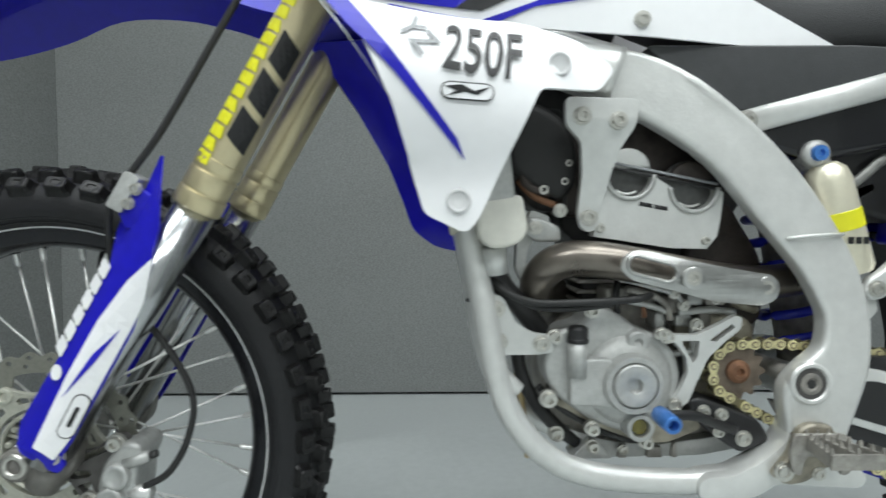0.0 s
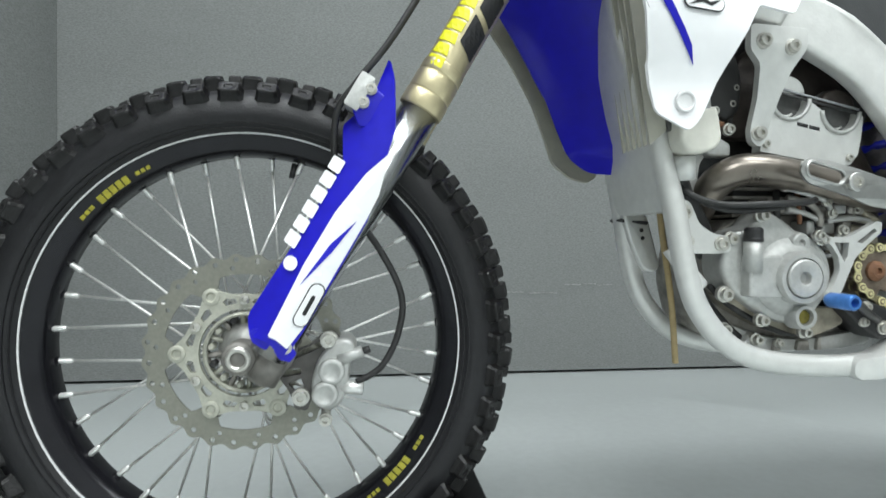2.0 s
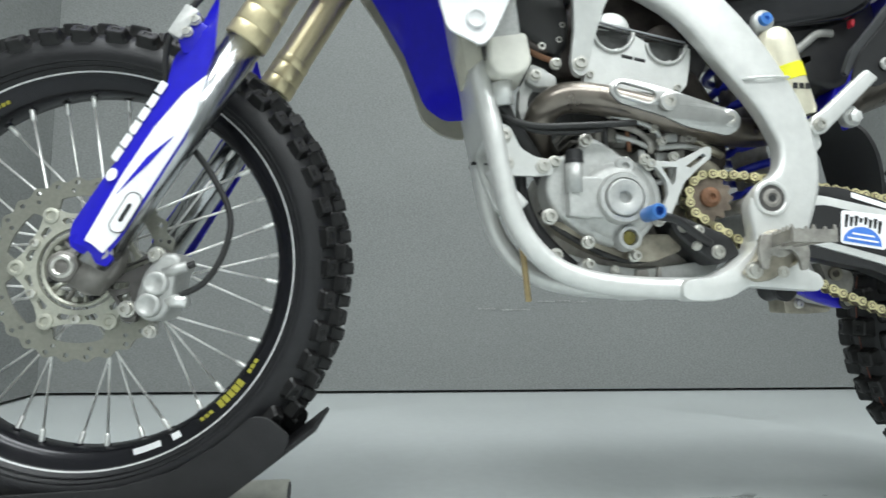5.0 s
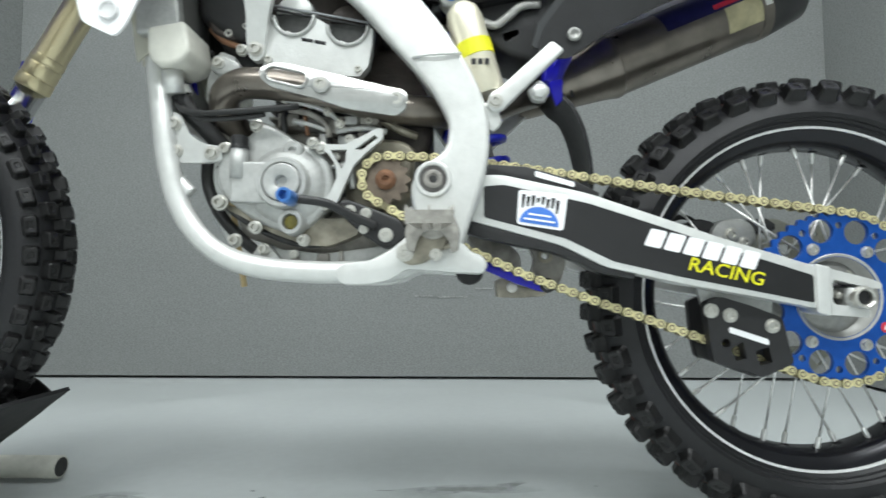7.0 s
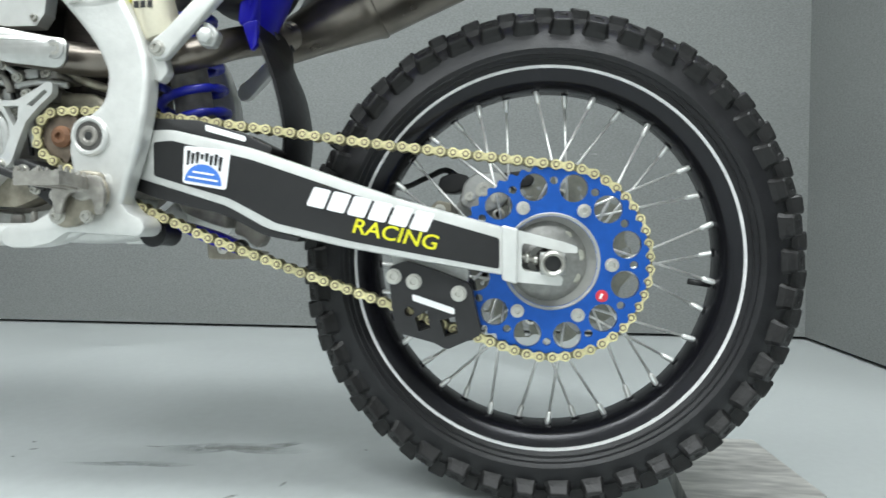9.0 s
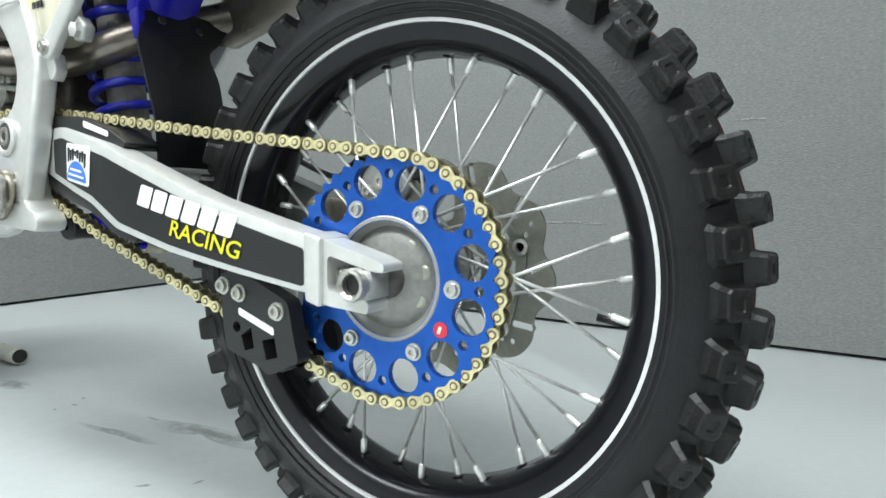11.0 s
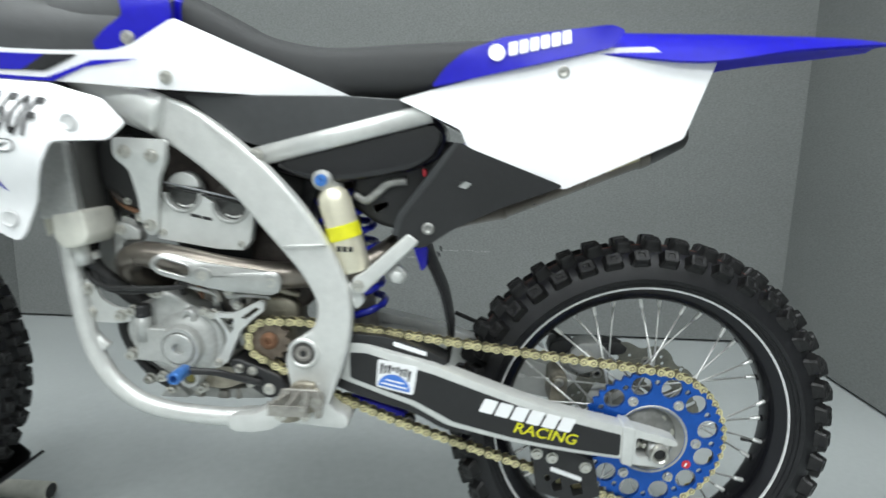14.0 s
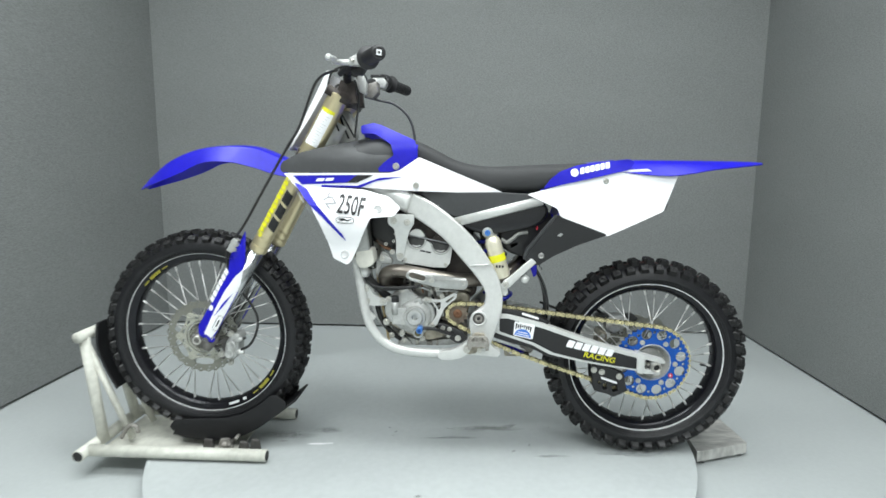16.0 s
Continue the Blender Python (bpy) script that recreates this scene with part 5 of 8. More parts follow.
# exhaust
ex = part("exhaust", tube(B(), spline([(-0.08, 0.01, 0.63), (-0.11, -0.05, 0.632), (-0.125, -0.09, 0.648), (-0.119, -0.115, 0.672), (-0.095, -0.126, 0.685), (-0.06, -0.13, 0.685), (-0.02, -0.13, 0.679), (0.06, -0.124, 0.664), (0.13, -0.105, 0.655), (0.2, -0.084, 0.657), (0.255, -0.07, 0.668), (0.305, -0.025, 0.697), (0.34, 0.045, 0.726), (0.372, 0.08, 0.745)], 7), 0.0215, 18), M_TITAN, bike, "discoloured titanium exhaust system")
d = Vector((0.34, 0, 0.14)).normalized()
part("muffler", lathe(B(), [(0.022, -0.07), (0.03, -0.055), (0.037, 0.0), (0.0505, 0.085), (0.0535, 0.1), (0.056, 0.105), (0.056, 0.112), (0.054, 0.114), (0.054, 0.362), (0.0565, 0.364), (0.0565, 0.38), (0.05, 0.384), (0.0, 0.384)], Vector((0.37, 0.08, 0.744)), d, 36), M_TITAN, ex, "brown-grey titanium silencer")
part("end_cap", lathe(B(), [(0.054, 0.382), (0.055, 0.39), (0.048, 0.446), (0.042, 0.454), (0.024, 0.454), (0.022, 0.436), (0, 0.436)], Vector((0.37, 0.08, 0.744)), d, 36), M_CARBON, ex, "dark conical end cap")
# heat-marked patch, rivets and badge on the silencer
mo, mu = Vector((0.37, 0.08, 0.744)), d.cross(Vector((0, 1, 0))).normalized()
if mu.z < 0:
    mu = -mu


def on_muffler(name, t0, t1, a0, a1, r0, r1, material, label=""):
    """A thin piece wrapped on the silencer: along t, round a (0 faces the near side, up positive)."""
    bm = B()
    rows = []
    for i in range(7):
        t, r = t0 + (t1 - t0) * i / 6, r0 + (r1 - r0) * i / 6
        rows.append([bm.verts.new(mo + d * t + (Vector((0, -1, 0)) * math.cos(a) + mu * math.sin(a)) * r) for a in (a0 + (a1 - a0) * j / 8 for j in range(9))])
    for p, q in zip(rows, rows[1:]):
        for j in range(8):
            bm.faces.new((p[j], p[j + 1], q[j + 1], q[j]))
    part(name, bm, material, ex, label)


on_muffler("silencer_sticker", 0.2, 0.335, 0.05, 1.3, 0.0546, 0.0546, M_NAVYPR, "navy silencer sticker with red and yellow flashes")
on_muffler("heat_patch", 0.3, 0.362, -0.75, 1.2, 0.0544, 0.0544, M_BEIGE, "scorched beige patch")
on_muffler("red_flash", 0.285, 0.345, 0.12, 0.28, 0.0549, 0.0549, M_REDPR)
on_muffler("yellow_flash", 0.325, 0.362, 0.3, 0.95, 0.0549, 0.0549, M_YELLOW)
on_muffler("red_flash", 0.335, 0.358, 0.5, 0.65, 0.0552, 0.0552, M_REDPR)
on_muffler("maker_badge", 0.392, 0.43, 0.3, 0.85, 0.0556, 0.051, M_YELLOW, "yellow and red badge")
on_muffler("badge_mark", 0.4, 0.424, 0.48, 0.66, 0.0552, 0.0522, M_REDPR)
on_muffler("steel_label", 0.366, 0.378, -0.35, 0.5, 0.0568, 0.0568, M_STEEL)
# heat shield over the header
def shield_y(x, z):
    """Bent inwards towards its rear end, and rounded across."""
    d = z - (0.674 - 0.17 * x)
    return -0.1755 + 0.024 * min(1, max(0, (x - 0.03) / 0.1)) + 16.0 * d * d


SHO = [(-0.05, 0.678), (-0.047, 0.69), (-0.032, 0.6985), (-0.012, 0.6965), (0.017, 0.689), (0.07, 0.679), (0.118, 0.671), (0.135, 0.669), (0.1425, 0.658), (0.139, 0.64), (0.126, 0.6325), (0.062, 0.6395), (0.016, 0.652), (-0.036, 0.665)]
sub = sheet(B(), [rounded(SHO, 0.01), slot(-0.031, 0.682, 0.003, 0.6735, 0.0085)], -0.002, 0.002)
bmesh.ops.subdivide_edges(sub, edges=[e for e in sub.edges if e.calc_length() > 0.012], cuts=1)
for v in sub.verts:
    v.co.y += shield_y(v.co.x, v.co.z)
pts = slot(-0.031, 0.682, 0.003, 0.6735, 0.0102)
shield = part("heat_shield", sub, M_SHIELD, bike, "brushed exhaust heat shield with oval slot", smooth=True)
bm = []
for x, z in ((0.031, 0.6675), (0.1265, 0.6545)):
    bolt(bm, x, shield_y(x, z) + 0.001, z, 0.0085, 0.005)
    part("shield_washer", lathe(B(), [(0.006, 0), (0.0125, 0), (0.0125, 0.0016), (0.011, 0.0024), (0.006, 0.0024)], (x, shield_y(x, z) - 0.0015, z), (0, -1, 0), 22, closed=True), M_SHIELD, shield)
fasten(bm, shield, "shield_bolt")
part("slot_lip", tube(B(), [(x, shield_y(x, z) - 0.002, z) for x, z in pts], 0.0022, 6, closed=True), M_SHIELD, shield)

# ---- fork and front end ----
FU, FD = Vector((-0.255, 0, 1.222)), Vector((-0.5261, 0, 0.7447))  # fork leg axis, top and end of the outer tube
fd = (FD - FU).normalized()


FORK_Y = {-1: -0.13, 1: 0.048}


def leg(side):
    y = FORK_Y[side]
    u, l = Vector((FU.x, y, FU.z)), Vector((FD.x, y, FD.z))
    L = (FD - FU).length
    prof = [(0.0, -0.01), (0.02, -0.01), (0.026, -0.006), (0.0315, 0.0), (0.0315, 0.22), (0.029, 0.24), (0.0264, 0.3), (0.0258, L - 0.07), (0.0259, L - 0.062), (0.0268, L - 0.0615), (0.0271, L - 0.06), (0.0271, L - 0.049), (0.0268, L - 0.0485), (0.0262, L - 0.048), (0.0262, L - 0.0455),
            (0.0271, L - 0.045), (0.0274, L - 0.044), (0.0274, L - 0.024), (0.0271, L - 0.023), (0.0265, L - 0.0225), (0.0265, L - 0.0205), (0.0277, L - 0.02), (0.028, L - 0.019), (0.028, L - 0.003), (0.0275, L - 0.001), (0.026, L), (0, L)]
    f = part("fork_leg", lathe(B(), prof, u, fd, 32), M_GOLD, bike, "champagne-gold upside-down fork leg")
    bottom = Vector((-0.703, y, 0.452))
    part("inner_tube", cyl(B(), l - fd * 0.01, bottom, 0.024, seg=24), M_CHROME, f, "grey steel fork slider")
    bm = slab(B(), [(-0.716, 0.464), (-0.7, 0.49), (-0.678, 0.492), (-0.668, 0.47), (-0.674, 0.44), (-0.69, 0.424), (-0.7, 0.41), (-0.716, 0.412), (-0.735, 0.427), (-0.75, 0.437), (-0.753, 0.452), (-0.745, 0.463), (-0.73, 0.466)], y - 0.002, y + 0.026, 0.01, 0.009, 4)
    lathe_into(bm, [(0, -0.02), (0.0205, -0.02), (0.02, 0.004), (0.018, 0.007), (0, 0.007)], (-0.737, y, 0.447), (0, -1, 0), 28)
    absorb(bm, tube(B(), [(-0.688, y + 0.004, 0.462), (-0.712, y + 0.002, 0.42)], 0.0185, 18))
    part("axle_lug", bm, M_LUG, f, "brown-grey cast axle lug")
    return f


for s in (1, -1):
    fork = leg(s)
bm = B()
lathe_into(bm, [(0.009, 0), (0.018, 0), (0.018, 0.006), (0.015, 0.008), (0.014, 0.012), (0.009, 0.012), (0.009, 0.0)], (FX, -0.128, FZ - 0.004), (0, -1, 0), 24)
part("axle_end", bm, M_BOLT, fork, "hollow steel front axle end")
part("front_axle", cyl(B(), (FX, -0.13, FZ), (FX, 0.05, FZ), 0.0095), M_BOLT, fork)


def leg_face(side):
    """A point on the near face of the fork leg's outer tube: depth from the axis in the side view."""
    def f(x, z):
        p = Vector((x, 0, z)) - FU
        off = (p - fd * p.dot(fd)).length
        r = 0.0315 if p.dot(fd) < 0.225 else 0.0264
        return FORK_Y[side] - math.sqrt(max(r * r - off * off, 1e-6))
    return f


def along(t, off=0.0):
    """A point of the side view t metres down the fork leg, off metres towards the rear."""
    p = FU + fd * t
    return (p.x - fd.z * off, p.z + fd.x * off)


LF = leg_face(-1)
for k in range(13):
    t = 0.285 + 0.0165 * k
    sticker("fork_sticker", [along(t, -0.0235 + 0.002 * (k % 2)), along(t + 0.001, -0.004 - 0.002 * (k % 3)), along(t + 0.0145, -0.003 - 0.001 * (k % 2)), along(t + 0.0135, -0.0235)], LF, -0.0009, M_YELLOW, fork, "yellow vertical fork lettering as blocks", 0.001, 0.006)
for k in range(3):
    t = 0.325 + 0.047 * k
    sticker("fork_print", [along(t, 0.0), along(t + 0.012, 0.023), along(t + 0.05, 0.023), along(t + 0.038, 0.0)], LF, -0.0009, M_BLACKPR, fork, "black block print", 0.001, 0.006)
sticker("fork_label", [along(0.06, -0.02), along(0.06, 0.02), along(0.17, 0.02), along(0.17, -0.02)], LF, -0.0008, M_WHITE, fork, "white instruction label", 0.002, 0.008)
sticker("fork_label_band", [along(0.05, -0.021), along(0.05, 0.021), along(0.062, 0.021), along(0.062, -0.021)], LF, -0.0009, M_YELLOW, fork, "", 0.001, 0.008)
for k in range(11):
    w = 0.014 - 0.004 * (k % 3)
    sticker("label_print", [along(0.072 + 0.0085 * k, -0.016), along(0.072 + 0.0085 * k, w), along(0.0738 + 0.0085 * k, w), along(0.0738 + 0.0085 * k, -0.016)], LF, -0.0015, M_STRIPE, fork, "", 0, 0.008)

clamp = None
for t, h in ((0.0, 0.03), (0.215, 0.034)):
    c = FU + fd * t
    m = Matrix.Translation(c) @ Matrix.Rotation(math.atan2(-fd.x, -fd.z), 4, "Y")
    bm = B()
    sub = box(B(), -0.037, 0.034, -0.158, 0.082, -h / 2, h / 2) if t == 0.0 else box(B(), -0.03, 0.034, -0.15, 0.075, -h / 2, h / 2)
    bevel(sub, 0.014, 3)
    absorb(bm, sub, m)
    if clamp is None:
        clamp = part("triple_clamp", bm, M_SOOTREFL, bike, "dark grey cast fork clamps")
    else:
        part("lower_clamp", bm, M_SOOTREFL, clamp)

# fork guards
GRD = [(-0.563, 0.808), (-0.558, 0.778), (-0.556, 0.72), (-0.588, 0.61), (-0.66, 0.482), (-0.682, 0.45), (-0.7, 0.47), (-0.722, 0.478), (-0.725, 0.5), (-0.655, 0.612), (-0.617, 0.68), (-0.618, 0.728), (-0.585, 0.752)]


def guard_y(x, z):
    p = Vector((x, 0, z)) - FD
    off = p.x * -fd.z + p.z * fd.x
    return -0.158 + 10 * (off + 0.012) ** 2


guard = part("fork_guard", shell(GRD, guard_y, 0.003, 0.006, 0.015), M_BLUE, bike, "blue plastic fork guard with white graphic")
part("far_guard", mirror(shell(GRD, guard_y, 0.003, 0.006, 0.015)), M_BLUE, guard)
sticker("guard_graphic", [(-0.562, 0.69), (-0.575, 0.64), (-0.59, 0.61), (-0.662, 0.484), (-0.679, 0.462), (-0.69, 0.473), (-0.7, 0.478), (-0.66, 0.56), (-0.625, 0.62), (-0.59, 0.665)], guard_y, -0.0022, M_WHITE, guard, "white angular graphic", 0.002, 0.012)
sticker("guard_graphic", [(-0.665, 0.535), (-0.63, 0.583), (-0.6, 0.61), (-0.628, 0.574)], guard_y, -0.003, M_BLUE, guard, "", 0.001, 0.012)
bars("guard_lettering", (-0.672, 0.577), (-0.612, 0.682), 0.017, 6, M_WHITE, guard_y, -0.0025, guard, "white block lettering", 0.1, 0.16)
sticker("guard_badge", circle(-0.676, 0.561, 0.0085, 16), guard_y, -0.0025, M_WHITE, guard, "", 0, 0.01)
sticker("guard_badge", slot(-0.663, 0.496, -0.645, 0.529, 0.0092), guard_y, -0.003, M_BLACKPR, guard, "black outlined oval", 0, 0.008)
sticker("guard_badge", slot(-0.663, 0.496, -0.645, 0.529, 0.0078), guard_y, -0.0036, M_WHITE, guard, "", 0, 0.008)
sticker("guard_badge", slot(-0.659, 0.503, -0.649, 0.5215, 0.0022), guard_y, -0.0042, M_BLACKPR, guard, "", 0, 0.006)
part("guard_foot", shell([(-0.712, 0.487), (-0.7, 0.478), (-0.69, 0.472), (-0.677, 0.468), (-0.668, 0.456), (-0.676, 0.446), (-0.688, 0.45), (-0.694, 0.46), (-0.706, 0.462), (-0.718, 0.47), (-0.722, 0.482)], lambda x, z: -0.1535, 0.004, 0.003, 0.01), M_BLUE, guard)
bm = []
bolt(bm, -0.585, -0.148, 0.766, 0.0058, 0.005)
bolt(bm, -0.594, -0.148, 0.75, 0.0058, 0.005)
bolt(bm, -0.681, -0.15, 0.463, 0.008, 0.004)
fasten(bm, guard, "guard_bolt")
part("clamp_tab", slab(B(), [(-0.61, 0.752), (-0.596, 0.772), (-0.578, 0.766), (-0.565, 0.756), (-0.565, 0.72), (-0.6, 0.722)], -0.147, -0.141, 0.004, 0.002), M_BLUE, guard)
part("hose_clamp", bevel(sheet(B(), [rounded([(-0.617, 0.7475), (-0.595, 0.786), (-0.579, 0.777), (-0.601, 0.7385)], 0.003)], -0.152, -0.126), 0.003, 2, 0.7), M_CAST, guard, "pale hose clamp sleeve")

# brake hose and front caliper
hose = part("brake_hose", tube(B(), spline([(-0.22, -0.3, 1.27), (-0.3, -0.22, 1.25), (-0.37, -0.16, 1.13), (-0.42, -0.145, 1.06), (-0.5, -0.14, 0.93), (-0.56, -0.14, 0.83), (-0.602, -0.138, 0.775), (-0.625, -0.13, 0.74), (-0.628, -0.12, 0.68), (-0.62, -0.11, 0.64), (-0.575, -0.105, 0.58), (-0.545, -0.105, 0.52), (-0.549, -0.11, 0.47), (-0.57, -0.115, 0.43), (-0.6, -0.115, 0.412)], 8), 0.0042, 8), M_HOSE, bike, "black rubber brake hose")
CAL = [(-0.648, 0.44), (-0.636, 0.456), (-0.622, 0.468), (-0.606, 0.466), (-0.599, 0.452), (-0.606, 0.44), (-0.609, 0.42), (-0.61, 0.405), (-0.62, 0.382), (-0.636, 0.376), (-0.652, 0.384), (-0.656, 0.41)]
cal = part("brake_caliper", slab(B(), CAL, -0.118, -0.06, 0.008, 0.008, 3), M_CAST, bike, "dirty silver front brake caliper")
bm = B()
for x, z in ((-0.63, 0.427), (-0.638, 0.399)):
    lathe_into(bm, [(0, -0.01), (0.0165, -0.01), (0.016, 0.003), (0.0145, 0.0055), (0.0105, 0.006), (0.0095, 0.0045), (0, 0.0045)], (x, -0.12, z), (0, -1, 0), 28)
part("piston_housing", bm, M_CAST, cal, "pale double piston housing")
part("caliper_pin", cyl(B(), (-0.622, -0.115, 0.44), (-0.593, -0.115, 0.45), 0.0075, seg=14), M_CAST, cal)
part("hose_joint", cyl(B(), (-0.618, -0.11, 0.405), (-0.592, -0.113, 0.404), 0.0085, seg=14), M_STEEL, cal, "steel hose joint")
part("pad_pin", cyl(B(), (-0.592, -0.115, 0.45), (-0.584, -0.115, 0.453), 0.0045, seg=8), M_DARK, cal)
br = [rounded([(-0.702, 0.428), (-0.69, 0.448), (-0.66, 0.456), (-0.642, 0.472), (-0.628, 0.474), (-0.616, 0.462), (-0.63, 0.445), (-0.645, 0.425), (-0.652, 0.4), (-0.66, 0.376), (-0.675, 0.378), (-0.682, 0.4)], 0.004)]
br += [slot(-0.684, 0.44, -0.645, 0.458, 0.0035), slot(-0.688, 0.423, -0.672, 0.425, 0.0045), [(-0.684, 0.41), (-0.668, 0.416), (-0.664, 0.405), (-0.673, 0.396)]]
part("caliper_bracket", bevel(sheet(B(), br, -0.108, -0.098), 0.001, 1, 0.9), M_BRKT, cal, "dark grey slotted caliper bracket", smooth=False)
bm = []
for x, z, r in ((-0.634, 0.464, 0.0085), (-0.668, 0.394, 0.0085), (-0.638, 0.365, 0.0065)):
    bolt(bm, x, -0.11, z, r, 0.01)
fasten(bm, cal, "caliper_bolt")
part("bleed_nipple", cyl(B(), (-0.638, -0.1, 0.38), (-0.638, -0.1, 0.36), 0.006), M_BOLT, cal)

# front fender
def loft(secs, n=16, power=2.5, lower=True):
    """Rings in the y-z plane along x: (x, top z, bottom z, half width). A rounded body."""
    bm = B()
    rings = []
    for x, zt, zb, w in secs:
        zc, hh = (zt + zb) / 2, (zt - zb) / 2
        ring = []
        for k in range(n):
            a = 2 * math.pi * k / n
            ca, sa = math.cos(a), math.sin(a)
            ring.append(bm.verts.new((x, YC + w * math.copysign(abs(ca) ** (2 / power), ca), zc + hh * math.copysign(abs(sa) ** (2 / power), sa))))
        rings.append(ring)
    rings_join(bm, rings)
    bmesh.ops.recalc_face_normals(bm, faces=bm.faces)
    return bm


def fender(secs, thick=0.004, n=14):
    """An arched sheet along x: (x, crown z, side drop, half width)."""
    bm = B()
    rows = []
    for x, z, drop, w in secs:
        row = []
        for k in range(n + 1):
            u = -1 + 2 * k / n
            row.append(bm.verts.new((x, YC + w * u, z - drop * (0.15 * u * u + 0.85 * max(0, abs(u) - 0.62) / 0.38))))
        rows.append(row)
    for a, b in zip(rows, rows[1:]):
        for j in range(n):
            bm.faces.new((a[j], a[j + 1], b[j + 1], b[j]))
    bmesh.ops.recalc_face_normals(bm, faces=bm.faces)
    bmesh.ops.solidify(bm, geom=bm.faces[:], thickness=thick)
    return bm


def smooth_rows(rows, n=4):
    """Rows of four numbers, eased between."""
    out, k = [], len(rows)
    for i in range(k - 1):
        p = [Vector(rows[max(0, min(k - 1, i + j))]) for j in (-1, 0, 1, 2)]
        for j in range(n):
            t = j / n
            out.append(tuple(0.5 * ((2 * p[1]) + (p[2] - p[0]) * t + (2 * p[0] - 5 * p[1] + 4 * p[2] - p[3]) * t * t + (3 * p[1] - p[0] - 3 * p[2] + p[3]) * t ** 3)))
    return out + [rows[-1]]


part("front_fender", fender(smooth_rows([(-0.938, 0.936, 0.004, 0.022), (-0.89, 0.977, 0.03, 0.05), (-0.833, 1.02, 0.055, 0.07), (-0.77, 1.05, 0.062, 0.08), (-0.7, 1.069, 0.05, 0.083), (-0.615, 1.076, 0.054, 0.085), (-0.538, 1.07, 0.064, 0.08), (-0.453, 1.038, 0.058, 0.068), (-0.33, 1.0, 0.03, 0.05)]), n=22), M_BLUE, bike, "glossy blue plastic front fender")
npz = part("number_plate", shell([(-0.07, 0.0), (0.07, 0.0), (0.085, 0.1), (0.09, 0.2), (0.08, 0.27), (-0.08, 0.27), (-0.09, 0.2), (-0.085, 0.1)], lambda a, b: 0.0, 0.003, 0.02, 0.02), M_WHITE, bike, "plain white front number plate")
for v in npz.data.vertices:
    a, dy, b = v.co
    base = Vector((-0.43, 0, 1.06)) + Vector((0.13, 0, 0.25)).normalized() * b
    v.co = base + Vector((0.034 * (abs(a) / 0.088) ** 5 + dy, a - 0.04, 0))
part("plate_strap", tube(B(), [(-0.405, -0.1, 1.068), (-0.36, -0.1, 1.06)], 0.005, 8), M_BOLT, npz)

# handlebar
bar = part("handlebar", tube(B(), spline([(-0.09, -0.42, 1.29), (-0.14, -0.3, 1.3), (-0.19, -0.22, 1.303), (-0.225, -0.15, 1.285), (-0.235, -0.08, 1.265), (-0.235, 0.02, 1.265), (-0.225, 0.09, 1.285), (-0.195, 0.17, 1.305), (-0.165, 0.25, 1.31), (-0.11, 0.38, 1.303)], 6), 0.0125, 14), M_BLACK, bike, "black handlebar with rubber grips and levers")
for s in (-1, 1):
    a, b = (Vector((-0.085, -0.43, 1.29)), Vector((-0.137, -0.3, 1.3))) if s < 0 else (Vector((-0.105, 0.39, 1.302)), Vector((-0.162, 0.255, 1.312)))
    dd = (b - a).normalized()
    prof = [(0, 0), (0.014, 0.0), (0.018, 0.003), (0.0195, 0.008)]
    for k in range(14):
        prof += [(0.0185, 0.01 + 0.008 * k), (0.0198, 0.014 + 0.008 * k)]
    prof += [(0.022, 0.122), (0.031, 0.127), (0.031, 0.132), (0.013, 0.136), (0.0, 0.136)]
    part("grip", lathe(B(), prof, a, dd, 24), M_BLACK, bar, "ribbed black rubber grip")
    q = b + dd * 0.045
    blade = spline([q + Vector((-0.02, 0, -0.008)), q + Vector((-0.05, s * 0.01, -0.008)), q + Vector((-0.07, s * 0.05, -0.014)), q + Vector((-0.055, s * 0.12, -0.02)), q + Vector((-0.06, s * 0.16, -0.022))], 6)
    lever = part("lever", tube(B(), blade, 0.0078, 10, 0.6), M_ALU, bar, "silver control lever")
    part("lever_end", lathe(B(), [(0, -0.009), (0.006, -0.007), (0.009, 0), (0.006, 0.007), (0, 0.009)], blade[-1], (0, 1, 0), 14), M_ALU, lever)
    bm = tube(B(), [q - dd * 0.012, q + dd * 0.016], 0.0195, 16)
    absorb(bm, slab(B(), [(q.x - 0.045, q.z - 0.016), (q.x - 0.04, q.z + 0.004), (q.x - 0.01, q.z + 0.018), (q.x + 0.012, q.z + 0.015), (q.x + 0.012, q.z - 0.018)], q.y - 0.012, q.y + 0.012, 0.005, 0.004))
    part("perch", bm, M_CAST if s < 0 else M_ALU, bar, "cast lever perch")
    part("perch_screw", cyl(B(), q + Vector((-0.03, -0.016, -0.004)), q + Vector((-0.03, 0.016, -0.004)), 0.0055, seg=10), M_BOLT, bar)
part("end_plug", lathe(B(), [(0, 0), (0.0095, 0), (0.0095, 0.001), (0, 0.001)], Vector((-0.0846, -0.4309, 1.29)), (0.052, -0.13, -0.01), 4), M_WHITE, bar, "white print on the grip end")
part("end_plug_mark", lathe(B(), [(0, 0), (0.004, 0), (0.004, 0.001), (0, 0.001)], Vector((-0.0842, -0.4319, 1.2899)), (0.052, -0.13, -0.01), 4), M_BLACKPR, bar)
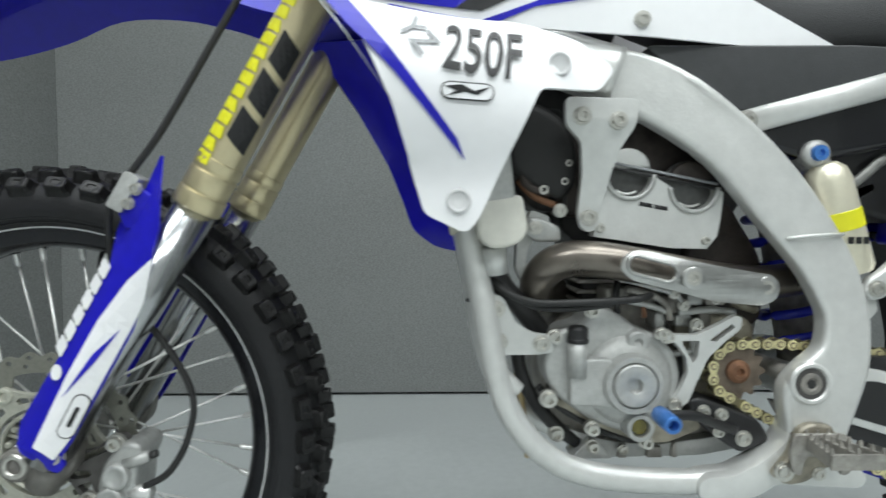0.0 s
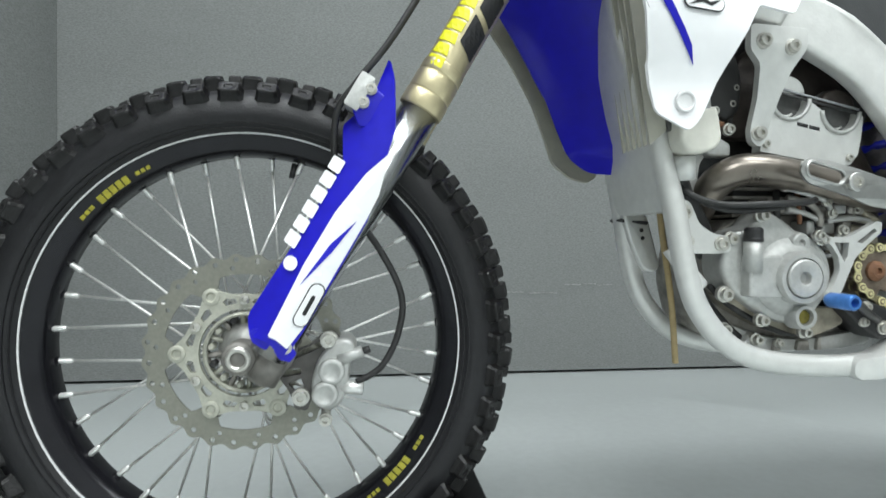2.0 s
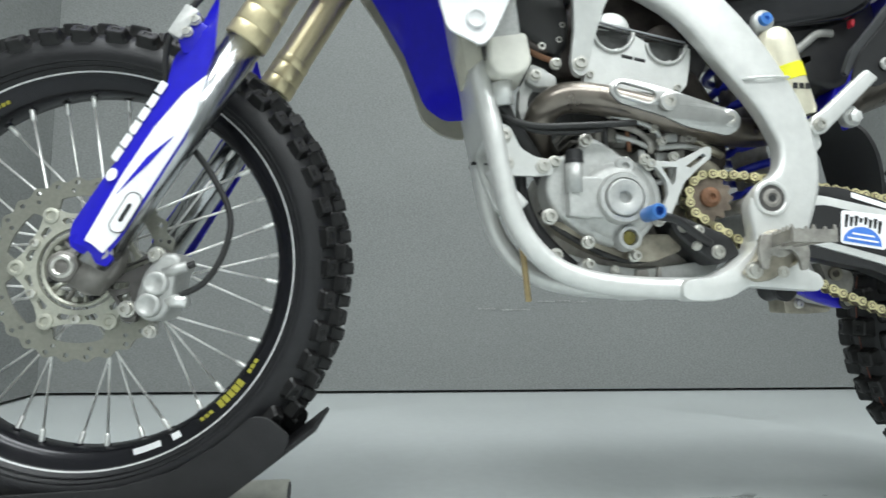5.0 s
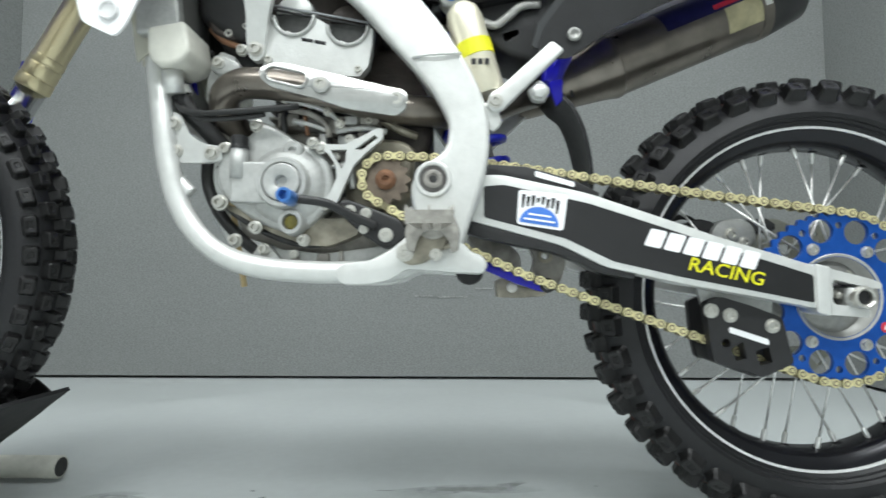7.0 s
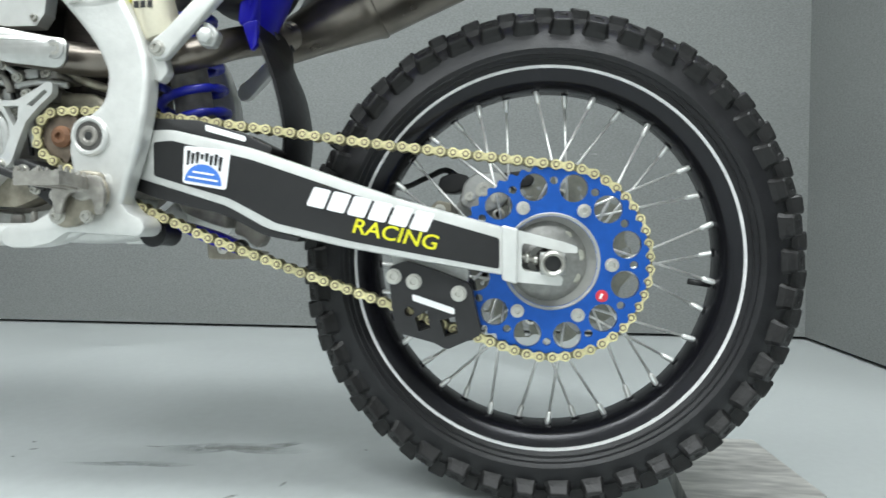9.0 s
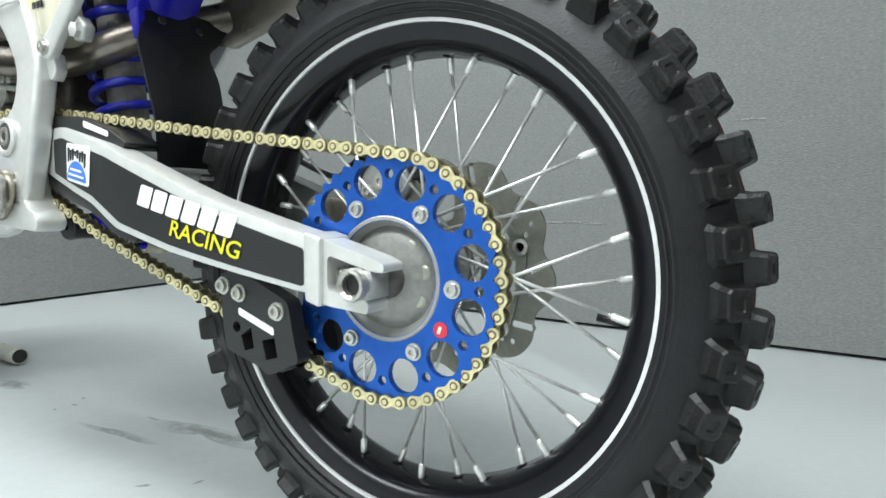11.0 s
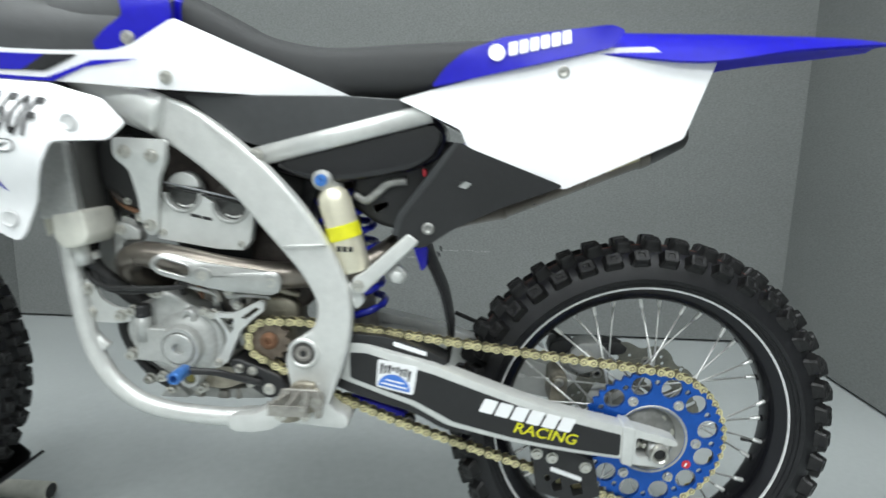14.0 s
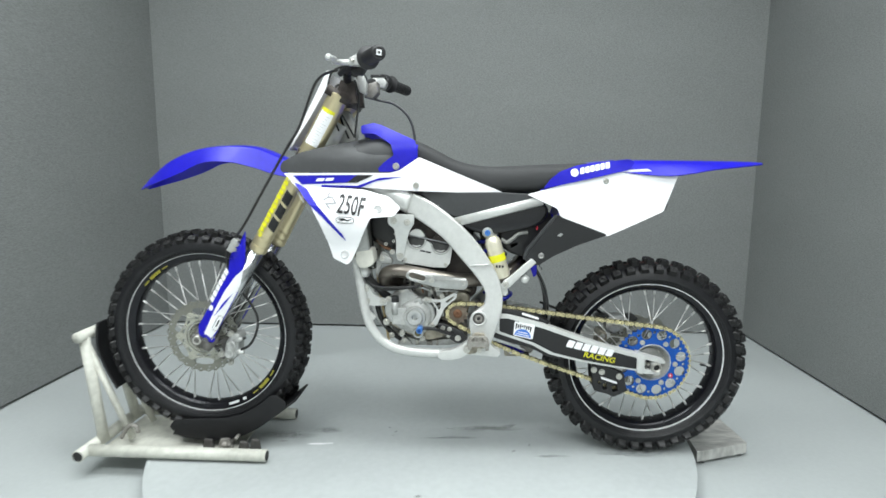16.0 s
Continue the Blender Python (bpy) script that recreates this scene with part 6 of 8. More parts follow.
# bar clamps with their cap bolts, kill switch and clutch wiring
for s in (-1, 1):
    y0 = -0.04 + s * 0.055
    cl_ = part("bar_clamp", slab(B(), [(-0.268, 1.2), (-0.268, 1.235), (-0.258, 1.265), (-0.252, 1.285), (-0.232, 1.29), (-0.214, 1.283), (-0.206, 1.262), (-0.21, 1.232), (-0.205, 1.2)], y0 - 0.016, y0 + 0.016, 0.007, 0.004), M_SOOTREFL, bar, "dark bar clamp")
    part("clamp_cap", slab(B(), [(-0.258, 1.27), (-0.252, 1.292), (-0.234, 1.298), (-0.214, 1.29), (-0.207, 1.268)], y0 - 0.0185, y0 + 0.0185, 0.006, 0.003), M_CAST, cl_)
    for x in (-0.252, -0.214):
        part("cap_bolt", cyl(B(), (x, y0, 1.28), (x, y0, 1.3), 0.006, seg=8), M_BOLT, cl_)
part("bar_pad", slab(B(), [(-0.255, 1.285), (-0.25, 1.312), (-0.215, 1.318), (-0.2, 1.3), (-0.205, 1.28)], -0.14, 0.06, 0.01, 0.008), M_BLACK, bar, "black bar pad")
part("kill_switch", slab(B(), [(-0.205, 1.275), (-0.2, 1.312), (-0.17, 1.316), (-0.16, 1.29), (-0.172, 1.272)], -0.2, -0.17, 0.006, 0.004), M_BLACK, bar)
part("cable_boot", tube(B(), spline([(-0.175, -0.2, 1.3), (-0.215, -0.185, 1.296), (-0.245, -0.16, 1.28)], 6), 0.0085, 10), M_BLACK, bar)
th0, th1 = Vector((-0.178, 0.215, 1.312)), Vector((-0.163, 0.25, 1.312))
part("throttle_housing", lathe(B(), [(0, -0.004), (0.022, -0.004), (0.027, 0.0), (0.029, 0.012), (0.028, 0.026), (0.02, 0.034), (0, 0.034)], th0, th1 - th0, 22), M_BLACK, bar, "rounded black throttle housing")
part("throttle_ring", lathe(B(), [(0.009, -0.004), (0.018, -0.004), (0.019, 0.003), (0.016, 0.009), (0.009, 0.006)], th0 - (th1 - th0).normalized() * 0.004, th1 - th0, 20, closed=True), M_ALU, bar, "pale throttle cable ring")
part("master_cylinder", slab(B(), [(-0.21, 1.285), (-0.205, 1.318), (-0.165, 1.322), (-0.15, 1.3), (-0.16, 1.28)], 0.15, 0.19, 0.006, 0.005), M_CAST, bar, "cast brake master cylinder")
part("master_lid", box(B(), -0.208, -0.158, 0.148, 0.192, 1.3185, 1.3265), M_BLACK, bar, smooth=False)
# triangular pale bracket and cables between bar and upper clamp
part("cable_bracket", slab(B(), [(-0.225, 1.25), (-0.205, 1.292), (-0.188, 1.29), (-0.176, 1.262), (-0.18, 1.228)], -0.095, -0.075, 0.005, 0.003), M_CAST, bar, "pale cast cable bracket")
part("ignition_box", slab(B(), [(-0.19, 1.225), (-0.18, 1.268), (-0.15, 1.275), (-0.148, 1.24), (-0.165, 1.222)], -0.06, -0.01, 0.006, 0.004), M_LUG, bar, "brown-grey bracket block")
for pts, r in (([(-0.2, -0.2, 1.3), (-0.26, -0.17, 1.29), (-0.285, -0.14, 1.25), (-0.27, -0.11, 1.2), (-0.24, -0.09, 1.14), (-0.22, -0.08, 1.1)], 0.003),
               ([(-0.19, 0.18, 1.3), (-0.24, 0.1, 1.29), (-0.28, 0.03, 1.25), (-0.28, -0.02, 1.18), (-0.25, -0.03, 1.1)], 0.0035),
               ([(-0.2, 0.2, 1.31), (-0.26, 0.12, 1.3), (-0.3, 0.02, 1.27), (-0.3, -0.06, 1.2), (-0.27, -0.08, 1.12)], 0.003),
               ([(-0.21, -0.12, 1.27), (-0.2, -0.1, 1.22), (-0.21, -0.09, 1.16), (-0.22, -0.08, 1.1)], 0.0032)):
    part("control_cable", tube(B(), spline(pts, 8), r, 8), M_HOSE, bar)
part("breather_hose", tube(B(), spline([(-0.195, -0.03, 1.232), (-0.15, -0.03, 1.22), (-0.104, -0.03, 1.209), (-0.065, -0.03, 1.18), (-0.045, -0.03, 1.147), (-0.036, -0.03, 1.105), (-0.034, -0.03, 1.085)], 8), 0.0042, 8), M_GREYPL, bike, "thin grey breather hose")
# far fork leg guard and pale head castings seen behind the near leg
part("head_casting", slab(B(), [(-0.285, 1.19), (-0.25, 1.188), (-0.226, 1.11), (-0.24, 1.08), (-0.3, 1.085), (-0.31, 1.125), (-0.278, 1.14)], -0.01, 0.03, 0.008, 0.005), M_CAST, frame_ob, "pale steering head casting")

# ---- bodywork ----
def nose(x):
    """How far the side panels swing outwards to pass the fork leg."""
    s = min(1, max(0, (-0.18 - x) / 0.22))
    return s * s * (3 - 2 * s)


def p1y(x, z):
    return -(0.15 + 0.068 * nose(x) - 0.045 * min(1, max(0, (x + 0.02) / 0.26)) - 0.35 * max(0, z - 1.0))


def p2y(x, z):
    s = min(1, max(0, (0.955 - z) / 0.2))
    swell = 0.032 * max(0, 1 - ((z - 0.872) / 0.09) ** 2) * min(1, max(0, (-0.04 - x) / 0.12))
    return -(0.158 + swell + 0.062 * nose(x) * (1 - s) + 0.03 * min(1, max(0, (0.955 - z) / 0.06)) + 0.024 * s * s * (3 - 2 * s) - 0.2 * max(0, x + 0.15) * (1 - s))


P1 = [(-0.406, 0.99), (-0.1, 0.992), (-0.07, 1.0), (-0.012, 1.04), (0.247, 0.934), (0.23, 0.93), (-0.03, 0.938), (-0.18, 0.947), (-0.363, 0.948)]
shroud = part("upper_shroud", shell(P1, p1y, 0.004, 0.006, 0.025), M_WHITE, bike, "white side shroud with blue graphics")
part("far_upper_shroud", mirror(shell(P1, p1y, 0.004, 0.006, 0.03)), M_WHITE, shroud)
P2 = [(-0.395, 0.976), (-0.352, 0.951), (-0.174, 0.942), (-0.1, 0.922), (-0.062, 0.889), (-0.082, 0.864), (-0.147, 0.861), (-0.176, 0.8), (-0.208, 0.73), (-0.221, 0.717), (-0.263, 0.737), (-0.279, 0.795), (-0.294, 0.845), (-0.325, 0.913)]
low = part("lower_shroud", shell(P2, p2y, 0.004, 0.008, 0.02), M_WHITE, bike, "white radiator shroud with blue, grey and black graphics")
part("far_lower_shroud", mirror(shell(P2, lambda x, z: -0.1 + 0.45 * (p2y(x, z) + 0.1), 0.004, 0.008, 0.03)), M_WHITE, low)
sticker("shroud_graphic", [(-0.376, 0.983), (-0.2, 0.985), (-0.23, 0.962), (-0.352, 0.957)], p1y, -0.0022, M_BLUE, shroud, "blue graphic", 0, 0.02)
sticker("shroud_graphic", [(-0.2, 0.985), (-0.15, 0.985), (-0.2, 0.962), (-0.23, 0.962)], p1y, -0.0022, M_BLACKPR, shroud, "", 0, 0.02)
sticker("shroud_graphic", [(-0.3, 0.955), (-0.2, 0.952), (-0.13, 0.977), (-0.06, 0.98), (-0.14, 0.968), (-0.19, 0.947), (-0.3, 0.949)], p1y, -0.0022, M_BLUE, shroud, "blue zigzag stripe", 0, 0.02)
bars("shroud_lettering", (-0.315, 0.966), (-0.265, 0.968), 0.009, 2, M_WHITE, p1y, -0.003, shroud, "", 0.5)
sticker("lower_graphic", [(-0.374, 0.964), (-0.352, 0.954), (-0.335, 0.945), (-0.23, 0.81), (-0.222, 0.79), (-0.29, 0.87), (-0.335, 0.915)], p2y, -0.0024, M_BLUE, low, "tapering blue streak", 0, 0.02)
sticker("lower_graphic", [(-0.388, 0.973), (-0.382, 0.966), (-0.34, 0.91), (-0.29, 0.84), (-0.345, 0.92)], p2y, -0.003, M_GREYPR, low, "thin grey streak", 0, 0.02)
draped("YZ", 0.036, M_GREYPR, low, -0.291, 0.921, math.radians(-52), p2y, -0.0032, "grey model letters set aslant", 0.0, 0.95)
draped("250F", 0.076, M_BLACKPR, low, -0.2465, 0.8775, math.radians(-8), p2y, -0.0032, "tall black number print", -0.05, 0.53)
sticker("lower_graphic", slot(-0.238, 0.8555, -0.203, 0.854, 0.0088), p2y, -0.0026, M_BLACKPR, low, "thin black oval badge", 0, 0.02)
sticker("lower_graphic", slot(-0.238, 0.8555, -0.203, 0.854, 0.0074), p2y, -0.0034, M_WHITE, low, "", 0, 0.02)
sticker("lower_graphic", [(-0.243, 0.859), (-0.226, 0.861), (-0.214, 0.855), (-0.199, 0.859), (-0.211, 0.851), (-0.223, 0.854), (-0.241, 0.85), (-0.231, 0.855)], p2y, -0.0042, M_BLACKPR, low, "", 0, 0.02)
for x, z, r in ((-0.228, 0.75, 0.0075), (-0.127, 0.887, 0.0075)):
    y = p2y(x, z)
    part("shroud_bolt", lathe(B(), [(0, 0.0006), (r * 0.5, 0.0006), (r * 1.1, 0.0012), (r * 1.35, 0.0032), (r * 1.55, 0.003), (r * 1.7, 0)], (x, y - 0.001, z), (0, -1, 0), 22), M_STRIPE, low, "pale recessed fixing")
bm = []
bolt(bm, -0.02, p1y(-0.02, 0.955) - 0.002, 0.955, 0.007, 0.004)
fasten(bm, shroud, "panel_screw")

# blue air scoop in front of the radiator
def scoop_y(x, z):
    """Its front edge lies near the middle plane and it sweeps outwards to the rear."""
    edge = [(0.69, -0.27), (0.72, -0.305), (0.825, -0.32), (0.9, -0.363), (0.94, -0.41), (1.0, -0.45)]
    e = edge[0][1] if z < 0.69 else edge[-1][1]
    for (z0, x0), (z1, x1) in zip(edge, edge[1:]):
        if z0 <= z <= z1:
            e = x0 + (x1 - x0) * (z - z0) / (z1 - z0)
    return 0.03 - 0.95 * min(0.16, max(0, x - e - 0.014))


SC = [(-0.434, 0.985), (-0.394, 0.935), (-0.36, 0.885), (-0.317, 0.81), (-0.295, 0.755), (-0.282, 0.718), (-0.25, 0.694), (-0.215, 0.688), (-0.196, 0.7), (-0.19, 0.724), (-0.23, 0.84), (-0.262, 0.95)]
scoop = part("air_scoop", shell(SC, scoop_y, 0.005, 0.012, 0.02), M_BLUE, bike, "blue plastic air scoop beside the radiator")
part("far_scoop", shell([(x, z) for x, z in SC], lambda x, z: 0.1 - 0.3 * scoop_y(x, z), 0.005, 0.012, 0.03), M_RADPL, scoop, "pale inner side of the far air scoop")
for y0, y1, far in ((-0.145, -0.06, False), (0.0, 0.085, True)):
    rad = part("radiator", slab(B(), [(-0.235, 0.94), (-0.175, 0.93), (-0.165, 0.735), (-0.21, 0.73)], y0, y1, 0.006, 0.004), M_RADI, bike, "grey aluminium radiator with louvres")
    for k in range(6):
        y = y0 + 0.004 + 0.015 * k
        part("louvre", slab(B(), [(-0.268, 0.93), (-0.225, 0.93), (-0.2, 0.74), (-0.232, 0.712)], y, y + 0.003, 0.002, 0.0008), M_RADPL, rad, "cream plastic radiator louvre")
    part("radiator_tank", slab(B(), [(-0.212, 0.765), (-0.155, 0.772), (-0.15, 0.715), (-0.165, 0.7), (-0.198, 0.697), (-0.212, 0.712)], y0 - 0.008, y1, 0.01, 0.008), M_TANK, rad, "cream-white radiator end tank") if far else part("radiator_tank", slab(B(), [(-0.206, 0.752), (-0.155, 0.76), (-0.148, 0.72), (-0.155, 0.707), (-0.172, 0.7), (-0.192, 0.699), (-0.204, 0.712)], -0.166, -0.09, 0.008, 0.006, 3), M_TANK, rad, "cream-white radiator end tank")
    if not far:
        part("radiator_side", slab(B(), [(-0.225, 0.86), (-0.175, 0.86), (-0.162, 0.752), (-0.222, 0.742)], -0.165, -0.147, 0.006, 0.004), M_CAST, rad, "pale grey radiator side plate")
    part("radiator_neck", cyl(B(), (-0.184, y0 + 0.005, 0.7), (-0.18, y0 + 0.01, 0.67), 0.0135), M_ALU, rad)

# tank cover, blue trim, seat
tank = part("tank_cover", loft(smooth_rows([(-0.305, 1.05, 0.985, 0.06), (-0.295, 1.062, 0.975, 0.09), (-0.26, 1.076, 0.97, 0.108), (-0.17, 1.098, 0.96, 0.1), (-0.1, 1.104, 0.96, 0.088), (-0.03, 1.09, 0.95, 0.085)]), 20, 3.0), M_GREYPL, bike, "grey-black plastic tank and airbox cover")


def cheek_y(x, z):
    return -(0.124 + 0.024 * min(1, max(0, (-0.09 - x) / 0.13)) + 0.062 * nose(x) - 0.11 * max(0, z - 1.0) - (0.05 - 0.03 * nose(x)) * min(1, max(0, (z - 1.03) / 0.06)) ** 2)


CHK = [(-0.412, 0.992), (-0.418, 1.006), (-0.412, 1.022), (-0.362, 1.05), (-0.28, 1.0735), (-0.205, 1.092), (-0.165, 1.106), (-0.1, 1.1), (-0.055, 1.06), (-0.07, 1.01), (-0.12, 0.992)]
part("tank_cheek", shell(CHK, cheek_y, 0.006, 0.01, 0.02), M_GREYPL, tank)
part("far_cheek", mirror(shell(CHK, cheek_y, 0.006, 0.01, 0.02)), M_GREYPL, tank)


def trim_y(x, z):
    return -0.132 + 0.9 * max(0, z - 1.06) ** 1.2


TR = [(-0.197, 1.136), (-0.16, 1.146), (-0.134, 1.139), (-0.026, 1.091), (-0.016, 1.042), (-0.074, 0.996), (-0.149, 0.994), (-0.121, 1.023), (-0.09, 1.045), (-0.1, 1.08), (-0.152, 1.111), (-0.194, 1.112)]
trim = part("tank_trim", shell(TR, trim_y, 0.006, 0.005, 0.02), M_BLUE, bike, "glossy blue tank side trim")
part("far_trim", mirror(shell(TR, trim_y, 0.006, 0.008, 0.03)), M_BLUE, trim)
bm = []
bolt(bm, -0.083, -0.135, 1.012, 0.008, 0.005)
fasten(bm, trim, "trim_bolt")
part("tank_bridge", loft(smooth_rows([(-0.19, 1.13, 1.1, 0.05), (-0.1, 1.112, 1.05, 0.06), (-0.02, 1.085, 1.02, 0.07)]), 16, 3), M_BLUE, trim)
seat = part("seat", loft(smooth_rows([(-0.06, 1.1, 1.05, 0.05), (-0.02, 1.09, 1.0, 0.065), (0.05, 1.056, 0.97, 0.068), (0.11, 1.028, 0.95, 0.07), (0.2, 1.013, 0.93, 0.078), (0.32, 1.018, 0.93, 0.09), (0.45, 1.024, 0.945, 0.092), (0.58, 1.028, 0.98, 0.08), (0.66, 1.026, 1.0, 0.06)]), 24, 3.2), M_SEAT, bike, "black textured vinyl seat")

# rear fender, side plates
rf = part("rear_fender", fender(smooth_rows([(0.36, 0.97, 0.03, 0.085), (0.48, 1.02, 0.03, 0.095), (0.6, 1.034, 0.036, 0.098), (0.75, 1.036, 0.046, 0.095), (0.88, 1.035, 0.026, 0.08), (0.98, 1.034, 0.014, 0.06), (1.045, 1.031, 0.004, 0.03)])), M_BLUE, bike, "blue plastic rear fender")


def rb_y(x, z):
    return -0.138 + 0.012 * min(1, max(0, (z - 0.98) / 0.05))


RB = [(0.365, 0.947), (0.385, 0.975), (0.415, 1.0), (0.47, 1.02), (0.62, 1.038), (0.64, 1.03), (0.62, 1.006), (0.5, 0.978)]
part("fender_side", shell(RB, rb_y, 0.004, 0.008, 0.02), M_BLUE, rf)
part("far_fender_side", mirror(shell(RB, rb_y, 0.004, 0.008, 0.03)), M_BLUE, rf)
bars("fender_lettering", (0.475, 0.992), (0.565, 1.012), 0.0185, 6, M_WHITE, rb_y, -0.002, rf, "white block lettering", 0.2, 0.16)
sticker("fender_badge", circle(0.458, 0.997, 0.012, 18), rb_y, -0.002, M_WHITE, rf, "", 0, 0.02)


def sp_y(x, z):
    return -0.128 - 0.022 * min(1, max(0, (0.99 - z) / 0.15)) + 0.02 * max(0, (x - 0.6) / 0.18)


SP = [(0.318, 0.93), (0.45, 0.968), (0.614, 1.006), (0.68, 1.01), (0.705, 0.996), (0.776, 0.994), (0.73, 0.882), (0.56, 0.806), (0.42, 0.862), (0.41, 0.888)]
side = part("side_plate", shell(SP, sp_y, 0.004, 0.006, 0.025), M_WHITE, bike, "plain white side number plate")
part("far_plate", mirror(shell(SP, sp_y, 0.004, 0.006, 0.03)), M_WHITE, side)
bm = B()
lathe_into(bm, [(0, 0), (0.0085, 0), (0.008, 0.002), (0.006, 0.003), (0.004, 0.0015), (0, 0.0015)], (0.554, sp_y(0.554, 0.972) - 0.001, 0.972), (0, -1, 0), 18)
part("plate_screw", bm, M_BOLT, side)


def bg_y(x, z):
    return -0.14 - 0.02 * min(1, max(0, (z - 0.72) / 0.12))


BG = [(0.41, 0.872), (0.425, 0.862), (0.56, 0.811), (0.545, 0.805), (0.474, 0.778), (0.401, 0.742), (0.36, 0.713), (0.322, 0.712), (0.317, 0.726), (0.327, 0.757), (0.36, 0.8), (0.388, 0.84)]
part("lower_panel", shell(BG, bg_y, 0.004, 0.008, 0.02), M_BLACK, side, "black plastic heel panel")
bm = B()
lathe_into(bm, [(0, 0), (0.0095, 0), (0.0095, 0.002), (0.0075, 0.004), (0.005, 0.004), (0.004, 0.002), (0, 0.002)], (0.365, bg_y(0.365, 0.743) - 0.001, 0.743), (0, -1, 0), 18)
part("panel_bolt", bm, M_HUB, side)
EDGE = [(0.317, 0.728), (0.33, 0.76), (0.363, 0.803), (0.391, 0.843), (0.412, 0.868), (0.402, 0.871), (0.382, 0.846), (0.352, 0.806), (0.318, 0.762), (0.309, 0.732)]
part("panel_edge", shell(EDGE, lambda x, z: bg_y(x, z) + 0.006, 0.008, 0.003, 0.02), M_GREYPL, side, "grey worn edge of the heel panel")
# the slot isn't cut; a black patch paints the shade in it
sticker("panel_slot_shade", [(0.394, 0.81), (0.404, 0.816), (0.416, 0.814), (0.41, 0.806)], bg_y, -0.0012, M_BLACKPR, side, "black patch painted as the shade in a heel panel slot", 0.001)
sticker("panel_mark", [(0.409, 0.807), (0.419, 0.8155), (0.428, 0.812), (0.42, 0.804)], bg_y, -0.0016, M_CAST, side, "small grey clip", 0.001)
# airbox side cover and rear frame
ab = part("airbox_cover", slab(B(), [(-0.01, 0.933), (0.24, 0.935), (0.335, 0.93), (0.362, 0.916), (0.2, 0.878), (0.112, 0.857), (0.072, 0.868)], -0.13, 0.07, 0.012, 0.01, 3), M_GREYPL, bike, "grey-black plastic side cover under the seat")
sf = None
for s in (-1, 1):
    a = part("subframe", tube(B(), [(0.1, YC + s * 0.1, 0.842), (0.365, YC + s * 0.1, 0.912)], 0.0145, 14, 0.55), M_ALU, bike if sf is None else sf, "" if sf else "silver aluminium rear subframe")
    sf = sf or a
    strut = slab(B(), [(0.246, 0.648), (0.252, 0.664), (0.266, 0.672), (0.335, 0.735), (0.352, 0.722), (0.284, 0.656), (0.268, 0.64), (0.254, 0.638)], -0.147, -0.134, 0.005, 0.003)
    part("subframe_strut", strut if s < 0 else mirror(strut), M_ALU, sf)
    part("strut_upper", tube(B(), [(0.34, YC + s * 0.095, 0.725), (0.42, YC + s * 0.09, 0.86)], 0.01, 10, 0.6), M_ALU, sf)
    bm = []
    bolt(bm, 0.105, YC + s * 0.113, 0.845, 0.009, 0.006, s)
    bolt(bm, 0.259, YC + s * 0.117, 0.652, 0.0075, 0.006, s)
    fasten(bm, sf, "subframe_bolt")
part("airbox_body", slab(B(), [(0.12, 0.85), (0.34, 0.908), (0.372, 0.905), (0.386, 0.89), (0.387, 0.868), (0.372, 0.842), (0.34, 0.826), (0.2, 0.8), (0.12, 0.82)], -0.118, 0.05, 0.012, 0.012, 3), M_AIRBOX, bike, "glossy black plastic airbox")
# dark boot, blue inner wall and clamp between shock and heel panel
part("intake_boot", slab(B(), [(0.235, 0.77), (0.24, 0.83), (0.4, 0.875), (0.412, 0.82), (0.37, 0.745), (0.335, 0.725), (0.275, 0.74)], -0.09, 0.01, 0.015, 0.01), M_BLACK, ab, "black rubber intake boot")
part("inner_wall", slab(B(), [(0.33, 0.7), (0.345, 0.79), (0.385, 0.872), (0.408, 0.866), (0.372, 0.78), (0.352, 0.7)], -0.085, -0.05, 0.008, 0.004), M_BLUE, ab, "dark blue inner fender wall")
part("boot_clamp", tube(B(), spline([(0.244, -0.094, 0.787), (0.262, -0.1, 0.778), (0.28, -0.1, 0.79), (0.3, -0.1, 0.806), (0.327, -0.096, 0.81)], 5), 0.0065, 10, 0.6), M_HUB, ab, "silver boot clamp")
# inner fender and mud flap
def flap_shell(rows, bow):
    """A panel across the bike; rows: x, z, middle and half width."""
    bm = B()
    grid = [[bm.verts.new((x - bow * (k / 4 - 1) ** 2, yc + w * (k / 4 - 1), z)) for k in range(9)] for x, z, yc, w in smooth_rows(rows, 5)]
    for a, b in zip(grid, grid[1:]):
        for j in range(8):
            bm.faces.new((a[j], a[j + 1], b[j + 1], b[j]))
    bmesh.ops.recalc_face_normals(bm, faces=bm.faces)
    bmesh.ops.solidify(bm, geom=bm.faces[:], thickness=0.005)
    return bm


flap = part("mud_flap", flap_shell([(0.353, 0.716, -0.008, 0.068), (0.366, 0.685, -0.025, 0.058), (0.38, 0.66, -0.046, 0.051), (0.396, 0.62, -0.046, 0.054), (0.406, 0.56, -0.044, 0.05), (0.4, 0.505, -0.042, 0.046)], 0.006), M_RUBBER, bike, "black rubber mud flap")
part("inner_fender", flap_shell([(0.45, 0.89, YC, 0.09), (0.425, 0.835, -0.035, 0.072), (0.395, 0.777, -0.042, 0.058), (0.374, 0.735, -0.04, 0.049), (0.359, 0.702, -0.039, 0.041)], 0.02), M_BLUE, flap, "blue plastic inner fender")
part("fender_tab", slab(B(), [(0.338, 0.7), (0.36, 0.705), (0.359, 0.672), (0.35, 0.664)], -0.087, -0.078, 0.004, 0.002), M_BLUE, flap)
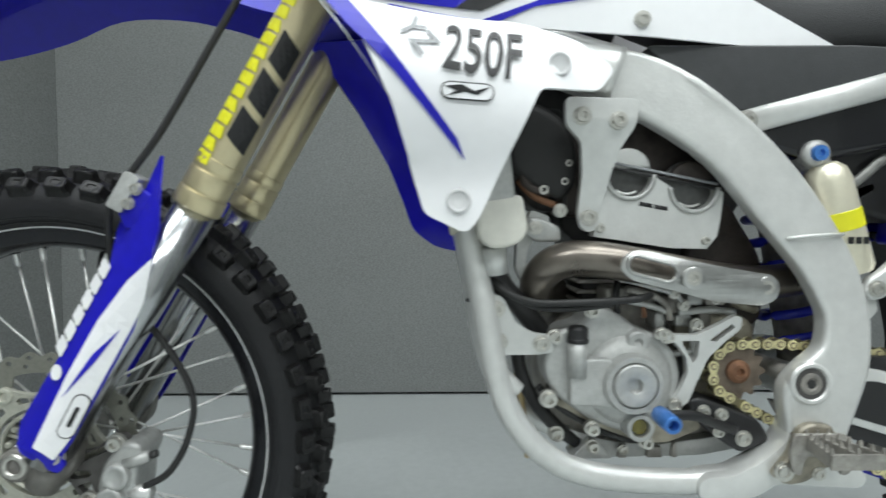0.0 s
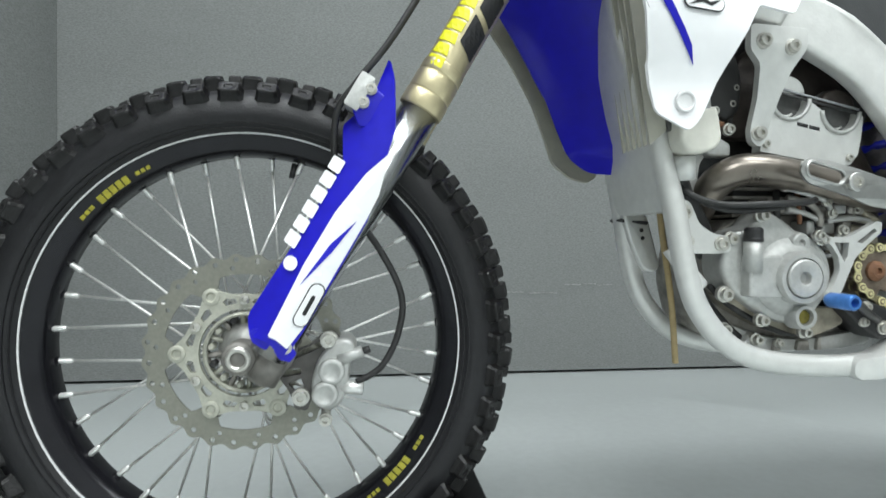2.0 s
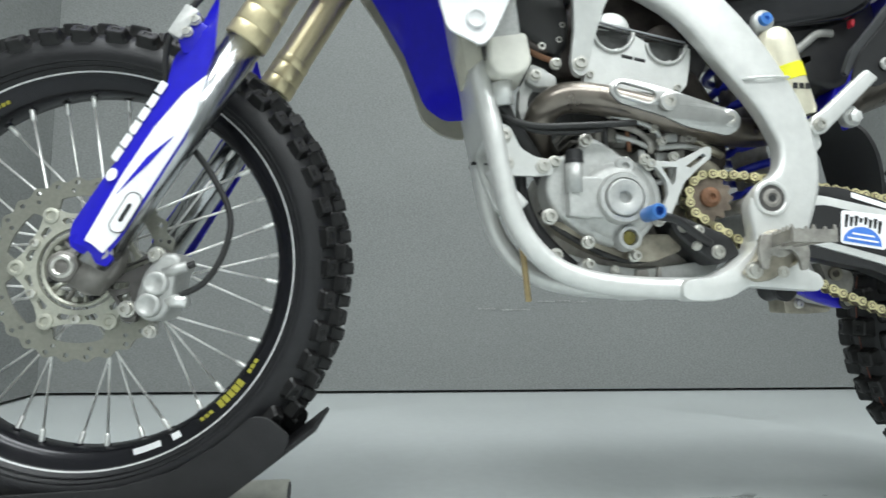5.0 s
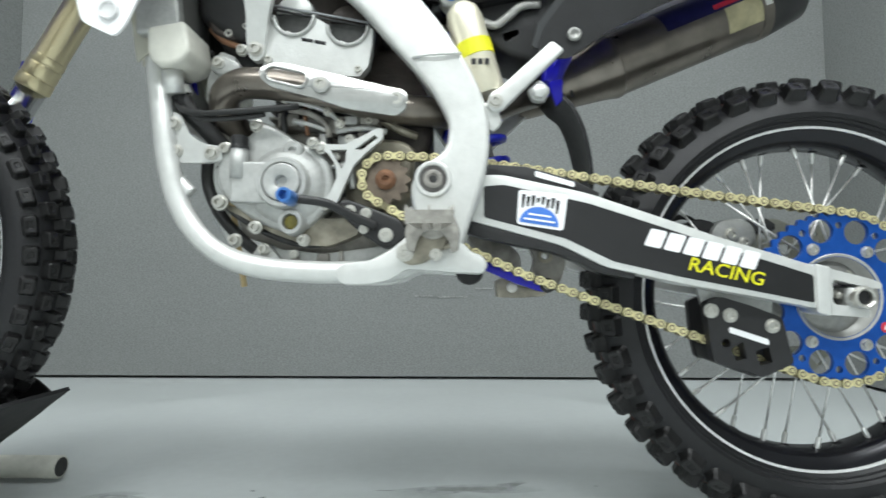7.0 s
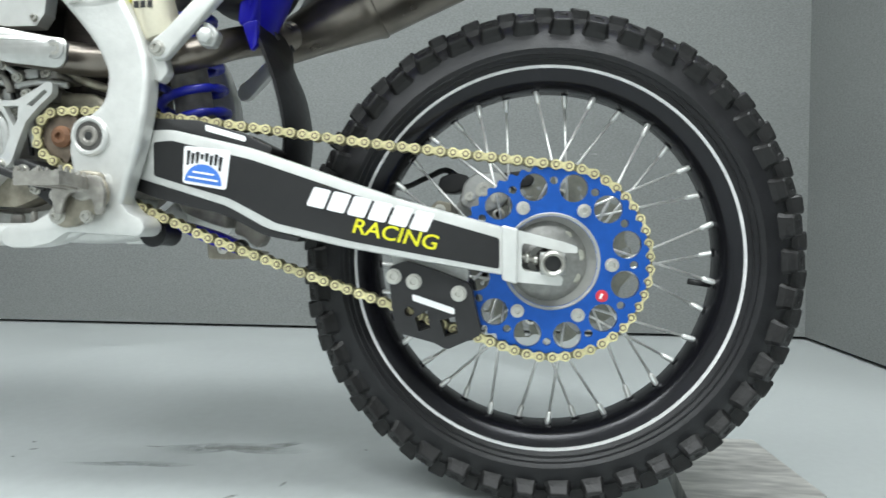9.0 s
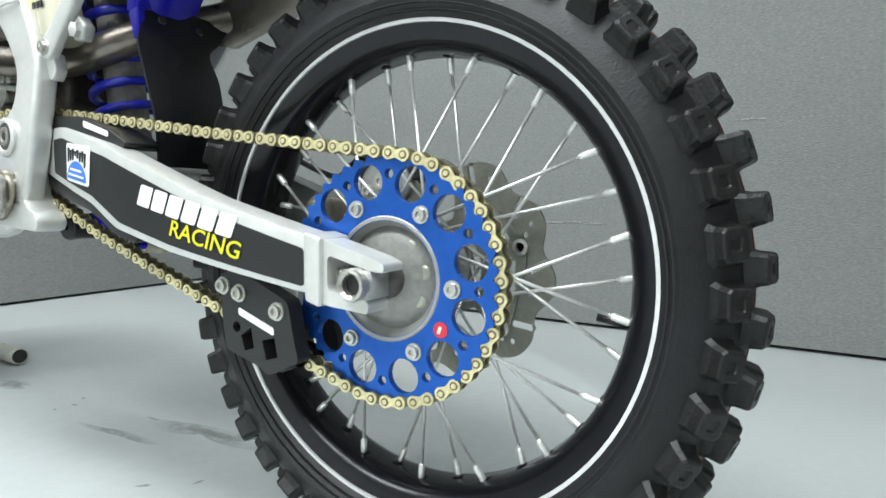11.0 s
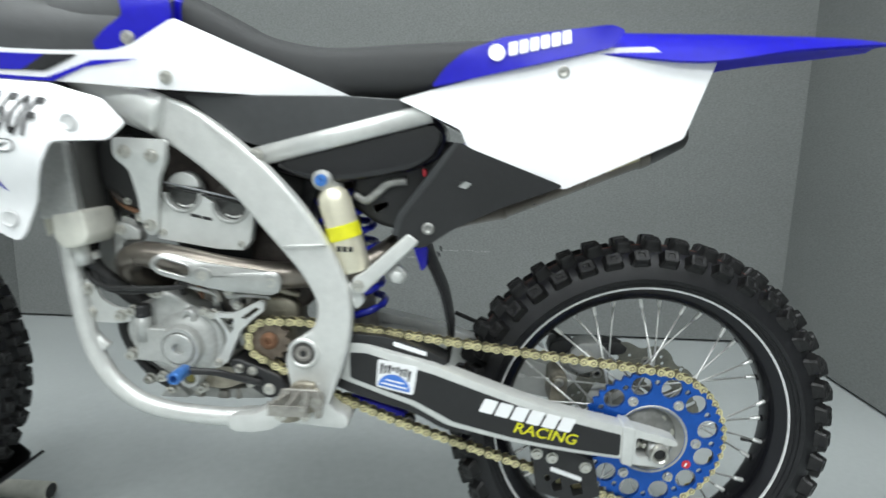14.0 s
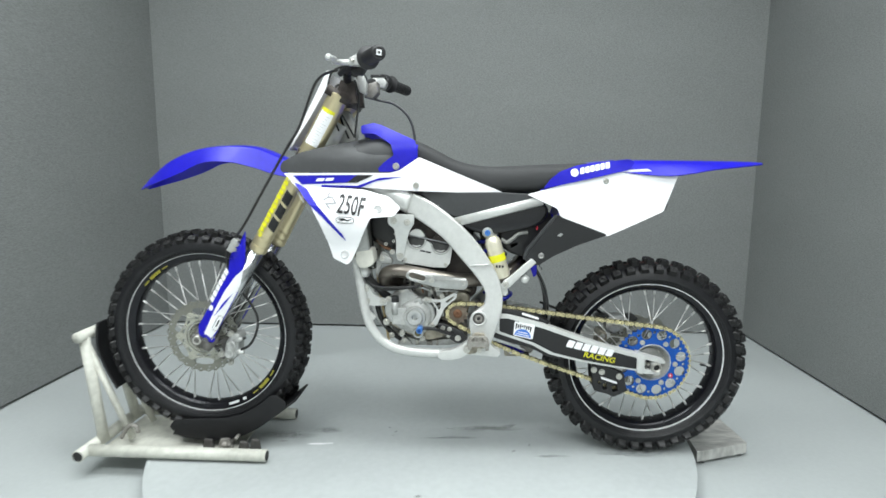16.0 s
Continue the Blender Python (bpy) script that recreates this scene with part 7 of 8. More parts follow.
for y in (-0.066, -0.012):
    part("flap_rivet", lathe(B(), [(0, 0.003), (0.005, 0.002), (0.0055, 0)], (0.372 + 0.004, y, 0.689), (1, 0, 0.35), 10), M_BLACK, flap)

# shock absorber
shock = part("shock_absorber", cyl(B(), (0.19, YC, 0.87), (0.252, YC, 0.52), 0.026, seg=16), M_DIRTY, bike, "shock absorber with blue spring and gold reservoir")
a, b = Vector((0.209, YC, 0.79)), Vector((0.243, YC, 0.575))
u, v, dd = basis(b - a)
pts = [a + (b - a) * (k / 120) + 0.043 * (math.cos(k * 2 * math.pi * 6.5 / 120) * u + math.sin(k * 2 * math.pi * 6.5 / 120) * v) for k in range(121)]
part("spring", tube(B(), pts, 0.0065, 8), M_SPRING, shock, "blue coil spring")
ra_, rb_ = Vector((0.212, -0.118, 0.798)), Vector((0.25, -0.118, 0.67))
part("reservoir", lathe(B(), [(0, 0), (0.014, 0.0), (0.022, 0.008), (0.0255, 0.022), (0.0255, 0.128), (0.023, 0.134), (0.0, 0.134)], ra_, rb_ - ra_, 28), M_RES, shock, "pale beige-gold shock reservoir")
part("reservoir_band", lathe(B(), [(0.0256, 0.058), (0.0264, 0.0585), (0.0264, 0.08), (0.0256, 0.0805)], ra_, rb_ - ra_, 28), M_YELLOW, shock, "yellow band")
rdir = (rb_ - ra_).normalized()
for k in range(3):
    q = ra_ + rdir * 0.094 + Vector((-0.009 + 0.009 * k, 0, 0))
    part("reservoir_print", box(B(), q.x - 0.003, q.x + 0.003, q.y - 0.0265, q.y - 0.0252, q.z - 0.004, q.z + 0.004), M_BLACKPR, shock, smooth=False)
bm = tube(B(), [(0.195, -0.105, 0.815), (0.218, -0.105, 0.79)], 0.017, 16)
lathe_into(bm, [(0, 0), (0.017, 0), (0.016, 0.02), (0.01, 0.022), (0, 0.022)], (0.2, -0.105, 0.81), (0, -1, 0), 20)
part("reservoir_head", bm, M_CAST, shock)
part("adjuster", lathe(B(), [(0, 0), (0.0095, 0), (0.009, 0.006), (0.004, 0.006), (0.003, 0.003), (0, 0.003)], (0.2, -0.127, 0.81), seg=16), M_TIP, shock, "blue adjuster screw")
# linkage below the swingarm
lk = part("linkage", slab(B(), [(0.221, 0.48), (0.285, 0.466), (0.3, 0.45), (0.3, 0.431), (0.27, 0.441), (0.236, 0.454)], -0.06, 0.0, 0.006, 0.005), M_DIRTY, bike, "grimy rear suspension linkage")
link_face = [rounded([(0.31, 0.466), (0.362, 0.452), (0.364, 0.436), (0.357, 0.414), (0.348, 0.405), (0.337, 0.412), (0.329, 0.421), (0.314, 0.424), (0.319, 0.445)], 0.005), circle(0.334, 0.449, 0.0055, 14)]
part("link_plate", bevel(sheet(B(), link_face, -0.068, -0.05), 0.0012, 1, 0.9), M_DIRTY, lk, "brown-grey cast link plate with a bolt hole", smooth=False)
part("link_plate_boss", lathe(B(), [(0.0055, 0), (0.0105, 0), (0.0105, 0.003), (0.0055, 0.003)], (0.334, -0.068, 0.449), (0, -1, 0), 18, closed=True), M_OLIVE, lk)
part("link_arm", slab(B(), [(0.233, 0.445), (0.263, 0.4375), (0.295, 0.428), (0.324, 0.4165), (0.338, 0.405), (0.332, 0.3975), (0.322, 0.399), (0.287, 0.411), (0.25, 0.427), (0.234, 0.434)], -0.085, -0.069, 0.003, 0.003), M_BLUE, lk, "dark blue linkage arm")
part("link_bush", lathe(B(), [(0.0035, 0), (0.0105, 0), (0.0105, 0.004), (0.008, 0.006), (0.0035, 0.005)], (0.334, -0.085, 0.407), (0, -1, 0), 18, closed=True), M_BLACK, lk)
part("link_foot", slab(B(), [(0.264, 0.414), (0.275, 0.418), (0.295, 0.407), (0.341, 0.398), (0.335, 0.391), (0.3, 0.3885), (0.266, 0.389)], -0.05, -0.012, 0.004, 0.003), M_OLIVE, lk)
part("chain_roller", lathe(B(), [(0.005, -0.021), (0.017, -0.021), (0.019, -0.018), (0.0175, -0.008), (0.0175, 0.008), (0.019, 0.018), (0.017, 0.021), (0.005, 0.021)], (0.224, -0.093, 0.4265), (0, -1, 0), 28, closed=True), M_RUBBER, lk, "black rubber chain roller")
bm = []
bolt(bm, 0.334, -0.086, 0.407, 0.0065, 0.005)
bolt(bm, 0.288, -0.05, 0.404, 0.006, 0.004)
fasten(bm, lk, "link_bolt")
# foot pegs, gear lever, side details
for s in (-1, 1):
    ys = (lambda v: v) if s < 0 else (lambda v: 2 * YC - v)
    bm = slab(B(), [(0.152, 0.49), (0.198, 0.49), (0.2, 0.48), (0.188, 0.467), (0.175, 0.464), (0.163, 0.468)], *sorted((ys(-0.175), ys(-0.15))), 0.007, 0.005)
    peg = part("foot_peg", bm, M_PEG, bike, "toothed steel foot peg, worn and lightly stained")
    bm = B()
    rails = ((0.1655, 0.148), (0.175, 0.175), (0.1845, 0.202))
    for xa, xb in rails:
        sub = B()
        box(sub, -0.002, 0.002, -0.236, -0.162, 0.4765, 0.4905)
        for v in sub.verts:
            f = (-0.162 - v.co.y) / 0.074
            v.co.x += xa + (xb - xa) * min(1, f * 1.35)
            v.co.z += 0.004 * f
            v.co.y = ys(v.co.y)
        bmesh.ops.recalc_face_normals(sub, faces=sub.faces)
        absorb(bm, sub)
        for k in range(7):
            f = k / 6
            sub = B()
            bmesh.ops.create_cone(sub, segments=4, radius1=0.0032, radius2=0.0012, depth=0.007, cap_ends=True, matrix=pose(xa + (xb - xa) * f, ys(-0.163 - 0.072 * f), 0.493 + 0.004 * f, 0, 0, 45))
            absorb(bm, sub)
    arch = slab(B(), [(0.146, 0.4945), (0.204, 0.4945), (0.211, 0.474), (0.209, 0.45), (0.199, 0.447), (0.196, 0.464), (0.186, 0.475), (0.166, 0.475), (0.157, 0.464), (0.154, 0.448), (0.145, 0.45), (0.141, 0.474)], *sorted((ys(-0.1815), ys(-0.176))), 0.004, 0.0012)
    part("peg_bracket", arch, M_PEG, peg, "arched steel peg bracket")
    box(bm, 0.1468, 0.2032, *sorted((ys(-0.2382), ys(-0.2345))), 0.479, 0.4945)
    part("peg_teeth", bm, M_PEG, peg, "worn bright steel teeth", smooth=False)
    part("peg_spring", tube(B(), [(0.186 + 0.019 * math.cos(a), ys(-0.168), 0.474 + 0.02 * math.sin(a)) for a in (-1.4, -0.9, -0.4, 0.1, 0.6, 1.1, 1.6)], 0.0035, 8), M_OLIVE, peg, "curved return spring")
gear = part("gear_lever", tube(B(), spline([(0.1, -0.142, 0.485), (0.07, -0.155, 0.498), (0.04, -0.17, 0.512), (0.012, -0.178, 0.516), (-0.004, -0.18, 0.517)], 6), 0.0058, 10, 0.8), M_BLACK, bike, "dark steel gear lever with blue tip")
part("lever_tip", lathe(B(), [(0, -0.002), (0.0075, -0.002), (0.0098, 0.002), (0.0098, 0.036), (0.0085, 0.038), (0.0058, 0.038), (0.005, 0.026), (0, 0.026)], (-0.004, -0.176, 0.517), (0.0, -1, 0.0), 22), M_TIP, gear, "light blue anodised lever tip")

# ---- wheel stand ----
stand = root("wheel_chock_stand", (-0.75, 0, 0.06), "cream-painted steel tube wheel chock holding the front wheel", "wheel stand")
Z0 = 0.084
for s, y in ((-1, -0.19), (1, 0.125)):
    part("base_tube", tube(B(), [(-1.09, y, Z0), (-0.5, y, Z0)], 0.0195, 18), M_CREAM, stand, "worn cream base tube")
part("cross_tube", tube(B(), [(-1.1, -0.235, Z0), (-1.1, 0.16, Z0)], 0.0195, 18), M_CREAM, stand)
# tubes are capped; flat dark discs paint the shade of their open ends
for ex_, ey_ in ((-1.1, -0.2352), (-1.1, 0.1602)):
    part("tube_bore_shade", lathe(B(), [(0, 0), (0.0165, 0), (0.0165, 0.0006), (0, 0.0006)], (ex_, ey_, Z0), (0, -1 if ey_ < 0 else 1, 0), 20), M_DARK, stand, "dark disc painted as the shade inside the open tube end")
for y in (-0.19, 0.125):
    part("tube_bore_shade", lathe(B(), [(0, 0), (0.0165, 0), (0.0165, 0.0006), (0, 0.0006)], (-0.4998, y, Z0), (1, 0, 0), 20), M_DARK, stand, "dark disc painted as the shade inside the open tube end")
for y in (-0.13, 0.06):
    part("upright", tube(B(), [(-1.08, y, Z0), (-1.14, -0.04 + (y + 0.04) * 0.7, 0.44)], 0.0175, 16), M_CREAM, stand)
part("top_tube", tube(B(), [(-1.14, -0.135, 0.445), (-1.14, 0.06, 0.445)], 0.0185, 16), M_CREAM, stand)
for y in (-0.1, 0.03):
    part("brace", tube(B(), [(-1.135, y, 0.42), (-1.0, y, Z0)], 0.011, 12), M_CREAM, stand)


def trough(pts, w, flare):
    """A black curved plate under the tyre with raised sides."""
    bm = B()
    pp = spline([(x, 0, z) for x, z in pts], 5)
    rows = []
    for i, p in enumerate(pp):
        d = pp[min(i + 1, len(pp) - 1)] - pp[max(i - 1, 0)]
        n = Vector((-d.z, 0, d.x)).normalized()
        rows.append([bm.verts.new(Vector((p.x, -0.04 + k * w, p.z)) + n * flare * max(0, abs(k) - 0.5)) for k in (-1, -0.75, -0.5, 0, 0.5, 0.75, 1)])
    for a, b in zip(rows, rows[1:]):
        for j in range(6):
            bm.faces.new((a[j], a[j + 1], b[j + 1], b[j]))
    bmesh.ops.recalc_face_normals(bm, faces=bm.faces)
    bmesh.ops.solidify(bm, geom=bm.faces[:], thickness=0.006)
    return bm


part("wheel_cradle", trough([(-0.85, 0.108), (-0.75, 0.092), (-0.66, 0.097), (-0.58, 0.126), (-0.51, 0.172), (-0.424, 0.237)], 0.071, 0.0), M_CRADLE, stand, "black plate cradle under the tyre")
CHEEK = [(-0.86, 0.135), (-0.84, 0.163), (-0.736, 0.168), (-0.671, 0.171), (-0.601, 0.19), (-0.545, 0.224), (-0.505, 0.258), (-0.485, 0.256), (-0.455, 0.232), (-0.466, 0.205), (-0.51, 0.172), (-0.553, 0.14), (-0.6, 0.115), (-0.66, 0.095), (-0.74, 0.09), (-0.82, 0.1)]
for y in (-0.1165, 0.0315):
    part("cradle_side", slab(B(), CHEEK, y, y + 0.005, 0.01, 0.0015), M_CRADLE, stand, "black side plate of the cradle")
part("wheel_stop", trough([(-1.115, 0.48), (-1.12, 0.4), (-1.095, 0.32), (-1.06, 0.25)][::-1], 0.07, -0.05), M_CRADLE, stand, "black plate stop in front of the tyre")
part("base_sheet", box(B(), -1.08, -0.62, -0.17, 0.11, 0.0625, 0.066), M_CREAM, stand, smooth=False)
# hooks, hinge pieces and pivot pin of the cradle
for y in (-0.13, 0.05):
    part("hook", tube(B(), spline([(-1.02, y, 0.1), (-1.0, y, 0.13), (-0.985, y, 0.145), (-0.965, y, 0.14), (-0.96, y, 0.12)], 5), 0.007, 8), M_DIRTY, stand, "bent steel hook")
for x, z in ((-0.72, 0.09), (-0.6, 0.085), (-0.56, 0.095)):
    part("hinge", slab(B(), [(x - 0.02, 0.066), (x + 0.02, 0.066), (x + 0.014, z + 0.012), (x - 0.012, z + 0.016)], -0.135, -0.125, 0.004, 0.002), M_BRKT, stand, "dark hinge bracket")
for x in (-0.645, -0.62):
    part("hinge_bolt", cyl(B(), (x, -0.146, 0.09 + (x + 0.645)), (x, -0.12, 0.09 + (x + 0.645)), 0.006, seg=8), M_DIRTY, stand)
bm = B()
cyl(bm, (-0.66, -0.15, 0.09), (-0.66, 0.1, 0.09), 0.011)
for s in (-1, 1):
    slab(bm, [(-0.69, 0.065), (-0.63, 0.065), (-0.645, 0.11), (-0.675, 0.11)], -0.04 + s * 0.1, -0.04 + s * 0.09, 0.005, 0.001)
part("pivot_bracket", bm, M_DIRTY, stand)

# steel plate behind the rear wheel, on the floor against the turntable
bm = B()
quad = [(0.935, -0.01), (1.137, 0.066), (1.122, 0.285), (0.955, 0.285)]
lo, hi = [bm.verts.new((x, y, 0.012)) for x, y in quad], [bm.verts.new((x, y, 0.05)) for x, y in quad]
bm.faces.new(lo[::-1])
bm.faces.new(hi)
for k in range(4):
    bm.faces.new((lo[k], lo[(k + 1) % 4], hi[(k + 1) % 4], hi[k]))
plate = part("steel_plate", bevel(bm, 0.003, 2), M_PLATE, None, smooth=False)
for x, y in ((0.957, 0.02), (1.11, 0.08), (1.1, 0.262), (0.972, 0.262)):
    part("foot", box(B(), x - 0.012, x + 0.012, y - 0.012, y + 0.012, 0.0, 0.0118), M_DARK, plate, smooth=False)
tagged(plate, "worn bright steel plate lying beside the turntable edge", "metal plate")

# ---- engine bay details ----
# dark mass behind the head: intake, regulator, wiring
part("regulator", slab(B(), [(-0.15, 0.775), (-0.155, 0.87), (-0.09, 0.87), (-0.085, 0.765), (-0.1, 0.74), (-0.13, 0.745)], -0.085, -0.03, 0.012, 0.006), M_DARK, eng, "black rectifier block")
part("horn", lathe(B(), [(0, 0), (0.032, 0), (0.034, 0.006), (0.03, 0.014), (0.02, 0.018), (0, 0.02)], (-0.118, -0.085, 0.808), (0, -1, 0), 28), M_DARK, eng, "round black housing")
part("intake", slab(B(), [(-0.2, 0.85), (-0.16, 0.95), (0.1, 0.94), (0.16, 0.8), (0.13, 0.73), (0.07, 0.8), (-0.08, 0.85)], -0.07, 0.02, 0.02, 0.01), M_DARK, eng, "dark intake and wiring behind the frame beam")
part("rear_of_engine", slab(B(), [(0.06, 0.62), (0.07, 0.75), (0.12, 0.76), (0.17, 0.68), (0.17, 0.6), (0.12, 0.58)], -0.075, 0.03, 0.02, 0.01), M_SOOTREFL, eng)
# added dark sheet, its colour stands for the shade inside the bay
part("bay_shade", slab(B(), [(-0.19, 0.77), (-0.19, 0.87), (-0.06, 0.87), (-0.06, 0.7), (-0.11, 0.74)], -0.02, 0.0, 0.01, 0.003), M_DARK, eng, "dark sheet standing in for the shade deep in the engine bay")
part("air_duct", slab(B(), [(-0.165, 0.79), (-0.17, 0.86), (-0.13, 0.875), (-0.09, 0.85), (-0.079, 0.815), (-0.082, 0.77), (-0.1, 0.752), (-0.125, 0.768)], -0.108, -0.05, 0.014, 0.014, 3), M_HOSE, eng, "black rubber air duct")
part("exhaust_flange", bevel(sheet(B(), [rounded([(-0.134, 0.744), (-0.112, 0.736), (-0.112, 0.722), (-0.127, 0.712), (-0.138, 0.696), (-0.141, 0.676), (-0.134, 0.657), (-0.144, 0.652), (-0.153, 0.674), (-0.151, 0.707)], 0.004)], -0.1, -0.08), 0.002, 2, 0.8), M_CAST, eng, "grey exhaust flange", smooth=False)
# thin lines and clips in the bay
for pts, r, mt in (([(-0.16, -0.09, 0.83), (-0.15, -0.1, 0.8), (-0.14, -0.1, 0.775), (-0.12, -0.1, 0.765), (-0.1, -0.098, 0.768)], 0.006, M_SOOTREFL),
                   ([(-0.17, -0.085, 0.8), (-0.165, -0.09, 0.76), (-0.15, -0.09, 0.745)], 0.004, M_HOSE),
                   ([(-0.15, -0.095, 0.78), (-0.13, -0.1, 0.76), (-0.105, -0.1, 0.75)], 0.0045, M_RUST),
                   ([(-0.1, -0.095, 0.79), (-0.093, -0.1, 0.77), (-0.095, -0.1, 0.745)], 0.003, M_HOSE)):
    part("bay_line", tube(B(), spline(pts, 6), r, 8), mt, eng)
items = []
for x, y, z, r in ((-0.158, -0.092, 0.811, 0.0075), (-0.12, -0.1, 0.768, 0.006), (-0.095, -0.1, 0.778, 0.005), (-0.1, -0.105, 0.743, 0.0065), (-0.131, -0.112, 0.722, 0.0065), (-0.09, -0.1, 0.8, 0.0045)):
    bolt(items, x, y, z, r, 0.008)
fasten(items, eng, "bay_bolt")
part("head_lug", slab(B(), [(-0.145, 0.715), (-0.138, 0.735), (-0.12, 0.733), (-0.1, 0.722), (-0.1, 0.705), (-0.13, 0.705)], -0.112, -0.09, 0.005, 0.004), M_CAST, eng)
# cast case guard beside the front sprocket
gx, gz = 0.0, -0.014
guard_pts = [[(0.008, 0.617), (0.02, 0.612), (0.055, 0.611), (0.08, 0.623), (0.1, 0.634), (0.108, 0.632), (0.107, 0.618), (0.088, 0.603), (0.068, 0.583), (0.056, 0.556), (0.045, 0.53), (0.034, 0.524), (0.024, 0.526), (0.026, 0.534), (0.036, 0.545), (0.045, 0.566), (0.043, 0.584), (0.03, 0.602), (0.01, 0.608)],
             [(0.07, 0.605), (0.096, 0.624), (0.1, 0.62), (0.078, 0.603)], [(0.036, 0.604), (0.058, 0.604), (0.056, 0.585), (0.051, 0.578)]]
guard_pts = [[(x + gx, z + gz) for x, z in lp] for lp in guard_pts]
cg = part("case_guard", bevel(sheet(B(), [rounded(guard_pts[0], 0.004, 2)] + guard_pts[1:], -0.138, -0.128), 0.0015, 2, 0.9), M_ALU, bike, "forked white alloy case guard", smooth=False)
items = []
for x, z in ((0.012, 0.599), (0.03, 0.515)):
    bolt(items, x, -0.138, z, 0.006, 0.007)
fasten(items, cg, "guard_bolt")
# black wiring along the cases and hoses in front
WIRES = [[(-0.193, -0.087, 0.712), (-0.19, -0.11, 0.68), (-0.175, -0.136, 0.652), (-0.14, -0.15, 0.638), (-0.09, -0.156, 0.638), (-0.026, -0.158, 0.642), (-0.005, -0.15, 0.646)],
         [(-0.186, -0.087, 0.712), (-0.182, -0.108, 0.675), (-0.165, -0.134, 0.648), (-0.135, -0.146, 0.632), (-0.09, -0.15, 0.631), (-0.05, -0.15, 0.636)],
         [(-0.188, -0.12, 0.69), (-0.182, -0.12, 0.675), (-0.17, -0.115, 0.652), (-0.15, -0.105, 0.63), (-0.125, -0.09, 0.6), (-0.1, -0.06, 0.57)],
         [(-0.15, -0.095, 0.585), (-0.147, -0.1, 0.55), (-0.13, -0.1, 0.51), (-0.1, -0.1, 0.475), (-0.075, -0.095, 0.455)],
         [(0.0, -0.1, 0.66), (0.02, -0.112, 0.63), (0.03, -0.112, 0.6), (0.045, -0.11, 0.57), (0.05, -0.11, 0.53)],
         [(-0.03, -0.11, 0.66), (-0.035, -0.118, 0.64), (-0.032, -0.115, 0.62)]]
for k, pts in enumerate(WIRES):
    part("wire", tube(B(), spline(pts, 8), (0.0044, 0.004, 0.013, 0.0085, 0.003, 0.0045)[k], 10), M_HOSE, eng, "black rubber wiring and hose")
part("hose_clip", lathe(B(), [(0.0132, 0), (0.0148, 0), (0.0148, 0.012), (0.0132, 0.012)], (-0.1835, -0.12, 0.684), (0.3, 0.1, -0.9), 20, closed=True), M_STEEL, eng)
part("shift_cover", slab(B(), [(0.046, 0.52), (0.06, 0.523), (0.1, 0.508), (0.132, 0.495), (0.146, 0.47), (0.11, 0.455), (0.08, 0.475), (0.052, 0.5)], -0.138, -0.08, 0.01, 0.008, 3), M_BLACK, eng, "dark gear shift housing")
part("sprocket_case", slab(B(), [(0.05, 0.62), (0.13, 0.615), (0.15, 0.6), (0.14, 0.52), (0.06, 0.5), (0.04, 0.56)], -0.095, -0.03, 0.02, 0.008), M_OLIVE, eng, "grimy case behind the sprocket")
# castings, rods and clips above the cases
for k, (x, z, w, h) in enumerate([(0.0, 0.635, 0.03, 0.012), (0.035, 0.63, 0.018, 0.022), (0.06, 0.636, 0.02, 0.014), (-0.03, 0.64, 0.03, 0.02), (0.02, 0.61, 0.012, 0.02), (0.085, 0.635, 0.025, 0.012), (0.05, 0.61, 0.02, 0.016), (0.075, 0.612, 0.014, 0.02)]):
    part("casting_lug", slab(B(), [(x - w / 2, z - h / 2), (x + w / 2, z - h / 2), (x + w / 2, z + h / 2), (x - w / 2, z + h / 2)], -0.112 - 0.004 * (k % 3), -0.07, 0.004, 0.003), M_DIRTY if k % 2 else M_CAST, eng)
for pts, r, mt in (([(-0.03, -0.13, 0.662), (0.0, -0.134, 0.654), (0.03, -0.13, 0.645), (0.045, -0.12, 0.632)], 0.0035, M_CAST),
                   ([(-0.025, -0.124, 0.65), (0.005, -0.126, 0.643), (0.025, -0.122, 0.63), (0.03, -0.12, 0.612)], 0.0045, M_DIRTY),
                   ([(-0.02, -0.12, 0.635), (0.01, -0.12, 0.628), (0.03, -0.118, 0.62)], 0.004, M_CAST),
                   ([(0.04, -0.12, 0.62), (0.075, -0.12, 0.624), (0.11, -0.115, 0.62)], 0.0045, M_CAST),
                   ([(0.058, -0.12, 0.605), (0.06, -0.12, 0.57), (0.064, -0.118, 0.54)], 0.005, M_CAST),
                   ([(0.02, -0.118, 0.57), (0.045, -0.12, 0.572), (0.06, -0.12, 0.575)], 0.004, M_CAST),
                   ([(0.09, -0.1, 0.65), (0.12, -0.1, 0.63), (0.15, -0.09, 0.62)], 0.006, M_OLIVE),
                   ([(-0.005, -0.118, 0.66), (-0.003, -0.12, 0.635), (0.0, -0.118, 0.615)], 0.003, M_RUST)):
    part("linkage_rod", tube(B(), spline(pts, 5), r, 8), mt, eng)
items = []
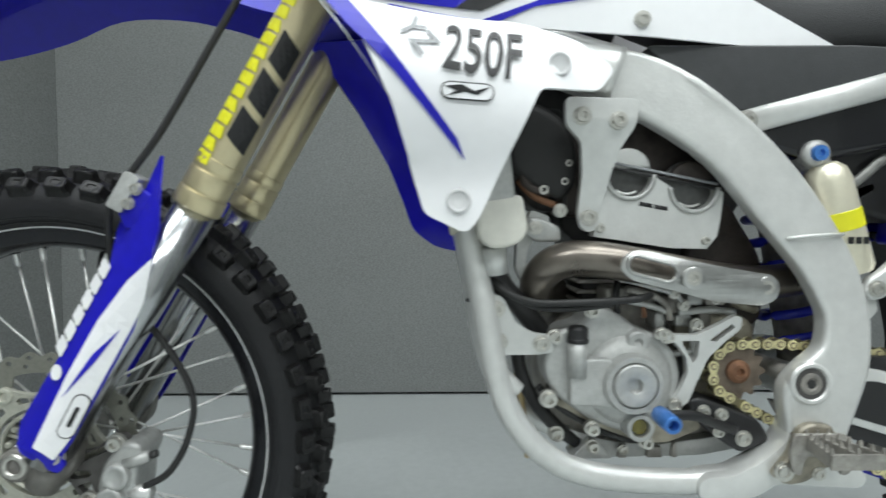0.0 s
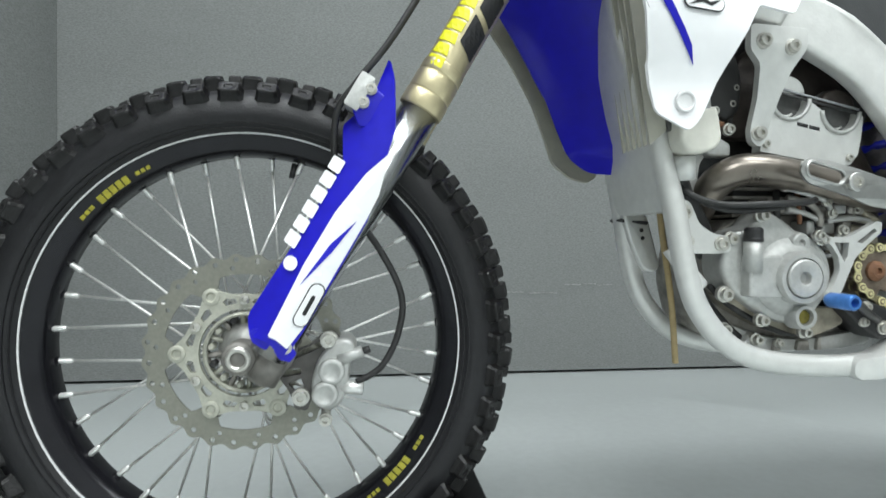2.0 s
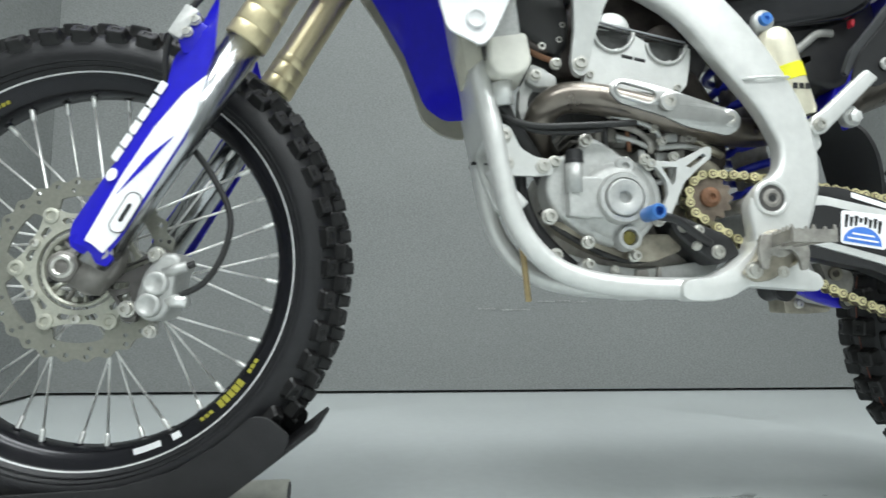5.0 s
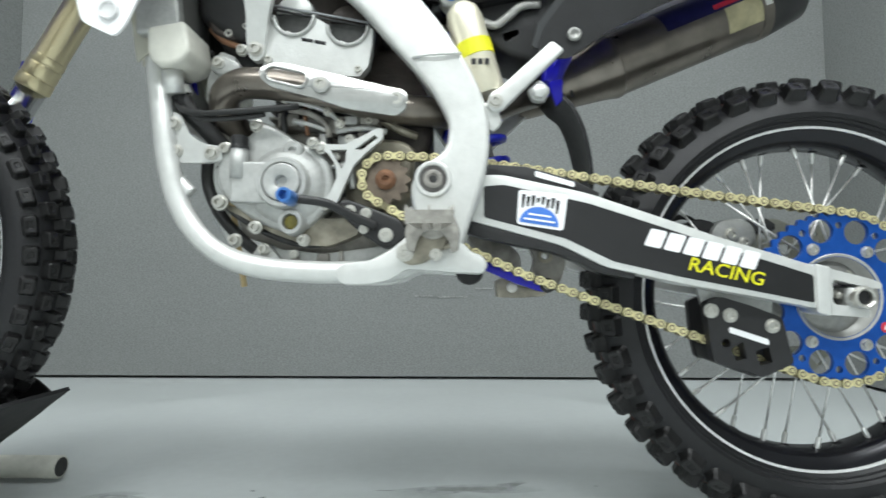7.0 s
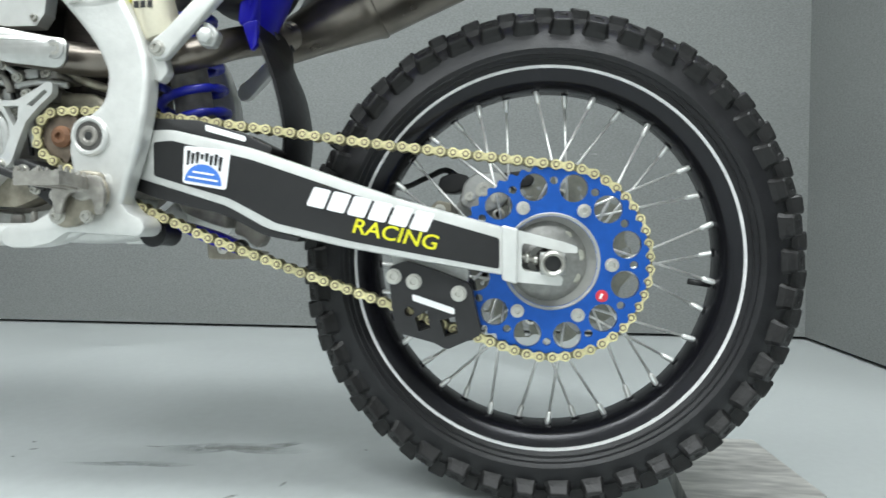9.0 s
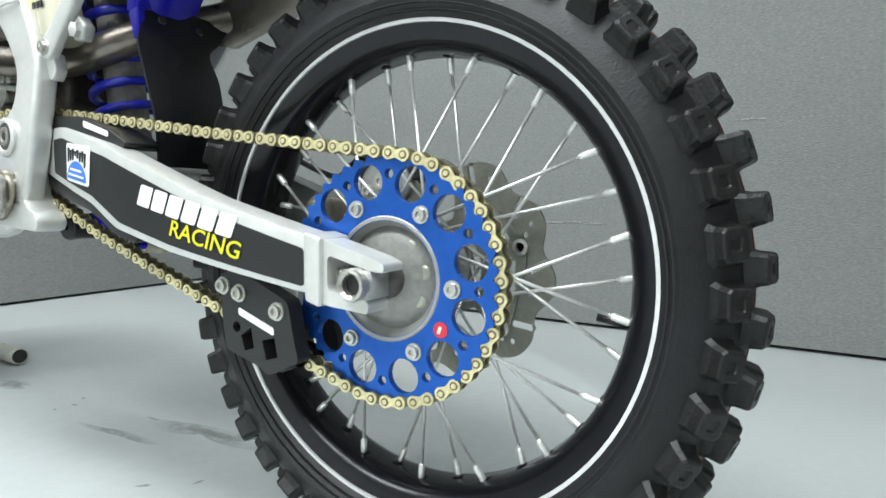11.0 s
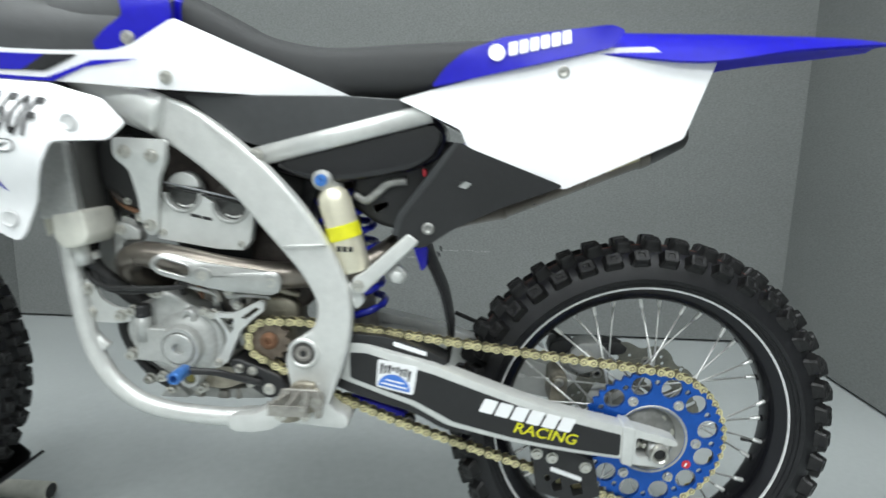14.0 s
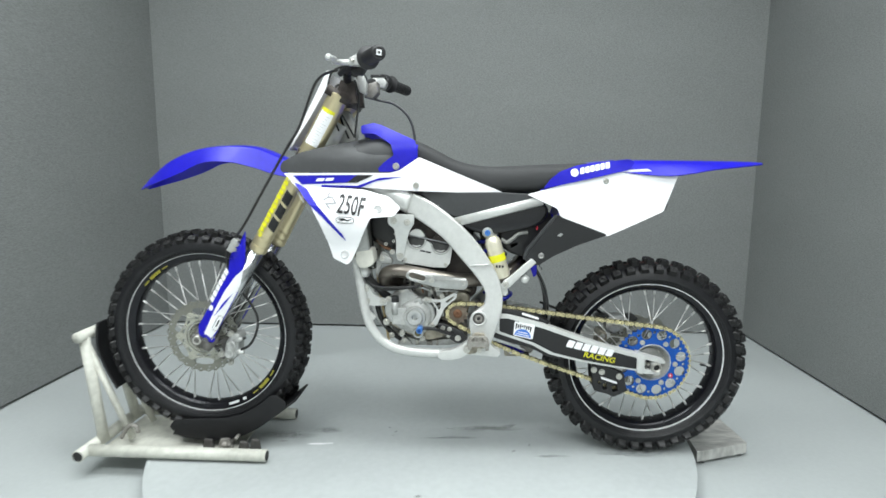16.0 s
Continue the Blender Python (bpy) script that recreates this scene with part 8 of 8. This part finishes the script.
for x, y, z, r in ((-0.03, -0.128, 0.664, 0.005), (0.03, -0.13, 0.645, 0.005), (0.045, -0.122, 0.63, 0.0055), (0.06, -0.124, 0.607, 0.006), (0.04, -0.12, 0.585, 0.0045), (0.064, -0.138, 0.507, 0.006), (0.085, -0.138, 0.503, 0.006), (0.112, -0.138, 0.474, 0.0075), (0.082, -0.138, 0.482, 0.005), (-0.02, -0.108, 0.45, 0.005), (0.085, -0.116, 0.635, 0.005), (0.03, -0.1, 0.66, 0.0055)):
    bolt(items, x, y, z, r, 0.006)
fasten(items, eng, "case_bolt")
# overflow hose that hangs below the frame's front
part("drain_hose", tube(B(), spline([(-0.16, -0.03, 0.66), (-0.152, -0.03, 0.6), (-0.135, -0.028, 0.5), (-0.122, -0.02, 0.405)], 6), 0.0048, 8), M_HOSETAN, bike, "yellowed drain hose")
# footrest bracket on the frame
part("peg_bracket", slab(B(), [(0.128, 0.443), (0.147, 0.468), (0.158, 0.497), (0.172, 0.503), (0.196, 0.5), (0.2, 0.47), (0.188, 0.45), (0.165, 0.435), (0.145, 0.432)], -0.172, -0.159, 0.006, 0.004), M_OLIVE, frame_ob, "brown-stained footrest bracket")
items = []
bolt(items, 0.141, -0.171, 0.448, 0.0085, 0.005)
bolt(items, 0.18, -0.172, 0.446, 0.006, 0.004)
fasten(items, frame_ob, "bracket_bolt")
# stays between subframe and beam
part("strut_bolt", lathe(B(), [(0, 0), (0.0095, 0), (0.0095, 0.012), (0.006, 0.014), (0, 0.014)], (0.318, -0.132, 0.667), (0, -1, 0), 6), M_ALU, sf)
part("strut_tab", slab(B(), [(0.302, 0.671), (0.319, 0.686), (0.334, 0.671), (0.326, 0.654), (0.309, 0.656)], -0.138, -0.124, 0.005, 0.003), M_CAST, sf)
part("brake_reservoir", slab(B(), [(0.268, 0.772), (0.298, 0.782), (0.302, 0.768), (0.275, 0.752)], -0.09, -0.07, 0.006, 0.004), M_CAST, shock)
part("red_connector", slab(B(), [(0.352, 0.83), (0.358, 0.83), (0.357, 0.818), (0.352, 0.818)], -0.105, -0.095, 0.003, 0.002), M_REDPR, ab, "small red connector")
